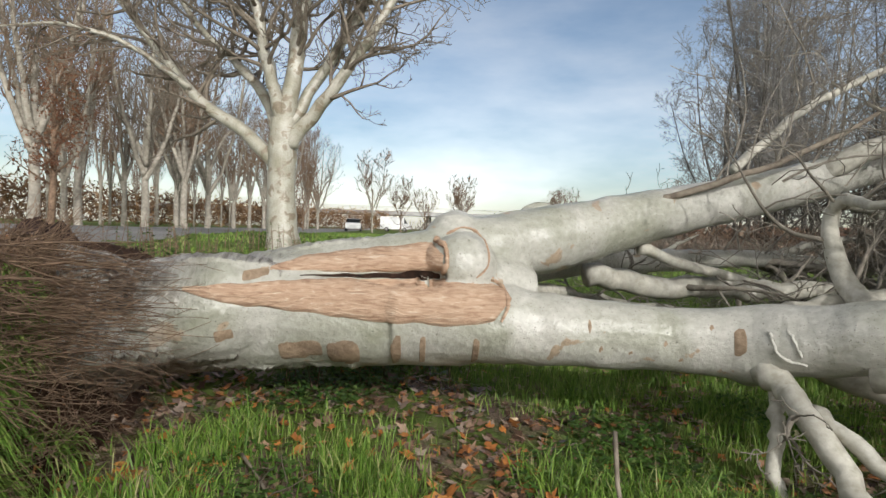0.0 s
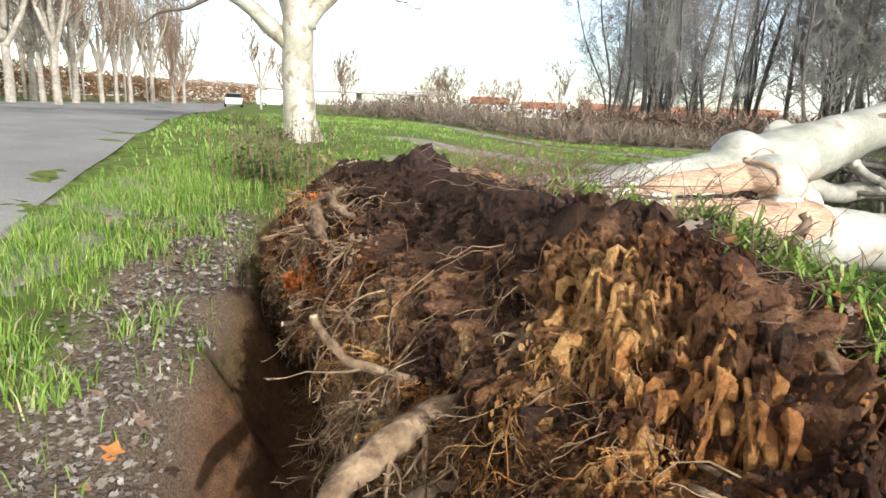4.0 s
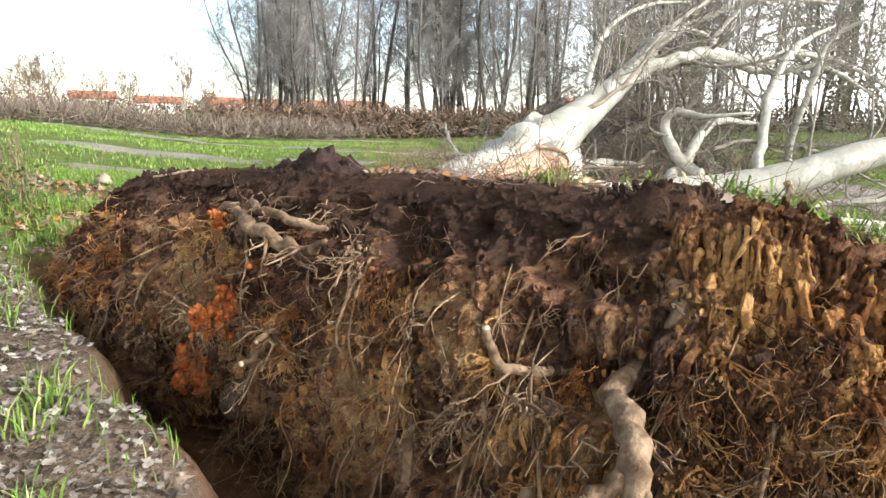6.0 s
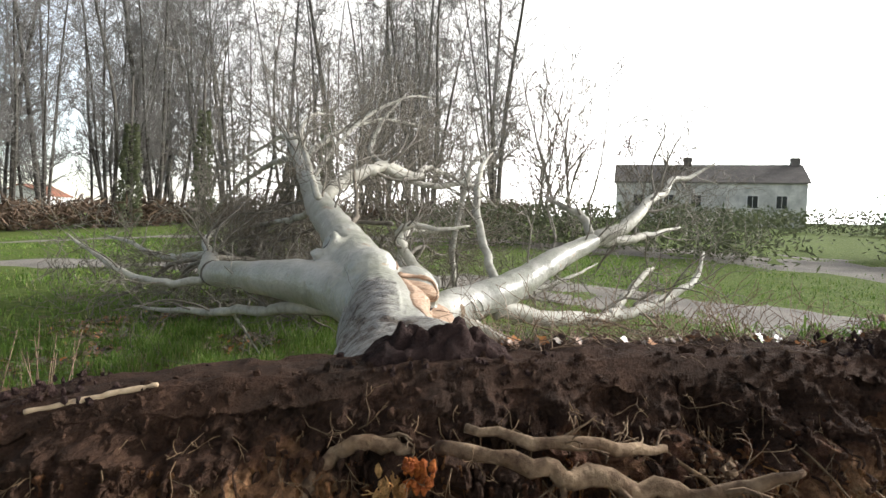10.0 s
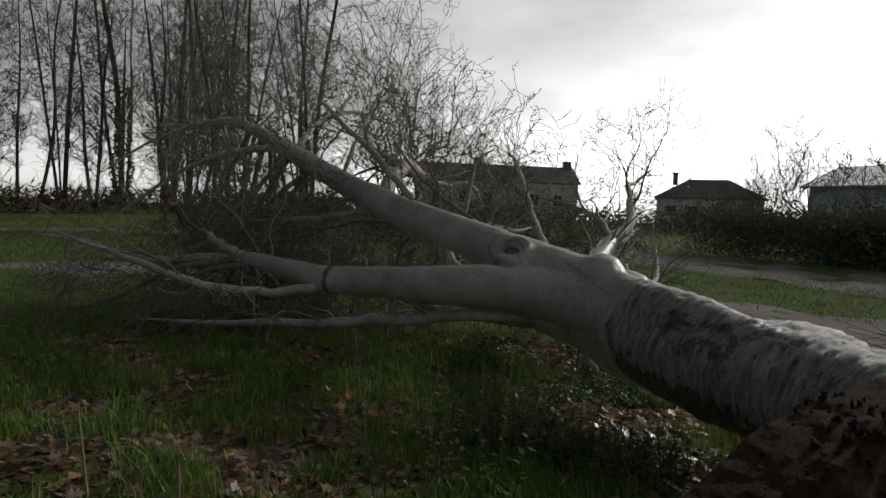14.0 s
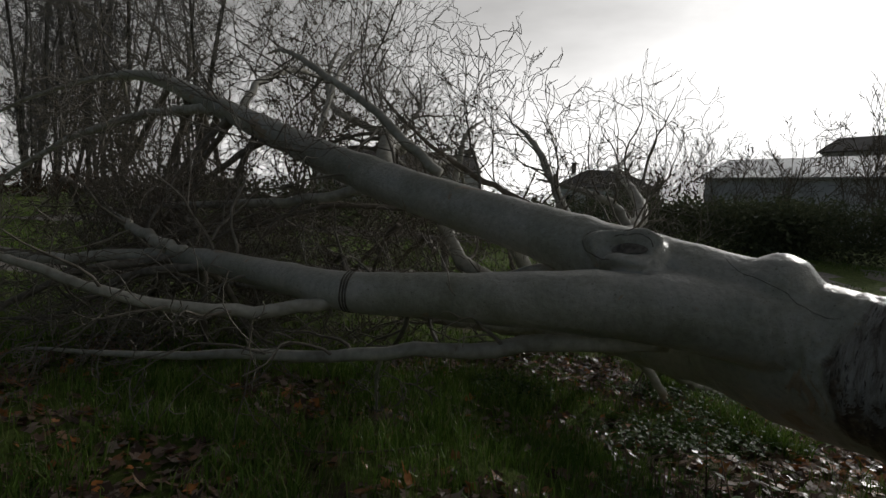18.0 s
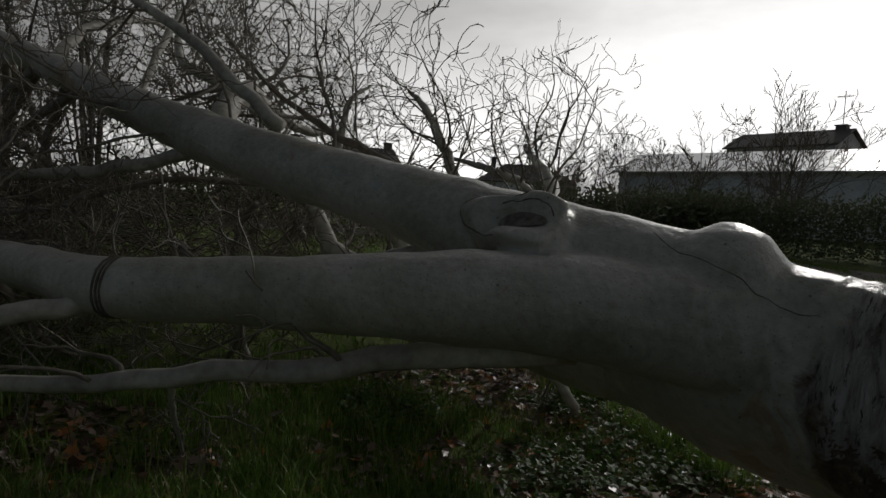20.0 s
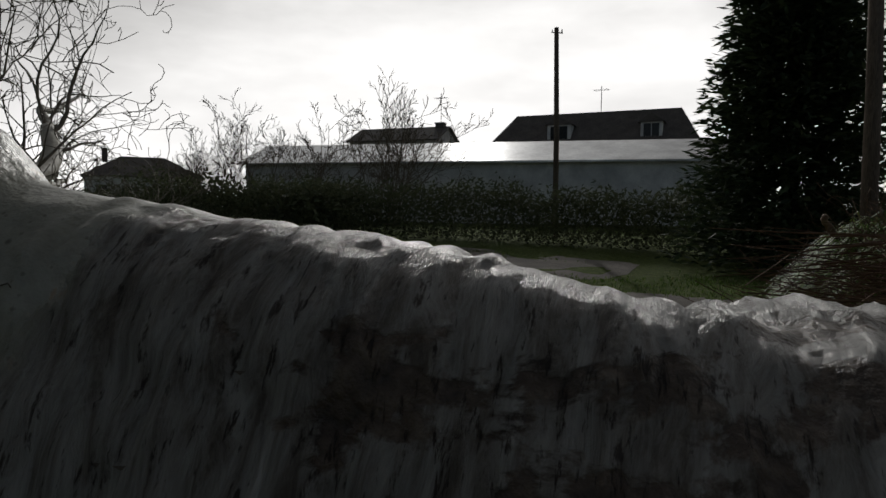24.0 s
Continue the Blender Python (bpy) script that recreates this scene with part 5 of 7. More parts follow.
root([on_plate(-0.36, -0.74, 1.0), on_plate(-0.1, -0.88, 0.99), on_plate(0.05, -0.93, 0.96), on_plate(0.3, -0.95, 0.91), on_plate(0.50, -1.0, 0.92), on_plate(0.70, -1.08, 1.01)], [0.05, 0.06, 0.07, 0.07, 0.06, 0.022], 24, label="long pale root lying along the soil", forks=6)
root([on_plate(-0.25, -0.72, 1.04), on_plate(0.0, -0.84, 1.03), on_plate(0.25, -0.84, 1.01), on_plate(0.42, -0.80, 0.98)], [0.035, 0.045, 0.045, 0.025], label="pale gnarled root beside it", forks=5)
root([rt(-2.2, 0.48, -0.1), on_plate(-2.15, -0.70, 0.72), on_plate(-2.33, -0.62, 0.69), on_plate(-2.45, -0.75, 0.72)], [0.03, 0.03, 0.024, 0.012], label="thin white root")
root([(1.45, -0.28, 0.28), (1.32, -0.42, 0.16), (1.28, -0.50, -0.10)], [0.05, 0.055, 0.05], label="stout root running down into the pit")
root([(1.75, -0.75, 0.20), (1.55, -0.98, 0.10), (1.48, -1.10, -0.15)], [0.06, 0.06, 0.05], label="stout root running down into the pit")
root([(2.75, -1.05, 1.05), (2.78, -1.00, 1.18), (2.82, -0.97, 1.26)], [0.05, 0.04, 0.032], label="short dark broken root sticking up", material=TWIG_BROWN, forks=0)
root([on_plate(2.6, 0.15, 0.55), on_plate(2.6, 0.45, 0.52), on_plate(2.45, 0.8, 0.44)], [0.04, 0.034, 0.018], material=TWIG_BROWN)
for _ in range(120):
    u, s = rng.uniform(-2.6, 2.95), rng.uniform(0.12, 0.56)
    du, ds = rng.uniform(-0.22, 0.22), rng.uniform(-0.22, -0.04)
    r0 = rng.choice((0.004, 0.006, 0.008, 0.013))
    root([rt(u, s, -0.03), rt(u + du * 0.4, s + ds * 0.3, 0.06), rt(u + du * 0.8, max(s + ds * 0.7, 0.03), rng.uniform(0.05, 0.16)), rt(u + du, max(s + ds, 0.02), rng.uniform(0.03, 0.26))],
         [r0, r0 * 0.9, r0 * 0.7, r0 * 0.35], 10, forks=rng.choice((1, 2, 3)), tip=False, material=rng.choice((ROOT, ROOTLET, ROOTLET)))
fine = Shape()
for _ in range(1900):
    u, s = rng.uniform(-2.85, 2.95), rng.uniform(0.06, 0.6)
    if rng.random() < 0.15:
        u, s = rng.uniform(2.4, 2.98), rng.uniform(0.15, 0.6)
    d = Vector((-PN[0], -PN[1], -0.5)) + Vector((rng.uniform(-1, 1), rng.uniform(-1, 1), rng.uniform(-1.0, 0.5)))
    grow(fine, rt(u, s, 0.0), d, rng.uniform(0.06, 0.28), rng.uniform(0.0016, 0.0042), 1, rng, (0, 2, 2), 0.45, -0.14, 0.55, 0.8, 0.0014)
part("rootlet_mat", fine, ROOTLET, tree, "mat of fine pale rootlets", kind="stuff")
for _ in range(90):
    u, s = rng.uniform(2.35, 3.06), rng.uniform(0.30, 0.6)
    b = plate_pt(u, s)
    o = Vector((PU[0], PU[1], 0))
    r0 = rng.choice((0.004, 0.006, 0.009, 0.012))
    w = Vector((PN[0], PN[1], 0)) * rng.uniform(-0.12, 0.12)
    root([b - o * 0.05, b + o * 0.05, b + o * 0.09 + w * 0.5 - Vector((0, 0, 0.15)), b + o * 0.08 + w - Vector((0, 0, rng.uniform(0.25, 0.5)))], [r0, r0, r0 * 0.7, r0 * 0.3], 10, forks=3, tip=False)
root([rt(-1.3, 0.66, 0.0), rt(-1.5, 0.66, 0.01), rt(-1.72, 0.65, 0.01)], [0.012, 0.026, 0.012], label="pale bare root lying on the crest", material=CUT_WOOD, forks=0)
# tan clumps bound together by rootlets
for _ in range(70):
    u, s = rng.uniform(-2.5, 2.9), rng.uniform(0.18, 0.55)
    sh, c0 = Shape(), rt(u, s, 0.02)
    for _k in range(40):
        c = c0 + Vector((rng.gauss(0, 0.04), rng.gauss(0, 0.04), 0.03 - abs(rng.gauss(0, 0.08))))
        clod(sh, c, rng.uniform(0.006, 0.017), rng)
    for _k in range(10):
        d = Vector((-PN[0] + rng.uniform(-0.8, 0.8), -PN[1] + rng.uniform(-0.8, 0.8), rng.uniform(-1.2, 0.3)))
        grow(sh, c0, d, rng.uniform(0.10, 0.24), 0.005, 1, rng, (0, 2, 2), 0.45, -0.1, 0.55, 0.8, 0.002)
    part("soil_clump", sh, ROOT if rng.random() < 0.2 else SOIL_OCHRE_SUN if rng.random() < 0.6 else SOIL, tree, "clump of tan soil held by rootlets", smooth=False, kind="stuff")
for _ in range(120):
    u, s = rng.uniform(2.0, 3.04), rng.uniform(0.18, 0.60)
    o = Vector((PU[0], PU[1], 0)) * 0.75 - Vector((PN[0], PN[1], 0)) * 0.4
    sh, c0 = Shape(), plate_pt(u, s) + o * rng.uniform(0.02, 0.08)
    wd, tl = rng.uniform(0.035, 0.07), rng.uniform(0.05, 0.12)
    for _k in range(46):
        c = c0 + Vector((rng.gauss(0, wd * 0.8), rng.gauss(0, wd * 0.8), 0.02 - abs(rng.gauss(0, tl))))
        clod(sh, c, rng.choice((0.004, 0.006, 0.008, 0.011)), rng)
    for _k in range(12):
        d = o + Vector((rng.uniform(-0.8, 0.8), rng.uniform(-0.8, 0.8), rng.uniform(-2.0, 0.0)))
        grow(sh, c0, d, rng.uniform(0.10, 0.30), 0.005, 1, rng, (0, 3, 2), 0.45, -0.2, 0.55, 0.8, 0.0018)
    # the ochre share colours in sunlight on this end
    part("soil_clump", sh, SOIL_OCHRE_SUN if rng.random() < 0.42 else SOIL, tree, "hanging clump of soil and rootlets in sunlit tones", smooth=False, kind="stuff")
# strands of soil-coated roots that hang in a curtain, thickest on the sunny end
COATED = [Shape(), Shape(), Shape()]
for k in range(5200):
    sunny = k < 3700
    u, s = (rng.uniform(1.9, 3.06), rng.uniform(0.16, 0.75)) if sunny else (rng.uniform(-2.7, 2.0), rng.uniform(0.12, 0.56))
    b = plate_pt(u, s)
    o = (Vector((PU[0], PU[1], 0)) * float(smooth01(2.2, 2.8, u)) - Vector((PN[0], PN[1], 0)) * float(smooth01(2.9, 2.3, u) * 0.9 + 0.1) + Vector((0, 0, 0.9)) * float(smooth01(0.5, 0.66, s))).normalized()
    if sunny and noise.noise(b * 6.0 + Vector((2, 8, 5))) < -0.30 + 0.5 * float(smooth01(0.60, 0.74, s)):
        continue
    ln, r0 = rng.uniform(0.04, 0.20 if sunny else 0.14), rng.choice((0.004, 0.005, 0.007, 0.010, 0.014)) * (1.0 if sunny else 0.8)
    sd = Vector((rng.uniform(-1, 1), rng.uniform(-1, 1), 0)) * 0.35
    out = rng.uniform(0.01, 0.07)
    line = [b - o * 0.02, b + o * out + sd * ln * 0.2, b + o * out * 0.9 + sd * ln * 0.6 - Vector((0, 0, ln * 0.55)), b + o * out * 0.6 + sd * ln - Vector((0, 0, ln))]
    p, r = along(line, [r0, r0 * 1.15, r0, r0 * 0.35], 8)
    p = [q + Vector((rng.uniform(-1, 1), rng.uniform(-1, 1), rng.uniform(-1, 1))) * r0 * 0.7 for q in p]
    # higher tone gives ochre: sunlight on the south end put into the colour
    tone = noise.noise(b * 2.3 + Vector((7, 1, 3))) + 0.35 * float(smooth01(1.7, 2.3, u)) * float(smooth01(0.7, 0.5, s)) - 0.25 * float(smooth01(0.45 + 0.2 * (u > 2), 0.6 + 0.15 * (u > 2), s)) + rng.uniform(-0.25, 0.25)
    COATED[0 if tone > (0.34 if sunny else 0.36) else 1 if tone > (-0.22 if sunny else 0.0) else 2].tube(p, [q * rng.uniform(0.45, 1.5) for q in r], 6, 0.9)
for sh, mt, lb in zip(COATED, (SOIL_OCHRE_SUN, SOIL, SOIL_EDGE), ("ochre", "brown", "dark")):
    part("root_curtain", sh, mt, tree, "curtain of hanging roots coated in %s soil" % lb, smooth=False, kind="stuff")
# rotten heartwood low in the disc
for u, s, r in ((-0.64, 0.26, 0.15), (-0.46, 0.335, 0.09), (-0.30, 0.355, 0.09), (-0.20, 0.40, 0.08), (-0.17, 0.455, 0.07), (-0.42, 0.54, 0.05)):
    sh = Shape()
    for _ in range(60):
        c = rt(u + rng.uniform(-0.8, 0.8) * r, s, rng.uniform(0.03, 0.10)) + Vector((0, 0, rng.uniform(-0.9, 0.9) * r))
        tl = Vector((rng.uniform(-0.3, 0.3), rng.uniform(-0.3, 0.3), 1)) * r * rng.uniform(0.15, 0.4)
        sh.tube([c - tl, c, c + tl], [r * 0.06, r * rng.uniform(0.14, 0.30), r * 0.08], 6, 0.9)
    part("rotten_wood", sh, ROTTEN, tree, "crumbling orange-red rotten heartwood", smooth=False)
sh = Shape()
b = rt(-0.28, 0.24, 0.0)
o = Vector((-PN[0], -PN[1], -0.1))
sh.tube([b - o * 0.15 + Vector((0, 0, 0.1)), b + Vector((0, 0, 0.03)), b + o * 0.10, b + o * 0.15], [0.14, 0.125, 0.105, 0.06], 22, 0.35, flat=1.25)
part("dead_stub", sh, mat("grey_dead_wood", (0.06, 0.045, 0.035), (0.17, 0.13, 0.10), 18, 3, 0.9, 0.8), tree, "dark grey weathered stump of a dead root")
# the brush of thin shoots round the foot of the trunk
shoots = Shape()
CURL[0] = 0.2
for _ in range(230):
    a = rng.uniform(-1.1, 1.0)
    b = Vector((1.3 + rng.uniform(-0.15, 0.35), 1.32 + rng.uniform(-0.1, 0.15), 0.68)) + Vector((0.08, -0.36 * math.cos(a), 0.38 * math.sin(a)))
    d = Vector((rng.uniform(0.3, 1.4), 0.15 - 0.40 * rng.random(), rng.uniform(-0.06, 0.06)))
    grow(shoots, b, d, rng.uniform(0.3, 0.75), 0.0042, 2, rng, (0, 0, 1), 0.05, 0.0, 0.6, 0.4, 0.0018)
for _ in range(110):
    u, zz = rng.uniform(0.5, 2.0), rng.uniform(0.60, 1.08)
    b = on_plate(u, rng.uniform(-0.05, 0.25), zz)
    d = Vector((rng.uniform(0.6, 1.2), rng.uniform(0.0, 0.7), rng.uniform(-0.2, 0.15)))
    grow(shoots, b, d, rng.uniform(0.25, 0.65), 0.0045, 2, rng, (0, 0, 1), 0.06, -0.01, 0.6, 0.4, 0.0018)
for _ in range(120):
    b = on_plate(rng.uniform(0.0, 1.4), rng.uniform(0.05, 0.4), rng.uniform(0.55, 1.2))
    d = Vector((0.936 + rng.uniform(-0.2, 0.2), 0.352 + rng.uniform(-0.4, 0.25), rng.uniform(-0.2, 0.15)))
    grow(shoots, b, d, rng.uniform(0.25, 0.7), rng.uniform(0.0035, 0.0075), 2, rng, (0, 0, 1), 0.05, 0.0, 0.6, 0.4, 0.0018)
part("sucker_brush", shoots, TWIG_BROWN, tree, "dense brush of thin brown suckers", kind="stuff")


# ---- trees ----
CURL[0] = 1.2
def crown_tree(name, label, at, trunk_pts, trunk_rad, limbs, seed, bark, twig, counts, length, kids, up=0.12, group="", wob=0.22, start=0.25, category="tree", r_min=0.006):
    rg = random.Random(seed)
    ob = thing(name, label, category, at, group)
    o = Vector(at)
    sh = Shape()
    p, r = along([o + Vector(q) for q in trunk_pts], trunk_rad, 20)
    sh.tube(p, r, 14, 0.10)
    part("trunk", sh, bark, ob)
    tw = Shape()
    for pts, radii in limbs:
        lb = Shape()
        p, r = along([o + Vector(q) for q in pts], radii, 16)
        p = [q + Vector((rg.uniform(-1, 1), rg.uniform(-1, 1), rg.uniform(-1, 1))) * rr * 0.3 for q, rr in zip(p, r)]
        lb.tube(p, r, 9, 0.10)
        part("limb", lb, bark, ob)
        sprout(tw, p, r, rg, counts, length, 0.45, kids, start, up, wob, 0.9, (0, 0, 0), 0.55, r_min)
    part("crown", tw, twig, ob, "fine bare winter twigs", kind="stuff")
    return ob


rx, ry = 0.945, 0.326   # across the view of the walker's first steps


def fan(r, z, k):
    return (r * rx - k * 0.33, r * ry + k * 0.94, z)


S_LIMBS = [
    ([fan(-0.12, 1.9, 0), fan(-0.8, 2.5, 0.1), fan(-1.7, 3.05, 0.2), fan(-2.6, 4.0, 0.3), fan(-3.5, 5.2, 0.2), fan(-4.4, 6.8, 0)], [0.17, 0.15, 0.125, 0.10, 0.07, 0.03]),
    ([fan(-0.1, 2.4, 0.1), fan(-0.5, 3.3, 0.5), fan(-1.3, 4.2, 0.9), fan(-2.4, 5.2, 1.3), fan(-3.3, 6.6, 1.5)], [0.14, 0.12, 0.10, 0.075, 0.03]),
    ([fan(0, 2.6, 0), fan(-0.25, 3.8, -0.3), fan(-0.5, 5.2, -0.5), fan(-0.8, 7.4, -0.6)], [0.14, 0.12, 0.09, 0.04]),
    ([fan(0.05, 2.5, 0), fan(0.2, 3.8, 0), fan(0.35, 5.2, 0.2), fan(0.7, 7.8, 0.3)], [0.22, 0.18, 0.14, 0.06]),
    ([fan(0.15, 2.2, 0), fan(0.75, 3.0, -0.2), fan(1.5, 3.9, -0.4), fan(2.2, 5.0, -0.5), fan(2.9, 6.4, -0.5)], [0.17, 0.14, 0.11, 0.08, 0.03]),
    ([fan(0.1, 2.6, 0), fan(0.8, 4.0, 0.4), fan(1.5, 5.4, 0.8), fan(2.1, 7.4, 1.0)], [0.14, 0.12, 0.09, 0.035]),
    ([fan(-0.2, 3.4, 0.2), fan(-0.7, 4.8, 0.9), fan(-1.3, 6.6, 1.3)], [0.10, 0.08, 0.03]),
    ([fan(-2.0, 3.4, 0.2), fan(-3.0, 4.1, -0.4), fan(-4.2, 4.4, -0.8), fan(-5.6, 4.2, -1.0)], [0.07, 0.055, 0.04, 0.015]),
]
crown_tree("plane_tree", "tall standing plane tree with pale flaking bark and bare crown", (-2.4, 9.4, hz(-2.4, 9.4) - 0.05),
           [(0.1, 0, 0), (0.05, 0, 0.4), (0.0, 0, 1.2), (0.0, 0, 2.0), (0.02, 0, 2.8)], [0.42, 0.33, 0.29, 0.30, 0.26], S_LIMBS, 3, BARK_TREE, TWIG_GREY, 21, 2.3, (5, 4, 3), 0.08, wob=0.28, start=0.3)


def row_limbs(rg, h, n, lean, r0):
    out = []
    for k in range(n):
        a = 2 * math.pi * k / n + rg.uniform(-0.4, 0.4)
        t = rg.uniform(0.25, 0.45)
        c, s = math.cos(a), math.sin(a)
        out.append(([(0, 0, h * t * 0.8), (c * lean * 0.4, s * lean * 0.4, h * t + 0.12 * h), (c * lean * 0.8, s * lean * 0.8, h * 0.7), (c * lean, s * lean, h)], [r0 * 0.6, r0 * 0.45, r0 * 0.3, r0 * 0.08]))
    return out


CURL[0] = 0.0
protos = []
for k, (h, lean, bark, twig, r0, cnt, ln, kids) in enumerate(((11, 2.0, BARK_ROW, TWIG_BROWN, 0.26, 13, 2.4, (5, 3)), (13, 1.5, BARK_ROW, TWIG_BROWN, 0.24, 14, 2.2, (5, 3)), (12, 2.6, BARK_ROW, TWIG_GREY, 0.28, 13, 2.6, (5, 3)))):
    protos.append((h, lean, bark, twig, r0, cnt, ln, kids))
ROW = [(-18.5, 16.4), (-22.0, 21.5), (-25.6, 29.4), (-24.4, 31.5), (-27.6, 34.4), (-29.2, 39.6), (-31.8, 46.3), (-34.2, 51.9), (-36.5, 57.6), (-38.9, 65.5), (-42.0, 75.3), (-45.6, 84.7), (-26.5, 24.5), (-31.5, 33.5), (-36, 44), (-30.0, 18.0), (-38, 27)]
made = {}
rg = random.Random(21)
for i, (x, y) in enumerate(ROW):
    k = i % 3
    m = pose(x, y, hz(x, y) - 0.05, 0, 0, rg.uniform(0, 360)) @ Matrix.Scale(rg.uniform(0.85, 1.15), 4)
    if k not in made:
        h, lean, bark, twig, r0, cnt, ln, kids = protos[k]
        ob = crown_tree("roadside_tree", "bare pale-trunked tree in the row along the road", (0, 0, 0), [(0, 0, 0), (0.05, 0, 1.5), (0, 0.05, 4), (0.05, 0, 6.5)], [r0 * 0.95, r0 * 0.78, r0 * 0.6, r0 * 0.35],
                        row_limbs(random.Random(k), h, 6, lean, r0), 40 + k, bark, twig, cnt, ln, kids, 0.2, "roadside trees", 0.16, r_min=0.011)
        ob.matrix_basis = m
        made[k] = ob
    else:
        copy_thing(made[k], m)
# a tree that has kept its dead leaves
bl = thing("brown_leaved_tree", "small tree still hung with dead rust-brown leaves", "tree", (-13.6, 13.2, hz(-13.6, 13.2)))
rl, bo = random.Random(71), Vector((-13.6, 13.2, hz(-13.6, 13.2)))
sh, lf = Shape(), Shape()
tp, tr = along([bo, bo + Vector((0.1, 0, 1.5)), bo + Vector((0, 0.1, 3.2)), bo + Vector((0.1, 0, 5.2))], [0.13, 0.11, 0.08, 0.03], 16)
sh.tube(tp, tr, 9, 0.1)
part("trunk", sh, TWIG_BROWN, bl)
sh = Shape()
sprout(sh, tp, tr, rl, 26, 1.5, 0.4, (5, 3), 0.3, 0.05, 0.25, 1.0, (0, 0, 0), 0.55, 0.006)
part("crown", sh, TWIG_BROWN, bl, "fine brown twigs", kind="stuff")
for k in range(0, len(sh.v), 3):
    if rl.random() < 0.8:
        a = Vector(sh.v[k])
        d = Vector((rl.uniform(-1, 1), rl.uniform(-1, 1), rl.uniform(-1.2, 0.2))).normalized()
        q = d.orthogonal().normalized()
        ln = rl.uniform(0.05, 0.11)
        lf.add([a, a + d * ln * 0.5 + q * ln * 0.3, a + d * ln, a + d * ln * 0.5 - q * ln * 0.3], [(0, 1, 2, 3)])
part("leaf_mass", lf, mat_island("dead_tree_leaf", [(0.0, (0.09, 0.035, 0.018)), (1.0, (0.26, 0.11, 0.05))], 0.6, thin=0.2), bl, "rust-brown dead leaves", smooth=False, kind="stuff")
# slim upright trees behind the row and far ones across the field
made = {}
FAR = [(-21.5, 53.9, 0), (-41.4, 75.0, 1), (-43.5, 72.0, 1), (-28.5, 86.8, 2), (-24.8, 93.3, 2), (-16.1, 125.6, 2), (-4.0, 126.9, 2), (-7.6, 86.5, 2), (0.9, 92.1, 2), (7.9, 97.0, 0), (-20.3, 78.8, 0), (-23.6, 66.0, 2),
       (-52, 70, 1), (-48, 60, 1), (-46, 52, 1), (-44, 44, 1), (-42, 36, 1), (-40, 20, 1), (-35, 10, 1), (-33, 60, 2), (-12, 110, 2), (14, 120, 2), (22, 126, 2)] + [(-34 - 1.1 * k - 6 * (k % 3), 14 + 4.3 * k, 1) for k in range(16)]
SP = [(7.0, 1.3, 0.11, TWIG_BROWN, 9, 1.6), (15.0, 1.0, 0.16, TWIG_BROWN, 18, 2.0), (6.0, 1.8, 0.10, TWIG_BROWN, 10, 1.8)]
for x, y, k in FAR:
    m = pose(x, y, hz(x, y) - 0.05, 0, 0, rg.uniform(0, 360)) @ Matrix.Scale(rg.uniform(0.85, 1.2), 4)
    if k not in made:
        h, lean, r0, twig, cnt, ln = SP[k]
        ob = crown_tree("distant_tree", "distant bare tree with a reddish-brown twiggy crown", (0, 0, 0), [(0, 0, 0), (0.03, 0, h * 0.3), (0, 0.03, h * 0.6)], [r0, r0 * 0.8, r0 * 0.45],
                        row_limbs(random.Random(k + 9), h, 5, lean, r0), 60 + k, BARK_ROW if k != 2 else TWIG_BROWN, twig, cnt, ln, (4, 3), 0.22, "distant trees", 0.2, r_min=0.018)
        ob.matrix_basis = m
        made[k] = ob
    else:
        copy_thing(made[k], m)


# dark close-set woods along the field
def wood_tree(k):
    rg = random.Random(80 + k)
    h = 17 + 1.5 * k
    ob = thing("woodland_tree", "tall slender dark tree of the bare woods", "tree", group="woods")
    tw = Shape()
    for q in range(1 + (k % 3)):
        sh = Shape()
        a, ln = rg.uniform(0, 6.3), rg.uniform(0.8, 3.4) + 0.8 * q
        lx, ly, hh = math.cos(a) * ln, math.sin(a) * ln, h * (1 - 0.14 * q) * rg.uniform(0.9, 1.05)
        r0 = rg.uniform(0.11, 0.17) * (1 - 0.18 * q)
        bend = Vector((rg.uniform(-0.5, 0.5), rg.uniform(-0.5, 0.5), 0))
        p, r = along([(lx * 0.04, ly * 0.04, -0.3), Vector((lx * 0.25, ly * 0.25, hh * 0.28)) + bend, Vector((lx * 0.55, ly * 0.55, hh * 0.62)) - bend * 0.6, (lx, ly, hh)], [r0, r0 * 0.8, r0 * 0.5, 0.015], 18)
        sh.tube(p, r, 7, 0.1)
        part("trunk", sh, WOODS_BARK, ob)
        sprout(tw, p, r, rg, 48 - 12 * q, 2.7, 0.33, (6, 5), 0.20, 0.10, 0.28, 1.0, (0, 0, 0), 0.55, 0.0105, (4, 2, 2))
    part("crown", tw, WOODS_TWIG, ob, "fine dark twigs", kind="stuff")
    return ob


made = [wood_tree(k) for k in range(6)]
EDGE = [(5.8, 43.0), (11, 39.5), (17.0, 38.5), (24, 38), (32.0, 36.8), (40.5, 36.5), (50.1, 28), (59, 17), (63, 13)]
rg = random.Random(5)
used = set()
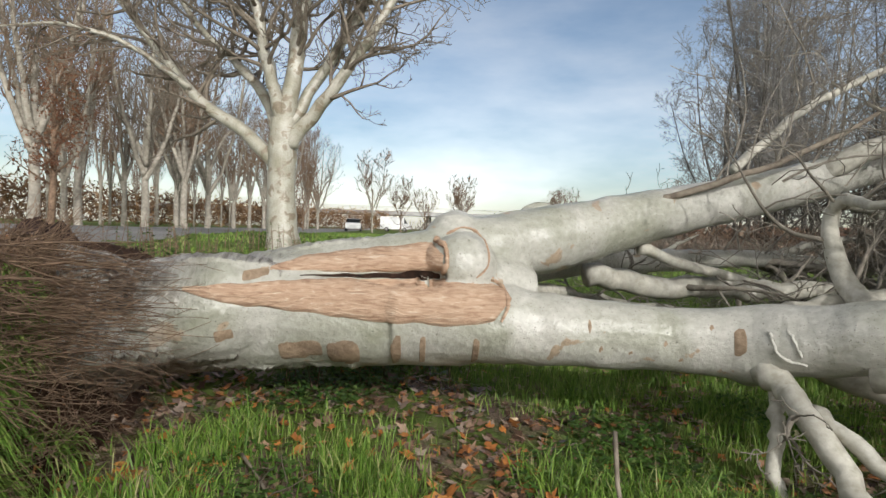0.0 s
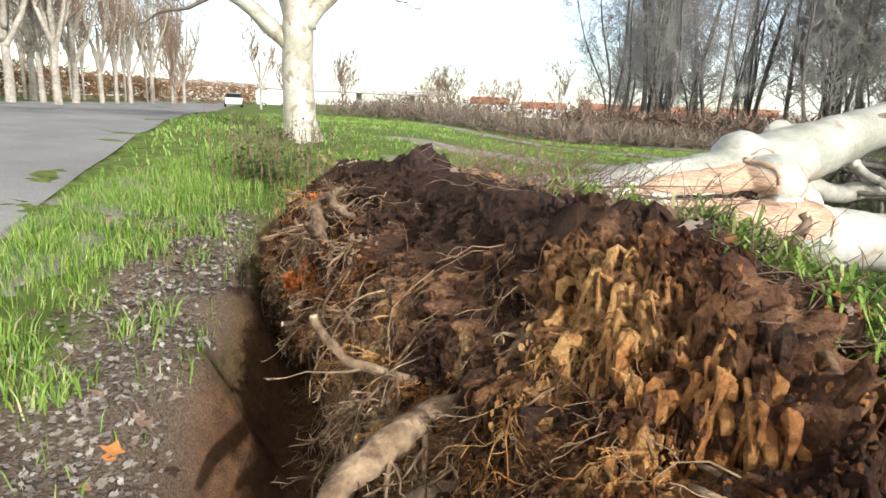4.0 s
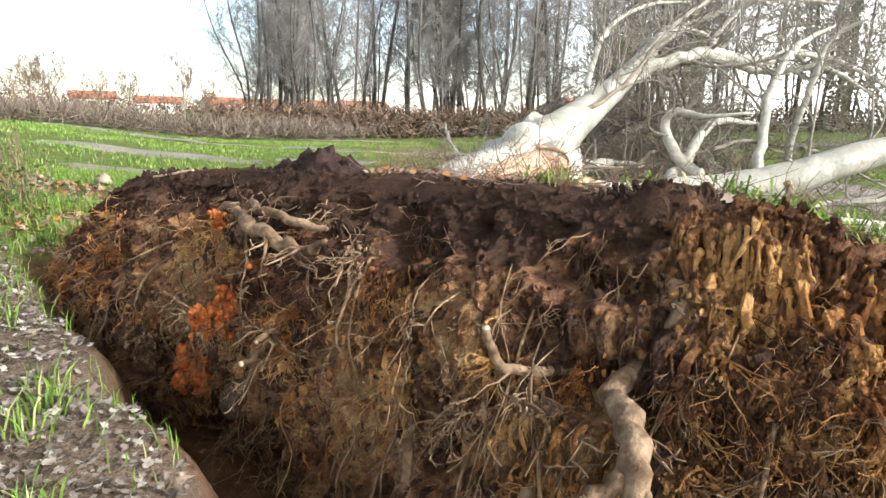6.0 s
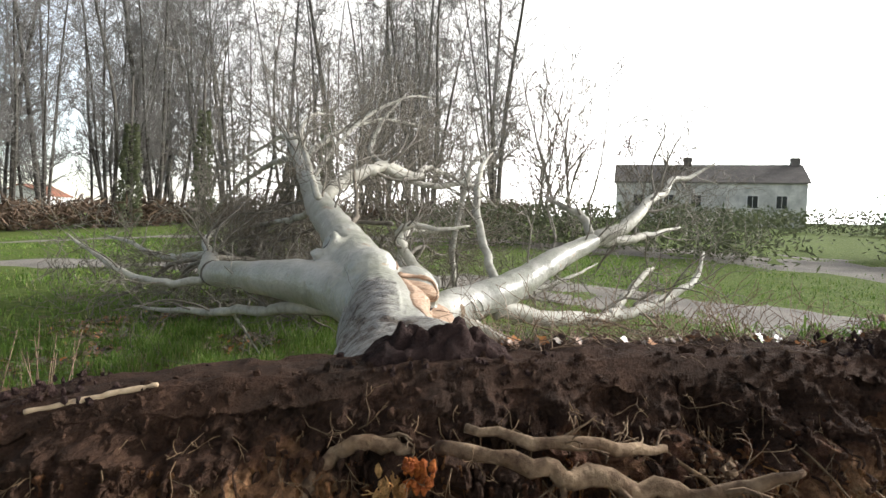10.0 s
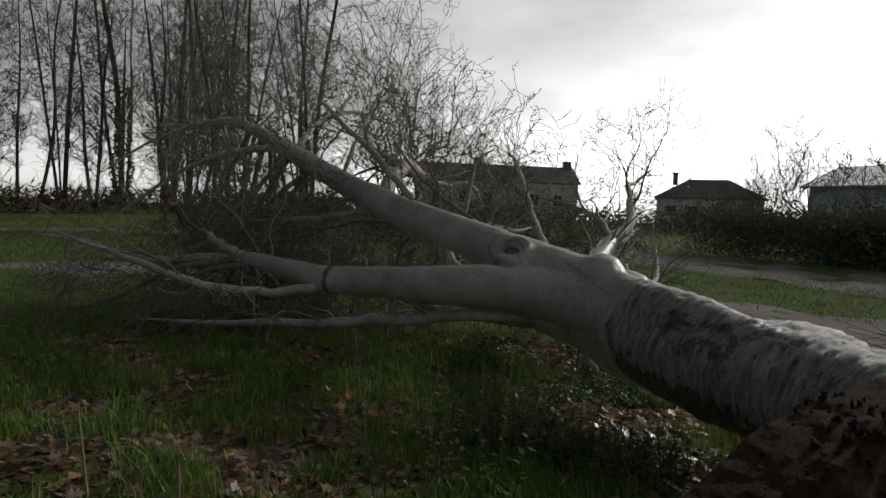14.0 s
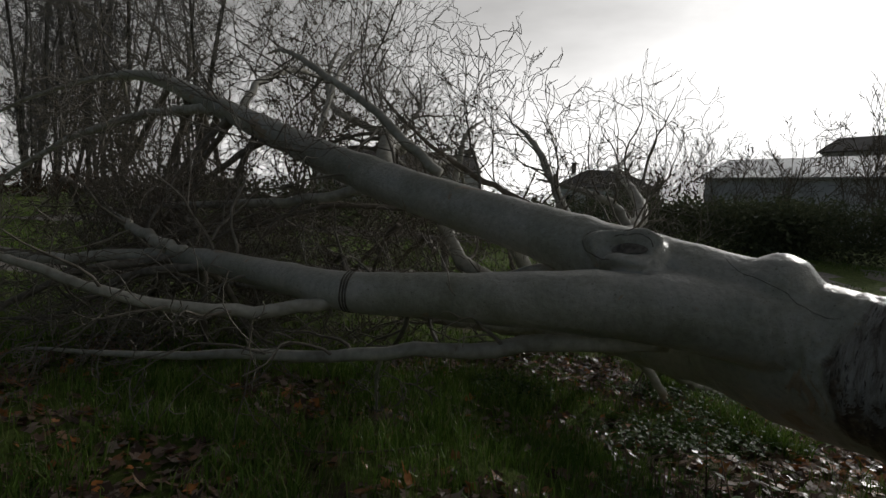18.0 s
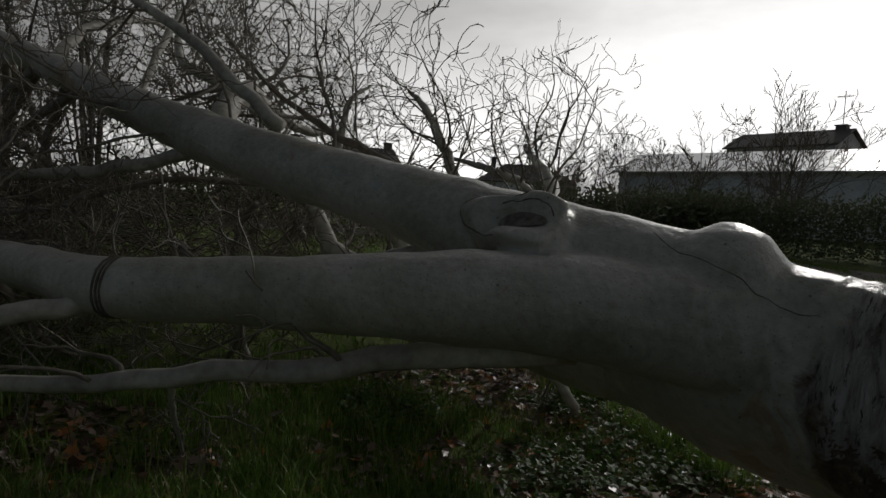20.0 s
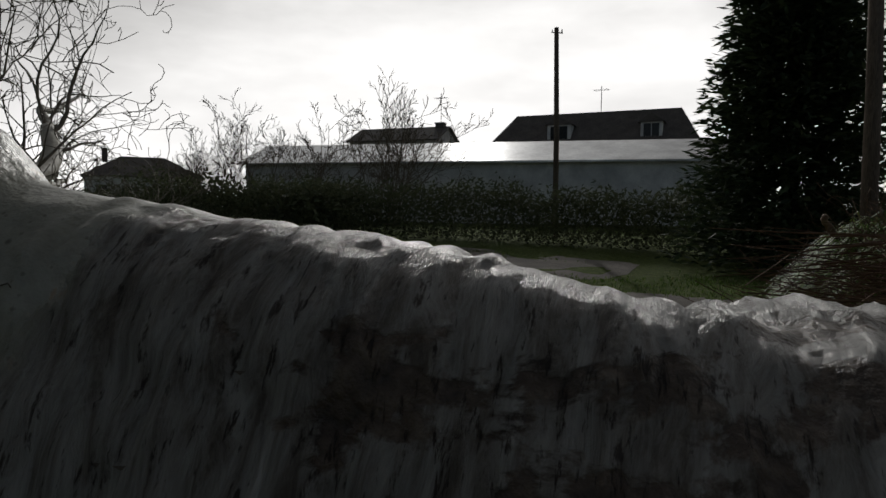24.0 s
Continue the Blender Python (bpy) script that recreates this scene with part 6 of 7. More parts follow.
for i in range(90):
    t = 0.35 + rg.random() * (len(EDGE) - 1.95)
    k = int(t)
    x, y = (EDGE[k][j] + (EDGE[min(k + 1, len(EDGE) - 1)][j] - EDGE[k][j]) * (t - k) for j in (0, 1))
    back = rg.random() ** 1.5 * 20
    nx, ny = (x - 2) / math.hypot(x - 2, y), y / math.hypot(x - 2, y)
    x, y = x + nx * back + rg.uniform(-0.6, 0.6), y + ny * back
    m = pose(x, y, hz(x, y), rg.uniform(-6, 6), rg.uniform(-6, 6), rg.uniform(0, 360)) @ Matrix.Scale(rg.uniform(0.72, 1.1) * (1 + 0.2 * min(t / 5, 1)), 4)
    q = rg.randrange(6)
    if q not in used:
        made[q].matrix_basis = m
        used.add(q)
    else:
        copy_thing(made[q], m)


def fuzz(name, line, width, tall, count, material, label, category, seed, blade=(0.06, 0.5), up=1.0, group="", clump=0.35):
    """A thicket: short flat sprays, thick along a line."""
    rg = random.Random(seed)
    sh = Shape()
    for _ in range(count):
        t = rg.random() * (len(line) - 1)
        k = int(t)
        x, y = (line[k][j] + (line[k + 1][j] - line[k][j]) * (t - k) for j in (0, 1))
        x, y = x + rg.gauss(0, width * 0.45), y + rg.gauss(0, width * 0.45)
        top = tall * (0.75 + clump * noise.noise(Vector((x * 0.7, y * 0.7, seed))) + 0.25 * rg.random())
        z = hz(x, y) + (rg.random() ** 0.8) * max(top - 0.1, 0.05)
        d = Vector((rg.uniform(-1, 1), rg.uniform(-1, 1), rg.uniform(-0.3, 1) * up)).normalized()
        s = d.orthogonal().normalized()
        s.rotate(Matrix.Rotation(rg.uniform(0, 6.3), 3, d))
        a = Vector((x, y, z))
        w, ln = blade[0] * rg.uniform(0.6, 1.3), blade[1] * rg.uniform(0.6, 1.3)
        sh.add([a - s * w * 0.5, a + d * ln * 0.5 - s * w * 0.7 , a + d * ln, a + d * ln * 0.45 + s * w * 0.7], [(0, 1, 2, 3)])
    ob = part(name, sh, material, None, "", False)
    return tagged(ob, label, category, group, "stuff")


fuzz("scrub", EDGE, 2.6, 1.9, 17000, BRUSH, "dry brown undergrowth at the foot of the woods", "undergrowth", 1, (0.07, 0.9))
fuzz("reeds", [(-10, 42), (-2, 37), (5, 34), (12, 36)], 4.2, 0.85, 9000, REED, "dead brown reeds along the field", "reeds", 2, (0.03, 0.9), 2.0)
fuzz("hedge", [(28.5, -9), (24.5, -14.6), (17.6, -20.2), (9, -22.4), (2, -23.4)], 1.5, 2.6, 40000, HEDGE, "dark ragged evergreen hedge", "hedge", 3, (0.06, 0.2))
fuzz("scrub", [(24, 9), (27, 3), (25, -4)], 2.2, 2.0, 7000, HEDGE, "dark bushes beyond the fallen crown", "bushes", 4, (0.06, 0.3))
BRUSH_WARM = mat_island("rusty_brush", [(0.0, (0.10, 0.055, 0.028)), (0.6, (0.22, 0.125, 0.06)), (1.0, (0.34, 0.21, 0.11))], 0.8)
fuzz("thicket", [(-40, 6), (-44, 14), (-48, 40), (-56, 72), (-58, 100), (-50, 122)], 3.6, 4.2, 21000, BRUSH_WARM, "rusty brown thicket behind the row of trees", "thicket", 6, (0.11, 0.9))
fuzz("thicket", [(-26, 132), (0, 134), (30, 132), (52, 126)], 7.0, 3.6, 8000, BRUSH, "distant brown thicket along the horizon", "thicket", 7, (0.12, 1.1), 1.5, "", 0.9)
fuzz("hedge", [(70, -2), (60, -20), (50, -26), (32, -22), (24, -14)], 2.5, 2.4, 22000, HEDGE, "far dark hedge before the houses", "hedge", 5, (0.10, 0.3))


def ivy_column(x, y, h, seed):
    rg = random.Random(seed)
    z = hz(x, y)
    ob = thing("ivy_clad_tree", "dark tree trunk thickly grown with ivy at the woods' edge", "tree", (x, y, z), "ivy-clad trees")
    sh = Shape()
    sh.tube([(x, y, z - 0.2), (x + 0.2, y, z + h * 0.5), (x + 0.5, y, z + h * 1.5)], [0.22, 0.18, 0.05], 9, 0.1)
    part("trunk", sh, WOODS_BARK, ob)
    lf = Shape()
    for _ in range(2600):
        t = rg.random()
        a, r = rg.uniform(0, 6.3), (0.75 - 0.4 * t) * (0.55 + 0.6 * rg.random()) * (1 + 0.5 * noise.noise(Vector((seed, 0, t * 7))))
        p = Vector((x + 0.4 * t + r * math.cos(a), y + r * math.sin(a), z + 0.2 + t * h))
        d = Vector((math.cos(a) + rg.uniform(-0.6, 0.6), math.sin(a) + rg.uniform(-0.6, 0.6), rg.uniform(-0.9, 0.4))).normalized()
        q = d.orthogonal().normalized()
        lf.add([p, p + d * 0.1 + q * 0.09, p + d * 0.22, p + d * 0.1 - q * 0.09], [(0, 1, 2, 3)])
    part("ivy", lf, HEDGE, ob, "dense dark ivy leaves", smooth=False, kind="stuff")


ivy_column(38.5, 33.0, 8.5, 1)
ivy_column(47.5, 27.5, 9.5, 2)
ivy_column(33.5, 35.0, 7.0, 3)


# ---- houses and other far things ----
def house(name, label, at, rz, w, d, eave, ridge, wall, roof, windows=(), doors=(), chimneys=(), dormers=(), over=0.35, hip=0.0, category="house", group=""):
    """w along the ridge, d across; windows and doors as (side, place along, sill, width, height)."""
    ob = thing(name, label, category, at, group, rz=rz)
    M = ob.matrix_basis
    loc = lambda sh: setattr(sh, "v", [tuple(M @ Vector(v)) for v in sh.v])  # noqa: E731
    sh = Shape()
    sh.add([(-w / 2, -d / 2, -1), (w / 2, -d / 2, -1), (w / 2, d / 2, -1), (-w / 2, d / 2, -1), (-w / 2, -d / 2, eave), (w / 2, -d / 2, eave), (w / 2, d / 2, eave), (-w / 2, d / 2, eave),
            (-w / 2 + hip, 0, ridge - 0.1), (w / 2 - hip, 0, ridge - 0.1)],
           [(0, 1, 5, 4), (2, 3, 7, 6), (1, 2, 6, 9, 5), (3, 0, 4, 8, 7), (4, 5, 9, 8), (6, 7, 8, 9)])
    loc(sh)
    part("wall", sh, wall, ob, smooth=False)
    sl = (ridge - eave) / (d / 2)
    for s in (-1, 1):
        sh = Shape()
        e = d / 2 + over
        ze = ridge - sl * e
        a = [(-w / 2 - over, s * e, ze), (w / 2 + over, s * e, ze), (w / 2 + over - hip, 0, ridge), (-w / 2 - over + hip, 0, ridge)]
        sh.add(a + [(x, y, z + 0.14) for x, y, z in a], [(0, 3, 2, 1), (4, 5, 6, 7), (0, 1, 5, 4), (1, 2, 6, 5), (2, 3, 7, 6), (3, 0, 4, 7)])
        loc(sh)
        part("roof", sh, roof, ob, smooth=False)
    if hip:
        for s in (-1, 1):
            sh = Shape()
            e = d / 2 + over
            ze = ridge - sl * e
            a = [(s * (w / 2 + over), -e, ze), (s * (w / 2 + over), e, ze), (s * (w / 2 + over - hip), 0, ridge)]
            sh.add(a + [(x, y, z + 0.14) for x, y, z in a], [(0, 1, 2), (3, 5, 4), (0, 3, 4, 1), (1, 4, 5, 2), (2, 5, 3, 0)])
            loc(sh)
            part("roof", sh, roof, ob, smooth=False)
    for kind, items in (("window", windows), ("door", doors)):
        for side, x, z, ww, hh in items:
            y = side * (d / 2)
            sh = Shape()
            sh.box(x - ww / 2 - 0.08, min(y, y + side * 0.06), z - 0.08, x + ww / 2 + 0.08, max(y, y + side * 0.06), z + hh + 0.08)
            loc(sh)
            fr = part(kind, sh, WHITE if kind == "window" else WOODPOLE, ob, smooth=False)
            sh = Shape()
            for q in ((-1, 0) if ww > 0.7 else (-0.5,)):
                sh.box(x + q * ww / 2 + 0.03, min(y + side * 0.06, y + side * 0.075), z, x + (q + (1 if ww > 0.7 else 1)) * ww / 2 - 0.03, max(y + side * 0.06, y + side * 0.075), z + hh)
            loc(sh)
            part("pane" if kind == "window" else "door_leaf", sh, GLASS if kind == "window" else TILE_DARK, fr, smooth=False)
    for x, y, top, s in chimneys:
        sh = Shape()
        sh.box(x - s, y - s, ridge - sl * abs(y) - 0.4, x + s, y + s, ridge + top)
        sh.box(x - s - 0.08, y - s - 0.08, ridge + top, x + s + 0.08, y + s + 0.08, ridge + top + 0.12)
        loc(sh)
        part("chimney", sh, TILE_DARK, ob, smooth=False)
    for x, side, ww, hh in dormers:
        sh = Shape()
        y0 = side * d / 2 * 0.62
        z0 = ridge - sl * abs(y0)
        sh.box(x - ww / 2, min(y0, side * 0.3), z0 - 0.2, x + ww / 2, max(y0, side * 0.3), z0 + hh)
        loc(sh)
        dm = part("dormer", sh, WHITE, ob, smooth=False)
        sh = Shape()
        a = [(x - ww / 2 - 0.25, y0 + side * 0.25, z0 + hh - 0.1), (x + ww / 2 + 0.25, y0 + side * 0.25, z0 + hh - 0.1), (x, y0 + side * 0.25, z0 + hh + 0.75), (x - ww / 2 - 0.25, side * 0.1, z0 + hh - 0.1), (x + ww / 2 + 0.25, side * 0.1, z0 + hh - 0.1), (x, side * 0.1, z0 + hh + 0.75)]
        sh.add(a, [(0, 1, 2), (3, 5, 4), (0, 2, 5, 3), (1, 4, 5, 2), (0, 3, 4, 1)])
        loc(sh)
        part("dormer_roof", sh, roof, dm, smooth=False)
        sh = Shape()
        for q in (-1, 0):
            sh.box(x + q * ww * 0.38 + 0.04, y0 + min(0, side * 0.02), z0 + 0.15, x + (q + 1) * ww * 0.38 - 0.04, y0 + max(0, side * 0.02), z0 + hh - 0.25)
        loc(sh)
        part("dormer_pane", sh, GLASS, dm, smooth=False)
    return ob


house("farmhouse", "long old grey house with a dark tiled roof and two chimneys", (96.5, -6.0, 1.4), 92, 24, 10, 5.6, 8.2, PLASTER, TILE_DARK,
      windows=[(1, x, 2.2, 1.3, 1.6) for x in (-9, -5.5, 1.5, 5, 9)] + [(1, x, 0.0, 1.2, 1.3) for x in (-9, 5, 9)], doors=[(1, -2, -0.6, 1.6, 2.6), (1, 3, -0.4, 2.0, 2.8)], chimneys=[(2.4, 0, 1.0, 0.55), (-11.4, 0, 0.9, 0.55)])
house("cottage", "small white hipped house with dark roof", (78, -31.5, 1.3), 68, 12, 9, 3.7, 6.0, WHITE, TILE_DARK, windows=[(1, x, 1.3, 1.1, 1.3) for x in (-4, -1.2, 1.8, 4.3)], chimneys=[(4, 0.5, 0.8, 0.3)], hip=4.0)
bx, by = (49.8 + 15.5) / 2, (-30.0 - 47) / 2
house("barn", "long low pale barn with a shiny sheet-metal roof", (bx, by, 1.5), math.degrees(math.atan2(-47 + 30.0, 15.5 - 49.8)), 38, 9, 3.6, 5.3, WHITE, TIN, over=0.5, category="barn")
house("villa", "large house with a dark roof and pointed dormers", (33.5, -58.5, 2.0), math.degrees(math.atan2(-60.3 + 54.0, 22.1 - 43.4)), 22, 11, 4.8, 9.8, PLASTER, TILE_DARK,
      windows=[(-1, x, 3.0, 1.2, 1.2) for x in (-8, -4, 0, 4, 8)], dormers=[(6.0, -1, 2.0, 1.6), (-3.0, -1, 2.4, 1.7)], hip=3.0, over=0.5)
house("outbuilding", "small dark-roofed outbuilding with a chimney", (51, -48, 2.4), 200, 10, 7, 6.4, 8.0, PLASTER, TILE_DARK, chimneys=[(4.2, 0, 0.4, 0.45)])
for x, y, rz, w, c in ((10, 217, 5, 14, WHITE), (27, 206, 20, 11, PLASTER), (40, 214, -10, 13, WHITE), (56, 212, 15, 12, PLASTER), (92, 117, 30, 14, WHITE), (70, 200, 0, 16, WHITE), (-8, 214, 5, 12, PLASTER), (112, 150, 35, 14, PLASTER)):
    house("village_house", "low village house with a red tiled roof", (x, y, hz(x, y) + 0.2), rz, w, 8, 3.0, 5.0, c, TILE_RED, windows=[(-1, q, 1.0, 1.1, 1.2) for q in (-w / 3, 0, w / 3)], group="village houses")


def flyover():
    ob = thing("flyover", "long grey concrete road bridge on piers far off", "bridge", (-60, 128, 0))
    a, b = Vector((-100, 96, 4.2)), Vector((-20, 168, 4.6))
    d = (b - a).normalized()
    s = Vector((-d.y, d.x, 0)).normalized() * 4
    sh = Shape()
    for z0, z1, q in ((0, 1.0, 1.0),):
        p = [a - s, b - s, b + s, a + s]
        sh.add([(v.x, v.y, v.z + z0) for v in p] + [(v.x, v.y, v.z + z1) for v in p], [(0, 3, 2, 1), (4, 5, 6, 7), (0, 1, 5, 4), (1, 2, 6, 5), (2, 3, 7, 6), (3, 0, 4, 7)])
    part("deck", sh, CONCRETE, ob, smooth=False)
    for k in range(7):
        c = a.lerp(b, (k + 0.5) / 7)
        sh = Shape()
        sh.tube([(c.x, c.y, -1), (c.x, c.y, c.z)], [0.7, 0.7], 12)
        part("pier", sh, CONCRETE, ob)
    sh = Shape()
    for e in (-1, 1):
        sh.tube([a + s * e + Vector((0, 0, 1.9)), b + s * e + Vector((0, 0, 1.9))], [0.06, 0.06], 4)
    part("rail", sh, CONCRETE, ob)


flyover()


def car(at, rz, h, label, van=False):
    ob = thing("car" if not van else "van", label, "car" if not van else "van", at, rz=rz)
    M = ob.matrix_basis

    def prism(name, prof, y0, y1, material, parent=ob):
        sh = Shape()
        n = len(prof)
        sh.add([(x, y0, z) for x, z in prof] + [(x, y1, z) for x, z in prof], [tuple(range(n))[::-1], tuple(range(n, 2 * n))] + [(i, (i + 1) % n, n + (i + 1) % n, n + i) for i in range(n)])
        sh.v = [tuple(M @ Vector(v)) for v in sh.v]
        return part(name, sh, material, parent, smooth=False)

    top = h
    bd = prism("body", [(-2.1, 0.3), (2.1, 0.3), (2.15, 0.75), (1.9, 0.9), (0.9, 0.95), (-1.9, 0.98), (-2.15, 0.7)] if not van else [(-2.3, 0.35), (2.3, 0.35), (2.35, 1.0), (1.8, 1.2), (1.2, top), (-2.3, top)], -0.88, 0.88, CAR_WHITE)
    if not van:
        prism("cabin", [(-1.75, 0.96), (0.95, 0.94), (0.25, top), (-1.1, top)], -0.76, 0.76, GLASS)
        prism("roof", [(-1.15, top), (0.3, top), (0.2, top + 0.05), (-1.05, top + 0.05)], -0.76, 0.76, CAR_WHITE)
    else:
        prism("windscreen", [(1.25, 1.25), (1.75, 1.22), (1.3, top - 0.15)], -0.9, 0.9, GLASS)
    for x in (-1.35, 1.35):
        for y in (-0.86, 0.86):
            sh = Shape()
            sh.tube([M @ Vector((x, y - 0.1, 0.32)), M @ Vector((x, y + 0.1, 0.32))], [0.32, 0.32], 16)
            wh = part("wheel", sh, RUBBER, ob)
            sh = Shape()
            sh.tube([M @ Vector((x, y - 0.11, 0.32)), M @ Vector((x, y + 0.11, 0.32))], [0.19, 0.19], 12)
            part("rim", sh, CONCRETE, wh)


car((-29.2, 65.0, hz(-29.2, 65) + 0.05), 115, 1.42, "white hatchback parked far along the road")
car((-32.5, 85.2, hz(-32.5, 85.2) + 0.05), 20, 2.2, "white van parked far off", True)


def pole(at, h, r, label, arm=False):
    ob = thing("utility_pole", label, "utility pole", at)
    sh = Shape()
    x, y, z = at
    sh.tube([(x, y, z), (x + 0.02, y, z + h * 0.5), (x + 0.1, y + 0.05, z + h)], [r, r * 0.9, r * 0.75], 12, 0.05)
    part("post", sh, WOODPOLE, ob)
    if arm:
        sh = Shape()
        sh.tube([(x - 0.15, y - 0.1, z + h - 0.25), (x + 0.3, y + 0.15, z + h - 0.2)], [0.03, 0.03], 6)
        part("crossarm", sh, WOODPOLE, ob)
        for q in (-0.12, 0.27):
            sh = Shape()
            sh.tube([(x + q, y + q * 0.5, z + h - 0.22), (x + q, y + q * 0.5, z + h - 0.08)], [0.035, 0.02], 8)
            part("insulator", sh, WHITE, ob)


pole((17.2, -22.9, hz(17.2, -22.9) - 0.3), 9.9, 0.14, "bare weathered wooden utility pole behind the hedge", True)
pole((3.9, -12.2, hz(3.9, -12.2) - 0.1), 8.6, 0.16, "weathered wooden utility pole beside the conifer")


def conifer(at, h, w, seed):
    rg = random.Random(seed)
    ob = thing("conifer", "tall dense dark green conifer", "conifer", at)
    o = Vector(at)
    sh = Shape()
    sh.tube([o, o + Vector((0, 0, h * 0.95))], [0.28, 0.03], 10)
    part("trunk", sh, WOODS_BARK, ob)
    cr = Shape()
    for _ in range(5200):
        t = rg.random() ** 0.8
        z = 0.3 + t * (h - 0.4)
        a = rg.uniform(0, 2 * math.pi)
        rad = w * (1 - t) ** 0.75 * (0.72 + 0.45 * rg.random()) + 0.15
        c = Vector((math.cos(a), math.sin(a), 0))
        p0 = o + Vector((0, 0, z)) + c * rad * 0.35
        for _k in range(11):
            s = rg.uniform(-0.3, 1.0)
            p = p0 + c * rad * 0.65 * s + Vector((0, 0, -0.15 * s * s + 0.12 * rg.uniform(-1, 1)))
            d = (c + Vector((rg.uniform(-0.8, 0.8), rg.uniform(-0.8, 0.8), rg.uniform(-0.5, 0.45)))).normalized()
            q = d.cross(Vector((rg.uniform(-1, 1), rg.uniform(-1, 1), 1))).normalized()
            ln, wd = rg.uniform(0.22, 0.45), rg.uniform(0.04, 0.08)
            cr.add([p, p + d * ln * 0.4 + q * wd, p + d * ln, p + d * ln * 0.4 - q * wd], [(0, 1, 2, 3)])
    part("crown", cr, CONIFER, ob, "drooping dark green sprays", smooth=False)


conifer((6.6, -18.4, hz(6.6, -18.4) - 0.1), 13.5, 3.1, 4)


def antenna(at, h):
    ob = thing("roof_antenna", "thin metal television antenna on a roof", "antenna", at)
    x, y, z = at
    for name, a, b, r in (("mast", (x, y, z), (x, y, z + h), 0.04), ("boom", (x - 0.8, y, z + h * 0.85), (x + 0.8, y, z + h * 0.9), 0.025)):
        sh = Shape()
        sh.tube([a, b], [r, r], 5)
        part(name, sh, CONCRETE, ob)
    for q in np.linspace(-0.7, 0.7, 6):
        sh = Shape()
        sh.tube([(x + q, y - 0.5, z + h * 0.87), (x + q, y + 0.5, z + h * 0.87)], [0.015, 0.015], 4)
        part("rod", sh, CONCRETE, ob)


antenna((33, -58.8, 11.6), 3.0)
antenna((47.5, -50, 10.2), 4.0)


# ---- shrubs and bare bushes ----
def bare_bush(at, h, n, seed, label, material=TWIG_GREY, lean=0.6):
    rg = random.Random(seed)
    ob = thing("bare_bush", label, "bush", at, "bare bushes")
    for _ in range(n):
        sh = Shape()
        d = Vector((rg.uniform(-lean, lean), rg.uniform(-lean, lean), 1))
        grow(sh, Vector(at) + Vector((rg.uniform(-0.5, 0.5), rg.uniform(-0.5, 0.5), -0.1)), d, h * rg.uniform(0.7, 1.1), 0.035 * h / 4, 0, rg, (7, 5, 3), 0.2, 0.08, 0.5, 0.7, 0.013)
        part("stem", sh, material, ob)


for i, (x, y, h) in enumerate(((33.6, -22.1, 7.0), (30.6, -25.5, 7.4), (36.5, -20.0, 6.6), (28.0, -22.5, 6.0), (42, -19, 6.4), (31.6, 4.6, 8.6), (33.0, 6.0, 7.5), (30.5, 0.5, 5.0), (56, -24, 5.5), (62, -27, 5.0), (24.5, 10.5, 6.0), (47, -22.5, 5))):
    bare_bush((x, y, hz(x, y)), h, 6, 200 + i, "bare grey many-stemmed bush by the hedge")


def leafy(name, at, h, n, seed, label, w=0.35, leaf=0.05, category="weed", material=None):
    rg = random.Random(seed)
    ob = thing(name, label, category, at)
    st, lf = Shape(), Shape()
    for _ in range(n):
        b = Vector(at) + Vector((rg.gauss(0, w), rg.gauss(0, w), 0))
        b.z = hz(b.x, b.y) - 0.01
        hh = h * rg.uniform(0.55, 1.1)
        d = Vector((rg.uniform(-0.25, 0.25), rg.uniform(-0.25, 0.25), 1))
        st.tube([b, b + d * hh * 0.5, b + d * hh], [0.006, 0.005, 0.002], 4)
        for k in range(14):
            t = 0.15 + 0.85 * k / 14
            a = rg.uniform(0, 6.3)
            q = Vector((math.cos(a), math.sin(a), rg.uniform(-0.3, 0.5))).normalized()
            s = q.cross(Vector((0, 0, 1))).normalized()
            ln = leaf * rg.uniform(0.7, 1.4) * (1.25 - 0.6 * t)
            p = b + d * hh * t
            lf.add([p, p + q * ln * 0.5 + s * ln * 0.3, p + q * ln, p + q * ln * 0.5 - s * ln * 0.3], [(0, 1, 2, 3)])
    part("stalk", st, TWIG_BROWN, ob, kind="stuff")
    part("foliage", lf, material or WEED, ob, smooth=False, kind="stuff")


leafy("weed_clump", (-1.0, 4.6, hz(-1.0, 4.6)), 0.85, 60, 1, "tall green leafy weeds at the edge of the pit", 0.32, 0.085)
leafy("weed_clump", (-2.0, 8.6, hz(-2.0, 8.6)), 0.6, 40, 2, "green leafy shoots at the foot of the tree", 0.55, 0.07)
leafy("weed_clump", (-1.6, 6.2, hz(-1.6, 6.2)), 0.55, 40, 3, "green leafy weeds in the grass", 0.5, 0.07)
leafy("weed_clump", (1.75, 3.75, hz(1.75, 3.75)), 0.75, 16, 4, "thin flowering weeds beside the torn roots", 0.22, 0.045)
leafy("weed_clump", (2.9, 3.3, hz(2.9, 3.3)), 0.5, 46, 5, "bushy green weeds beside the trunk", 0.32, 0.06)
leafy("weed_clump", (2.6, 2.6, hz(2.6, 2.6)), 0.4, 30, 6, "bushy green weeds beside the trunk", 0.25, 0.05)

# ---- small things on the ground ----
def stone(at, r, seed, label, material=ROCK, name="stone", squash=0.8):
    rg = random.Random(seed)
    sh = Shape()
    clod(sh, at, r, rg, squash)
    ob = part(name, sh, material, None)
    return tagged(ob, label, name)


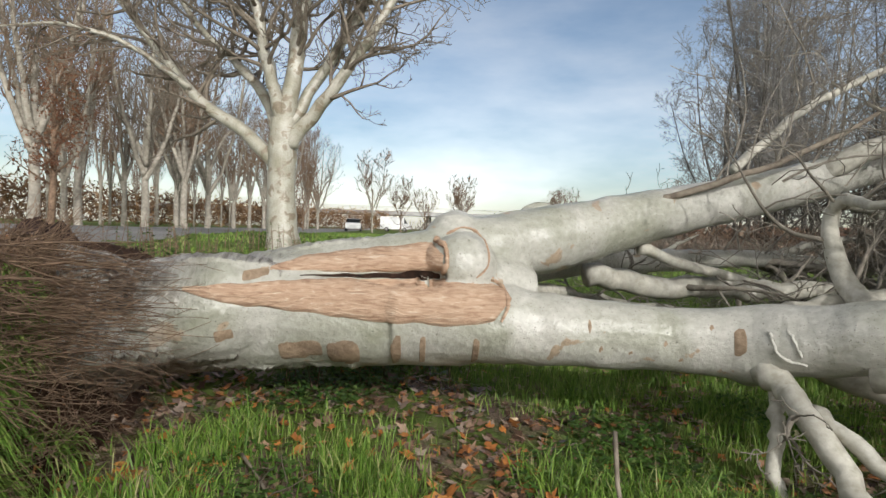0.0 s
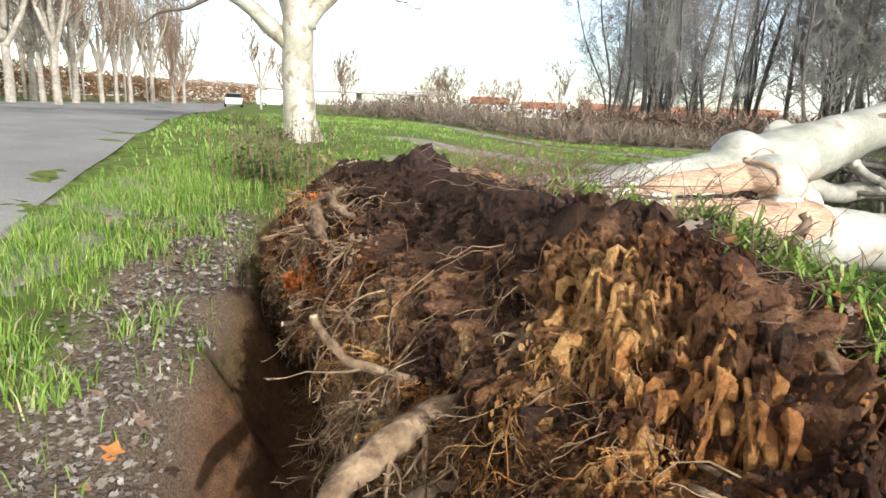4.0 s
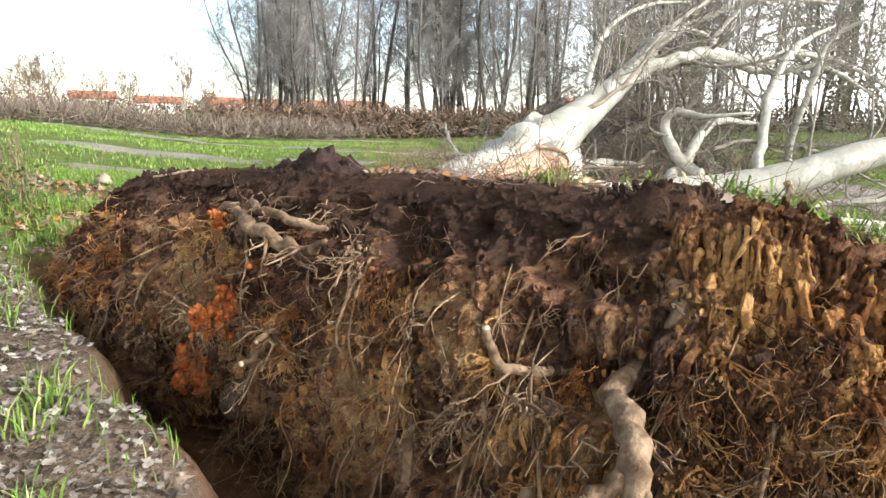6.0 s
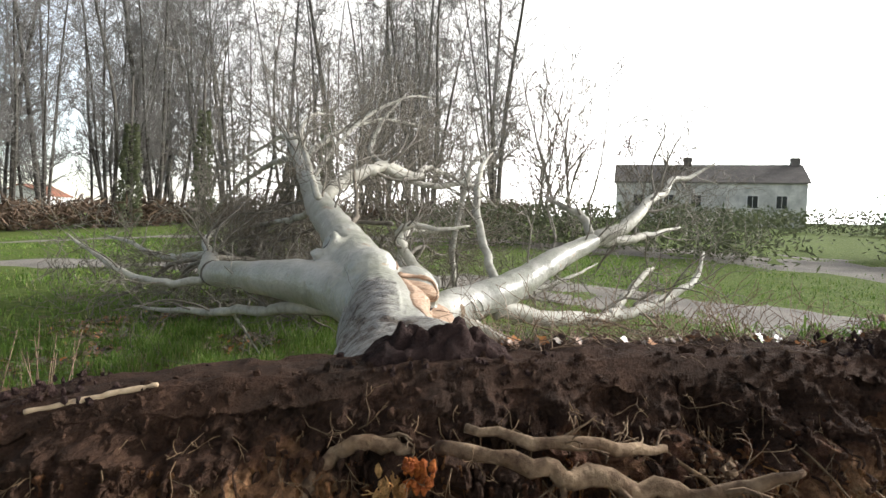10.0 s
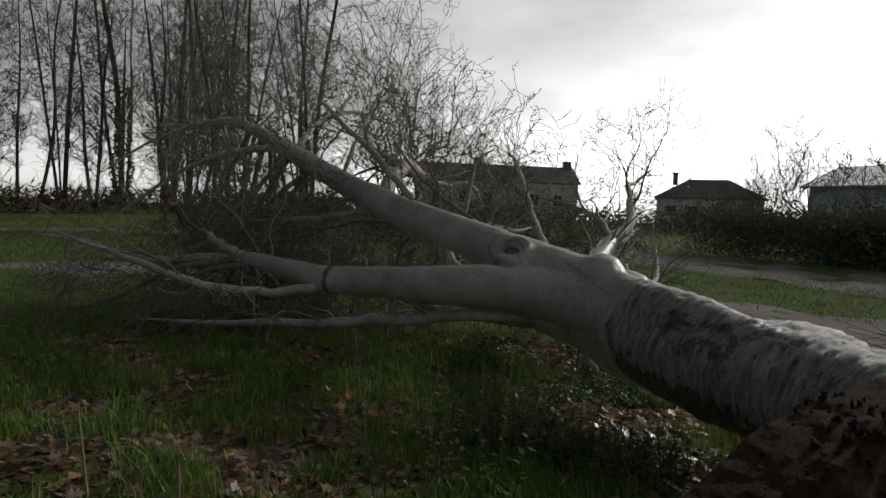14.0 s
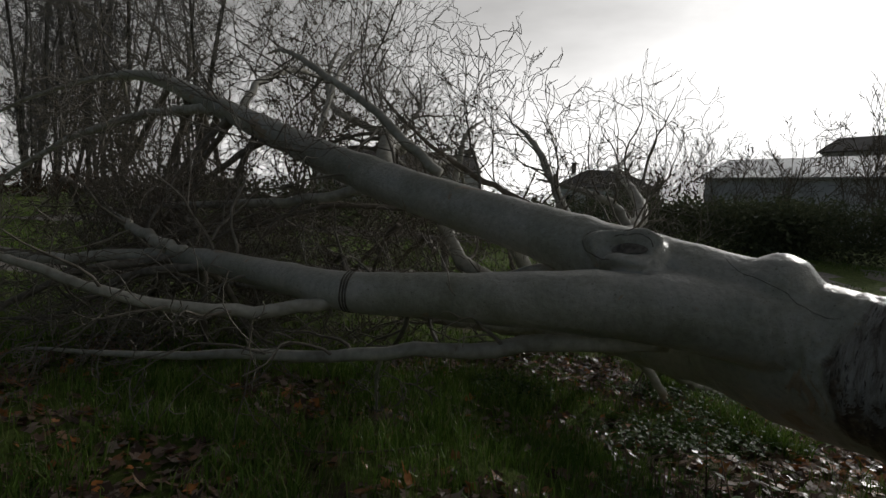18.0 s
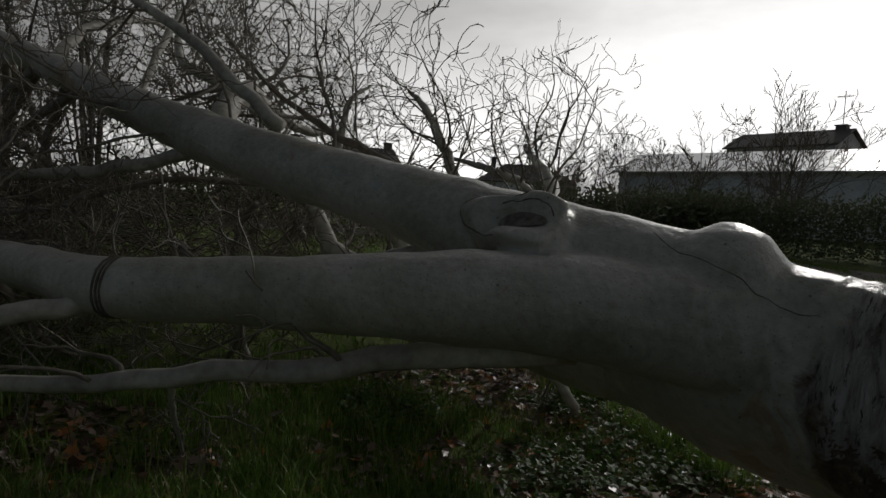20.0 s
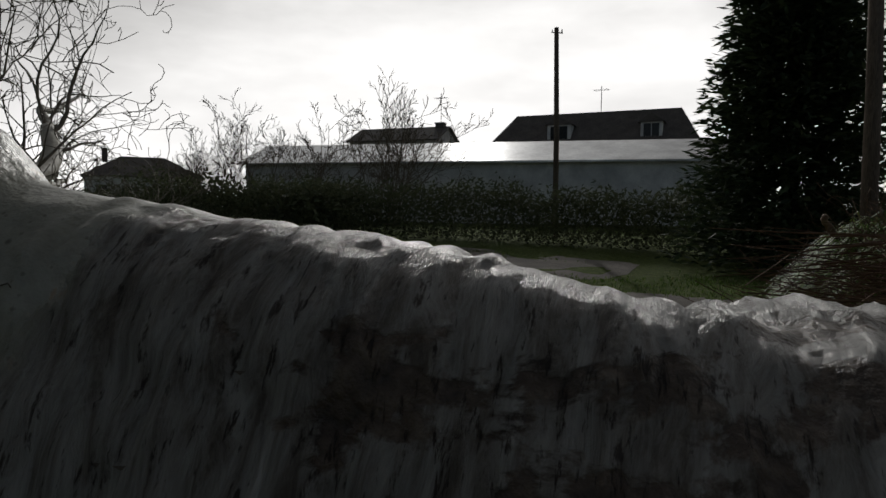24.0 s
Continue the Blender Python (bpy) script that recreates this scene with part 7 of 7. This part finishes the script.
stone((0.02, 6.75, hz(0.02, 6.75) + 0.07), 0.13, 3, "pale round stone in the grass")
stone((4.21, 2.45, hz(4.21, 2.45) + 0.02), 0.05, 4, "pale chip of wood on the ground", CUT_WOOD, "wood_chip", 0.3)
wr = thing("crumpled_wrapper", "crumpled yellow and white paper wrapper on the leaves", "litter", (3.52, -0.31, hz(3.52, -0.31)))
for mt, dx, dy, sz, sd in ((PAPER_Y, 0.0, 0.0, 0.055, 1), (PAPER_W, 0.075, -0.01, 0.06, 2), (PAPER_W, -0.06, 0.02, 0.045, 3)):
    sh, n = Shape(), 14
    for i in range(n):
        for j in range(n):
            a, b = i / (n - 1) * 2 - 1, j / (n - 1) * 2 - 1
            q = Vector((a * 1.7 + sd * 7, b * 1.7, sd))
            crush = 1 - 0.35 * abs(noise.noise(q * 1.3))
            z = 0.055 + 0.06 * abs(noise.noise(q * 1.1)) - 0.05 * (a * a + b * b) * 0.5 + 0.03 * abs(noise.noise(q * 3.1))
            sh.v.append((3.52 + dx + a * sz * crush, -0.31 + dy + b * sz * crush, hz(3.52, -0.31) + 0.03 + z))
    sh.f = [(i * n + j, i * n + j + 1, (i + 1) * n + j + 1, (i + 1) * n + j) for i in range(n - 1) for j in range(n - 1)]
    part("paper", sh, mt, wr, smooth=False)
lg = thing("log_stub", "short sawn branch stub with a pale end", "branch stub", (2.35, 4.3, hz(2.35, 4.3)))
sh = Shape()
zz = hz(2.35, 4.3) + 0.04
sh.tube([(2.3, 4.5, zz), (2.4, 4.25, zz + 0.02)], [0.035, 0.04], 10, 0.1)
part("bark", sh, TWIG_BROWN, lg)
sh = Shape()
sh.tube([(2.4, 4.25, zz + 0.02), (2.402, 4.243, zz + 0.0205)], [0.034, 0.032], 10)
part("cut_face", sh, CUT_WOOD, lg)


def stick(pts, r, label):
    sh = Shape()
    p, rr = along([(x, y, hz(x, y) + z) for x, y, z in pts], [r, r * 0.8, r * 0.4], 12)
    sh.tube(p, rr, 6, 0.2)
    rg = random.Random(len(label) + int(pts[0][0] * 10))
    sprout(sh, p, rr, rg, 4, 0.4, 0.6, (2,), 0.3, 0.05, 0.3)
    tagged(part("fallen_stick", sh, TWIG_GREY), label, "stick", "sticks on the ground")


stick([(3.4, 4.0, 0.02), (3.0, 4.7, 0.03), (2.4, 5.3, 0.02)], 0.012, "thin bare stick lying on the leaves")
stick([(5.0, 1.0, 0.55), (5.1, 0.7, 0.2), (5.5, 0.5, 0.03), (6.2, 0.3, 0.03)], 0.012, "thin bare stick leaning on the ground")
stick([(3.0, 0.9, 0.1), (3.3, 0.7, 0.03), (3.6, 0.3, 0.02)], 0.01, "thin brown stick beside the trunk")
stick([(4.6, 4.2, 0.02), (4.3, 4.8, 0.04), (4.5, 5.5, 0.02)], 0.01, "thin bare stick in the grass")


# ---- grass blades and fallen leaves ----
def cover(name, count, area, keep, make, material, label, category, seed, smooth=False):
    """Scatters small pieces over area where keep(x, y) says so; make gives the corners of n pieces."""
    rs = np.random.RandomState(seed)
    x, y = rs.uniform(area[0], area[1], count), rs.uniform(area[2], area[3], count)
    ok = rs.random_sample(count) < keep(x, y)
    x, y = x[ok], y[ok]
    z = height(x, y)
    for i in range(len(x)):
        z[i] += 0.05 * noise.noise(Vector((x[i] * 2.1, y[i] * 2.1, 0))) + 0.02 * noise.noise(Vector((x[i] * 8, y[i] * 8, 3)))
    verts, faces = make(rs, x, y, z)
    sh = Shape()
    sh.v, sh.f = verts, faces
    return tagged(part(name, sh, material, None, "", smooth), label, category, kind="stuff")


def field(x, y, s=0.55, seed=0.0):
    return np.array([noise.noise(Vector((a * s, b * s, seed))) for a, b in zip(x, y)])


def blades(tall, wide, lean=0.5):
    def make(rs, x, y, z):
        n = len(x)
        a = rs.uniform(0, 2 * np.pi, n)
        h = tall * rs.uniform(0.45, 1.25, n)
        w = wide * rs.uniform(0.7, 1.3, n)
        ln = lean * rs.uniform(0.1, 1.2, n) * h
        b = rs.uniform(0, 2 * np.pi, n)
        dx, dy = np.cos(a) * w, np.sin(a) * w
        lx, ly = np.cos(b) * ln, np.sin(b) * ln
        P = np.stack([np.stack([x - dx, y - dy, z - 0.015], -1), np.stack([x + dx, y + dy, z - 0.015], -1), np.stack([x + dx * 0.8 + lx * 0.35, y + dy * 0.8 + ly * 0.35, z + h * 0.6], -1),
                      np.stack([x + lx, y + ly, z + h], -1), np.stack([x - dx * 0.8 + lx * 0.35, y - dy * 0.8 + ly * 0.35, z + h * 0.6], -1)], 1).reshape(-1, 3)
        return [tuple(p) for p in P.tolist()], [t for k in range(n) for t in ((5 * k, 5 * k + 1, 5 * k + 2, 5 * k + 4), (5 * k + 4, 5 * k + 2, 5 * k + 3))]
    return make


LOBES = [(0.0, 0.12), (0.5, 0.35), (0.28, 0.62), (0.95, 0.75), (0.42, 0.95), (0.0, 1.3), (-0.42, 0.95), (-0.95, 0.75), (-0.28, 0.62), (-0.5, 0.35)]


def leaves(size, lift=0.02):
    def make(rs, x, y, z):
        V, F = [], []
        a, s = rs.uniform(0, 2 * np.pi, len(x)), size * rs.uniform(0.5, 1.2, len(x))
        t1, t2, cu, up = rs.normal(0, 0.35, len(x)), rs.normal(0, 0.35, len(x)), rs.uniform(-0.5, 0.7, len(x)), rs.uniform(0.006, lift + 0.012, len(x))
        for i in range(len(x)):
            k = len(V)
            c, d = math.cos(a[i]), math.sin(a[i])
            V.append((x[i], y[i], z[i] + up[i]))
            for px, py in LOBES:
                py -= 0.55
                q, r = px * c - py * d, px * d + py * c
                V.append((x[i] + q * s[i] * 0.5, y[i] + r * s[i] * 0.5, z[i] + up[i] + s[i] * 0.5 * (t1[i] * px + t2[i] * py + cu[i] * 0.5 * (px * px + py * py))))
            F += [(k, k + 1 + j, k + 1 + (j + 1) % 10) for j in range(10)]
        return V, F
    return make


def plate_u(x, y):
    return (x - PC[0]) * PU[0] + (y - PC[1]) * PU[1], (x - PC[0]) * PN[0] + (y - PC[1]) * PN[1]


def off_pit(x, y):
    u, n = plate_u(x, y)
    inside = (n > -1.52 - 0.2 * u) & (n < 0.35) & (u > -2.9) & (u < 2.95)
    return np.where(inside, 0.0, 1.0)


def off_road(x, y):
    return ((x + 2.3) * 0.917 + (y - 2.2) * 0.4 > 0.15).astype(float)


def off_path(x, y):
    """Thin where a track or a bare patch runs."""
    d = np.full(len(x), 99.0)
    for line, w in BARE:
        for (ax, ay), (bx_, by_) in zip(line[:-1], line[1:]):
            ex, ey = bx_ - ax, by_ - ay
            t = np.clip(((x - ax) * ex + (y - ay) * ey) / (ex * ex + ey * ey), 0, 1)
            d = np.minimum(d, np.hypot(x - ax - ex * t, y - ay - ey * t) / w)
    return smooth01(0.7, 1.25, d + 0.5 * field(x, y, 0.9, 2.0))


def bank(x, y):
    """The leaf-strewn rim of the pit."""
    u, n = plate_u(x, y)
    return np.exp(-((n + 1.9 + 0.2 * u) / 0.4) ** 2) * smooth01(-3.6, -2.4, u) * smooth01(3.4, 1.5, u)


def off_bank(x, y):
    """Few brown leaves past the pit, on the road's side."""
    u, n = plate_u(x, y)
    return 1 - 0.9 * smooth01(-1.2, -1.5, n + 0.2 * u) * smooth01(3.4, 2.6, u)


def grassy(x, y):
    u, n = plate_u(x, y)
    f = field(x, y, 0.75) * 1.7 + 0.30 - 0.9 * bank(x, y) + 0.5 * smooth01(-2.15, -2.6, n + 0.2 * u) * smooth01(3.6, 2.6, u) + 0.25 * smooth01(2.8, 3.6, y)
    f = f - 0.75 * np.exp(-(((x - 5.0) / 2.2) ** 2 + ((y - 0.0) / 1.2) ** 2)) - 0.30 * np.exp(-(((x - 3.6) / 2.6) ** 2 + ((y - 4.9) / 1.0) ** 2))
    return np.clip(f, 0.05, 1) * off_pit(x, y) * off_road(x, y)


cover("grass", 105000, (-2.6, 8.0, -2.0, 8.0), grassy, blades(0.13, 0.0035, 0.7), GRASS, "uneven green winter grass", "grass", 1)
cover("grass", 150000, (-9.0, 27.0, -16.0, 30.0), lambda x, y: np.clip(field(x, y, 0.3) * 1.2 + 0.6, 0.05, 1) * off_path(x, y) * off_pit(x, y) * off_road(x, y) * np.where((x > -2.4) & (x < 7.5) & (y > -1.8) & (y < 7.5), 0, 1), blades(0.085, 0.011, 0.8), GRASS, "rough green grass of the field", "grass", 2)
def tufts(x, y, seed, cut=0.0):
    return np.clip((field(x, y, 1.6, seed) + cut) * 5.0, 0, 1)


cover("grass", 26000, (-2.4, 1.2, -2.6, 5.0), lambda x, y: smooth01(-1.68, -1.90, plate_u(x, y)[1] + 0.2 * plate_u(x, y)[0]) * tufts(x, y, 4.0, 0.10) * off_road(x, y), blades(0.15, 0.005, 0.7), GRASS, "bright tufts of grass beside the road", "grass", 12)
cover("grass", 30000, (1.9, 7.0, -1.3, 1.6), lambda x, y: tufts(x, y, 6.0, -0.02) * off_pit(x, y), blades(0.20, 0.0042, 0.75), GRASS, "lush tufts of long grass among the leaves", "grass", 13)
cover("grass", 24000, (0.5, 7.0, 3.0, 6.6), lambda x, y: tufts(x, y, 8.0, 0.02) * off_pit(x, y), blades(0.17, 0.0042, 0.75), GRASS, "tufts of grass in the tree's shade", "grass", 14)
# rank grass that hung over the lip of the disc, on the trunk's side
rs = np.random.RandomState(9)
gv, gf = [], []
for k in range(30000):
    u = rs.uniform(0.7, 3.06)
    s = rs.uniform(0.74, 0.99)
    b = plate_pt(u, s)
    if noise.noise(b * 3.3 + Vector((3, 1, 0))) < -0.28 + 0.45 * float(smooth01(1.8, 0.9, u)):
        continue
    ln = rs.uniform(0.05, 0.22) * (1 + 0.8 * noise.noise(b * 5))
    d = Vector((PN[0], PN[1], 0.15)) * rs.uniform(0.3, 1.0) + Vector((rs.normal(0, 0.65), rs.normal(0, 0.65), rs.uniform(-0.5, 0.8)))
    d.normalize()
    w = Vector((-d.y, d.x, 0)).normalized() * 0.0045
    t = b + d * ln + Vector((0, 0, -0.5 * ln))
    m = b + d * ln * 0.6
    i = len(gv)
    gv += [tuple(b - w), tuple(b + w), tuple(m + w), tuple(t), tuple(m - w)]
    gf += [(i, i + 1, i + 2, i + 4), (i + 4, i + 2, i + 3)]
sh = Shape()
sh.v, sh.f = gv, gf
part("hanging_grass", sh, GRASS, tree, "long green grass hanging from the torn turf", smooth=False, kind="stuff")
cover("fallen_leaves", 36000, (-2.6, 8.0, -2.2, 8.0), lambda x, y: np.clip(1.0 - grassy(x, y) * 1.15 - 0.5 * bank(x, y), 0.10, 1) * off_bank(x, y) * off_pit(x, y) * off_road(x, y), leaves(0.125), LEAVES, "brown and orange fallen plane leaves", "leaves", 3)


LEAVES_ORANGE = mat_island("orange_leaf", [(0.0, (0.30, 0.11, 0.035)), (0.5, (0.48, 0.19, 0.05)), (1.0, (0.60, 0.30, 0.10))], 0.4, thin=0.2)
cover("fallen_leaves", 2300, (1.6, 7.0, -1.6, 2.0), lambda x, y: np.clip(field(x, y, 1.3, 9.0) * 1.6 + 0.15, 0.03, 0.6) * off_pit(x, y), leaves(0.12, 0.05), LEAVES_ORANGE, "fresh orange plane leaves lying on the grass", "leaves", 8)


def ivy(rs, x, y, z):
    V, F = [], []
    for i in range(len(x)):
        for q in range(3):
            k = len(V)
            a, s, h = rs.uniform(0, 6.3), rs.uniform(0.025, 0.05), rs.uniform(0.02, 0.12)
            px, py = x[i] + rs.normal(0, 0.05), y[i] + rs.normal(0, 0.05)
            c, d, t = math.cos(a), math.sin(a), rs.uniform(-0.4, 0.4)
            V += [(px, py, z[i] + h), (px + s * (c * 0.6 - d * 0.5), py + s * (d * 0.6 + c * 0.5), z[i] + h + t * s), (px + s * c * 1.3, py + s * d * 1.3, z[i] + h - 0.3 * s), (px + s * (c * 0.6 + d * 0.5), py + s * (d * 0.6 - c * 0.5), z[i] + h + t * s)]
            F.append((k, k + 1, k + 2, k + 3))
    return V, F


cover("ground_ivy", 9000, (2.0, 6.5, -0.6, 3.6), lambda x, y: np.clip(field(x, y, 0.9, 5.0) * 2.2, 0, 0.8) * off_pit(x, y), ivy, WEED, "low leafy green ground cover", "ground cover", 4)
cover("fallen_leaves", 42000, (-2.0, 3.2, -2.6, 5.0), lambda x, y: np.clip(1.4 * bank(x, y), 0, 1) * off_pit(x, y), leaves(0.052, 0.04), LEAVES_GREY, "small crumbled pale leaves heaped along the pit", "leaves", 6)


# ---- dead stalks, leaves and torn turf on the disc's back ----
rg = random.Random(33)
CURL[0] = 1.6
db = Shape()
for _ in range(1500):
    u = rg.uniform(0.0, 2.6)
    b = plate_pt(u, rg.uniform(0.71, 0.96))
    d = Vector((PN[0], PN[1], 0.1)) * rg.uniform(0.0, 1.0) + Vector((rg.uniform(-1, 1), rg.uniform(-1, 1), rg.uniform(-0.3, 0.6)))
    grow(db, b, d, rg.uniform(0.08, 0.30) * (1.7 if u < 1.5 else 1), rg.uniform(0.0018, 0.004), 1, rg, (0, 2), 0.35, 0.0, 0.5, 0.8, 0.0014)
part("dead_stalk_tangle", db, TWIG_BROWN, tree, "tangle of dead brown stalks on the torn turf", kind="stuff")
dl = Shape()
for _ in range(1500):
    u = rg.uniform(0.0, 2.6)
    b = plate_pt(u, rg.uniform(0.72, 0.98)) + Vector((0, 0, 0.012))
    ax = Vector((rg.uniform(-1, 1), rg.uniform(-1, 1), rg.uniform(-0.5, 0.5))).normalized()
    ay = ax.orthogonal().normalized()
    z = rg.uniform(0.014, 0.048)
    dl.add([b] + [b + (ax * px + ay * (py - 0.55)) * z for px, py in LOBES], [(0, 1 + j, 1 + (j + 1) % 10) for j in range(10)])
part("caught_leaves", dl, LEAVES, tree, "brown leaves caught in the torn turf", smooth=False, kind="stuff")
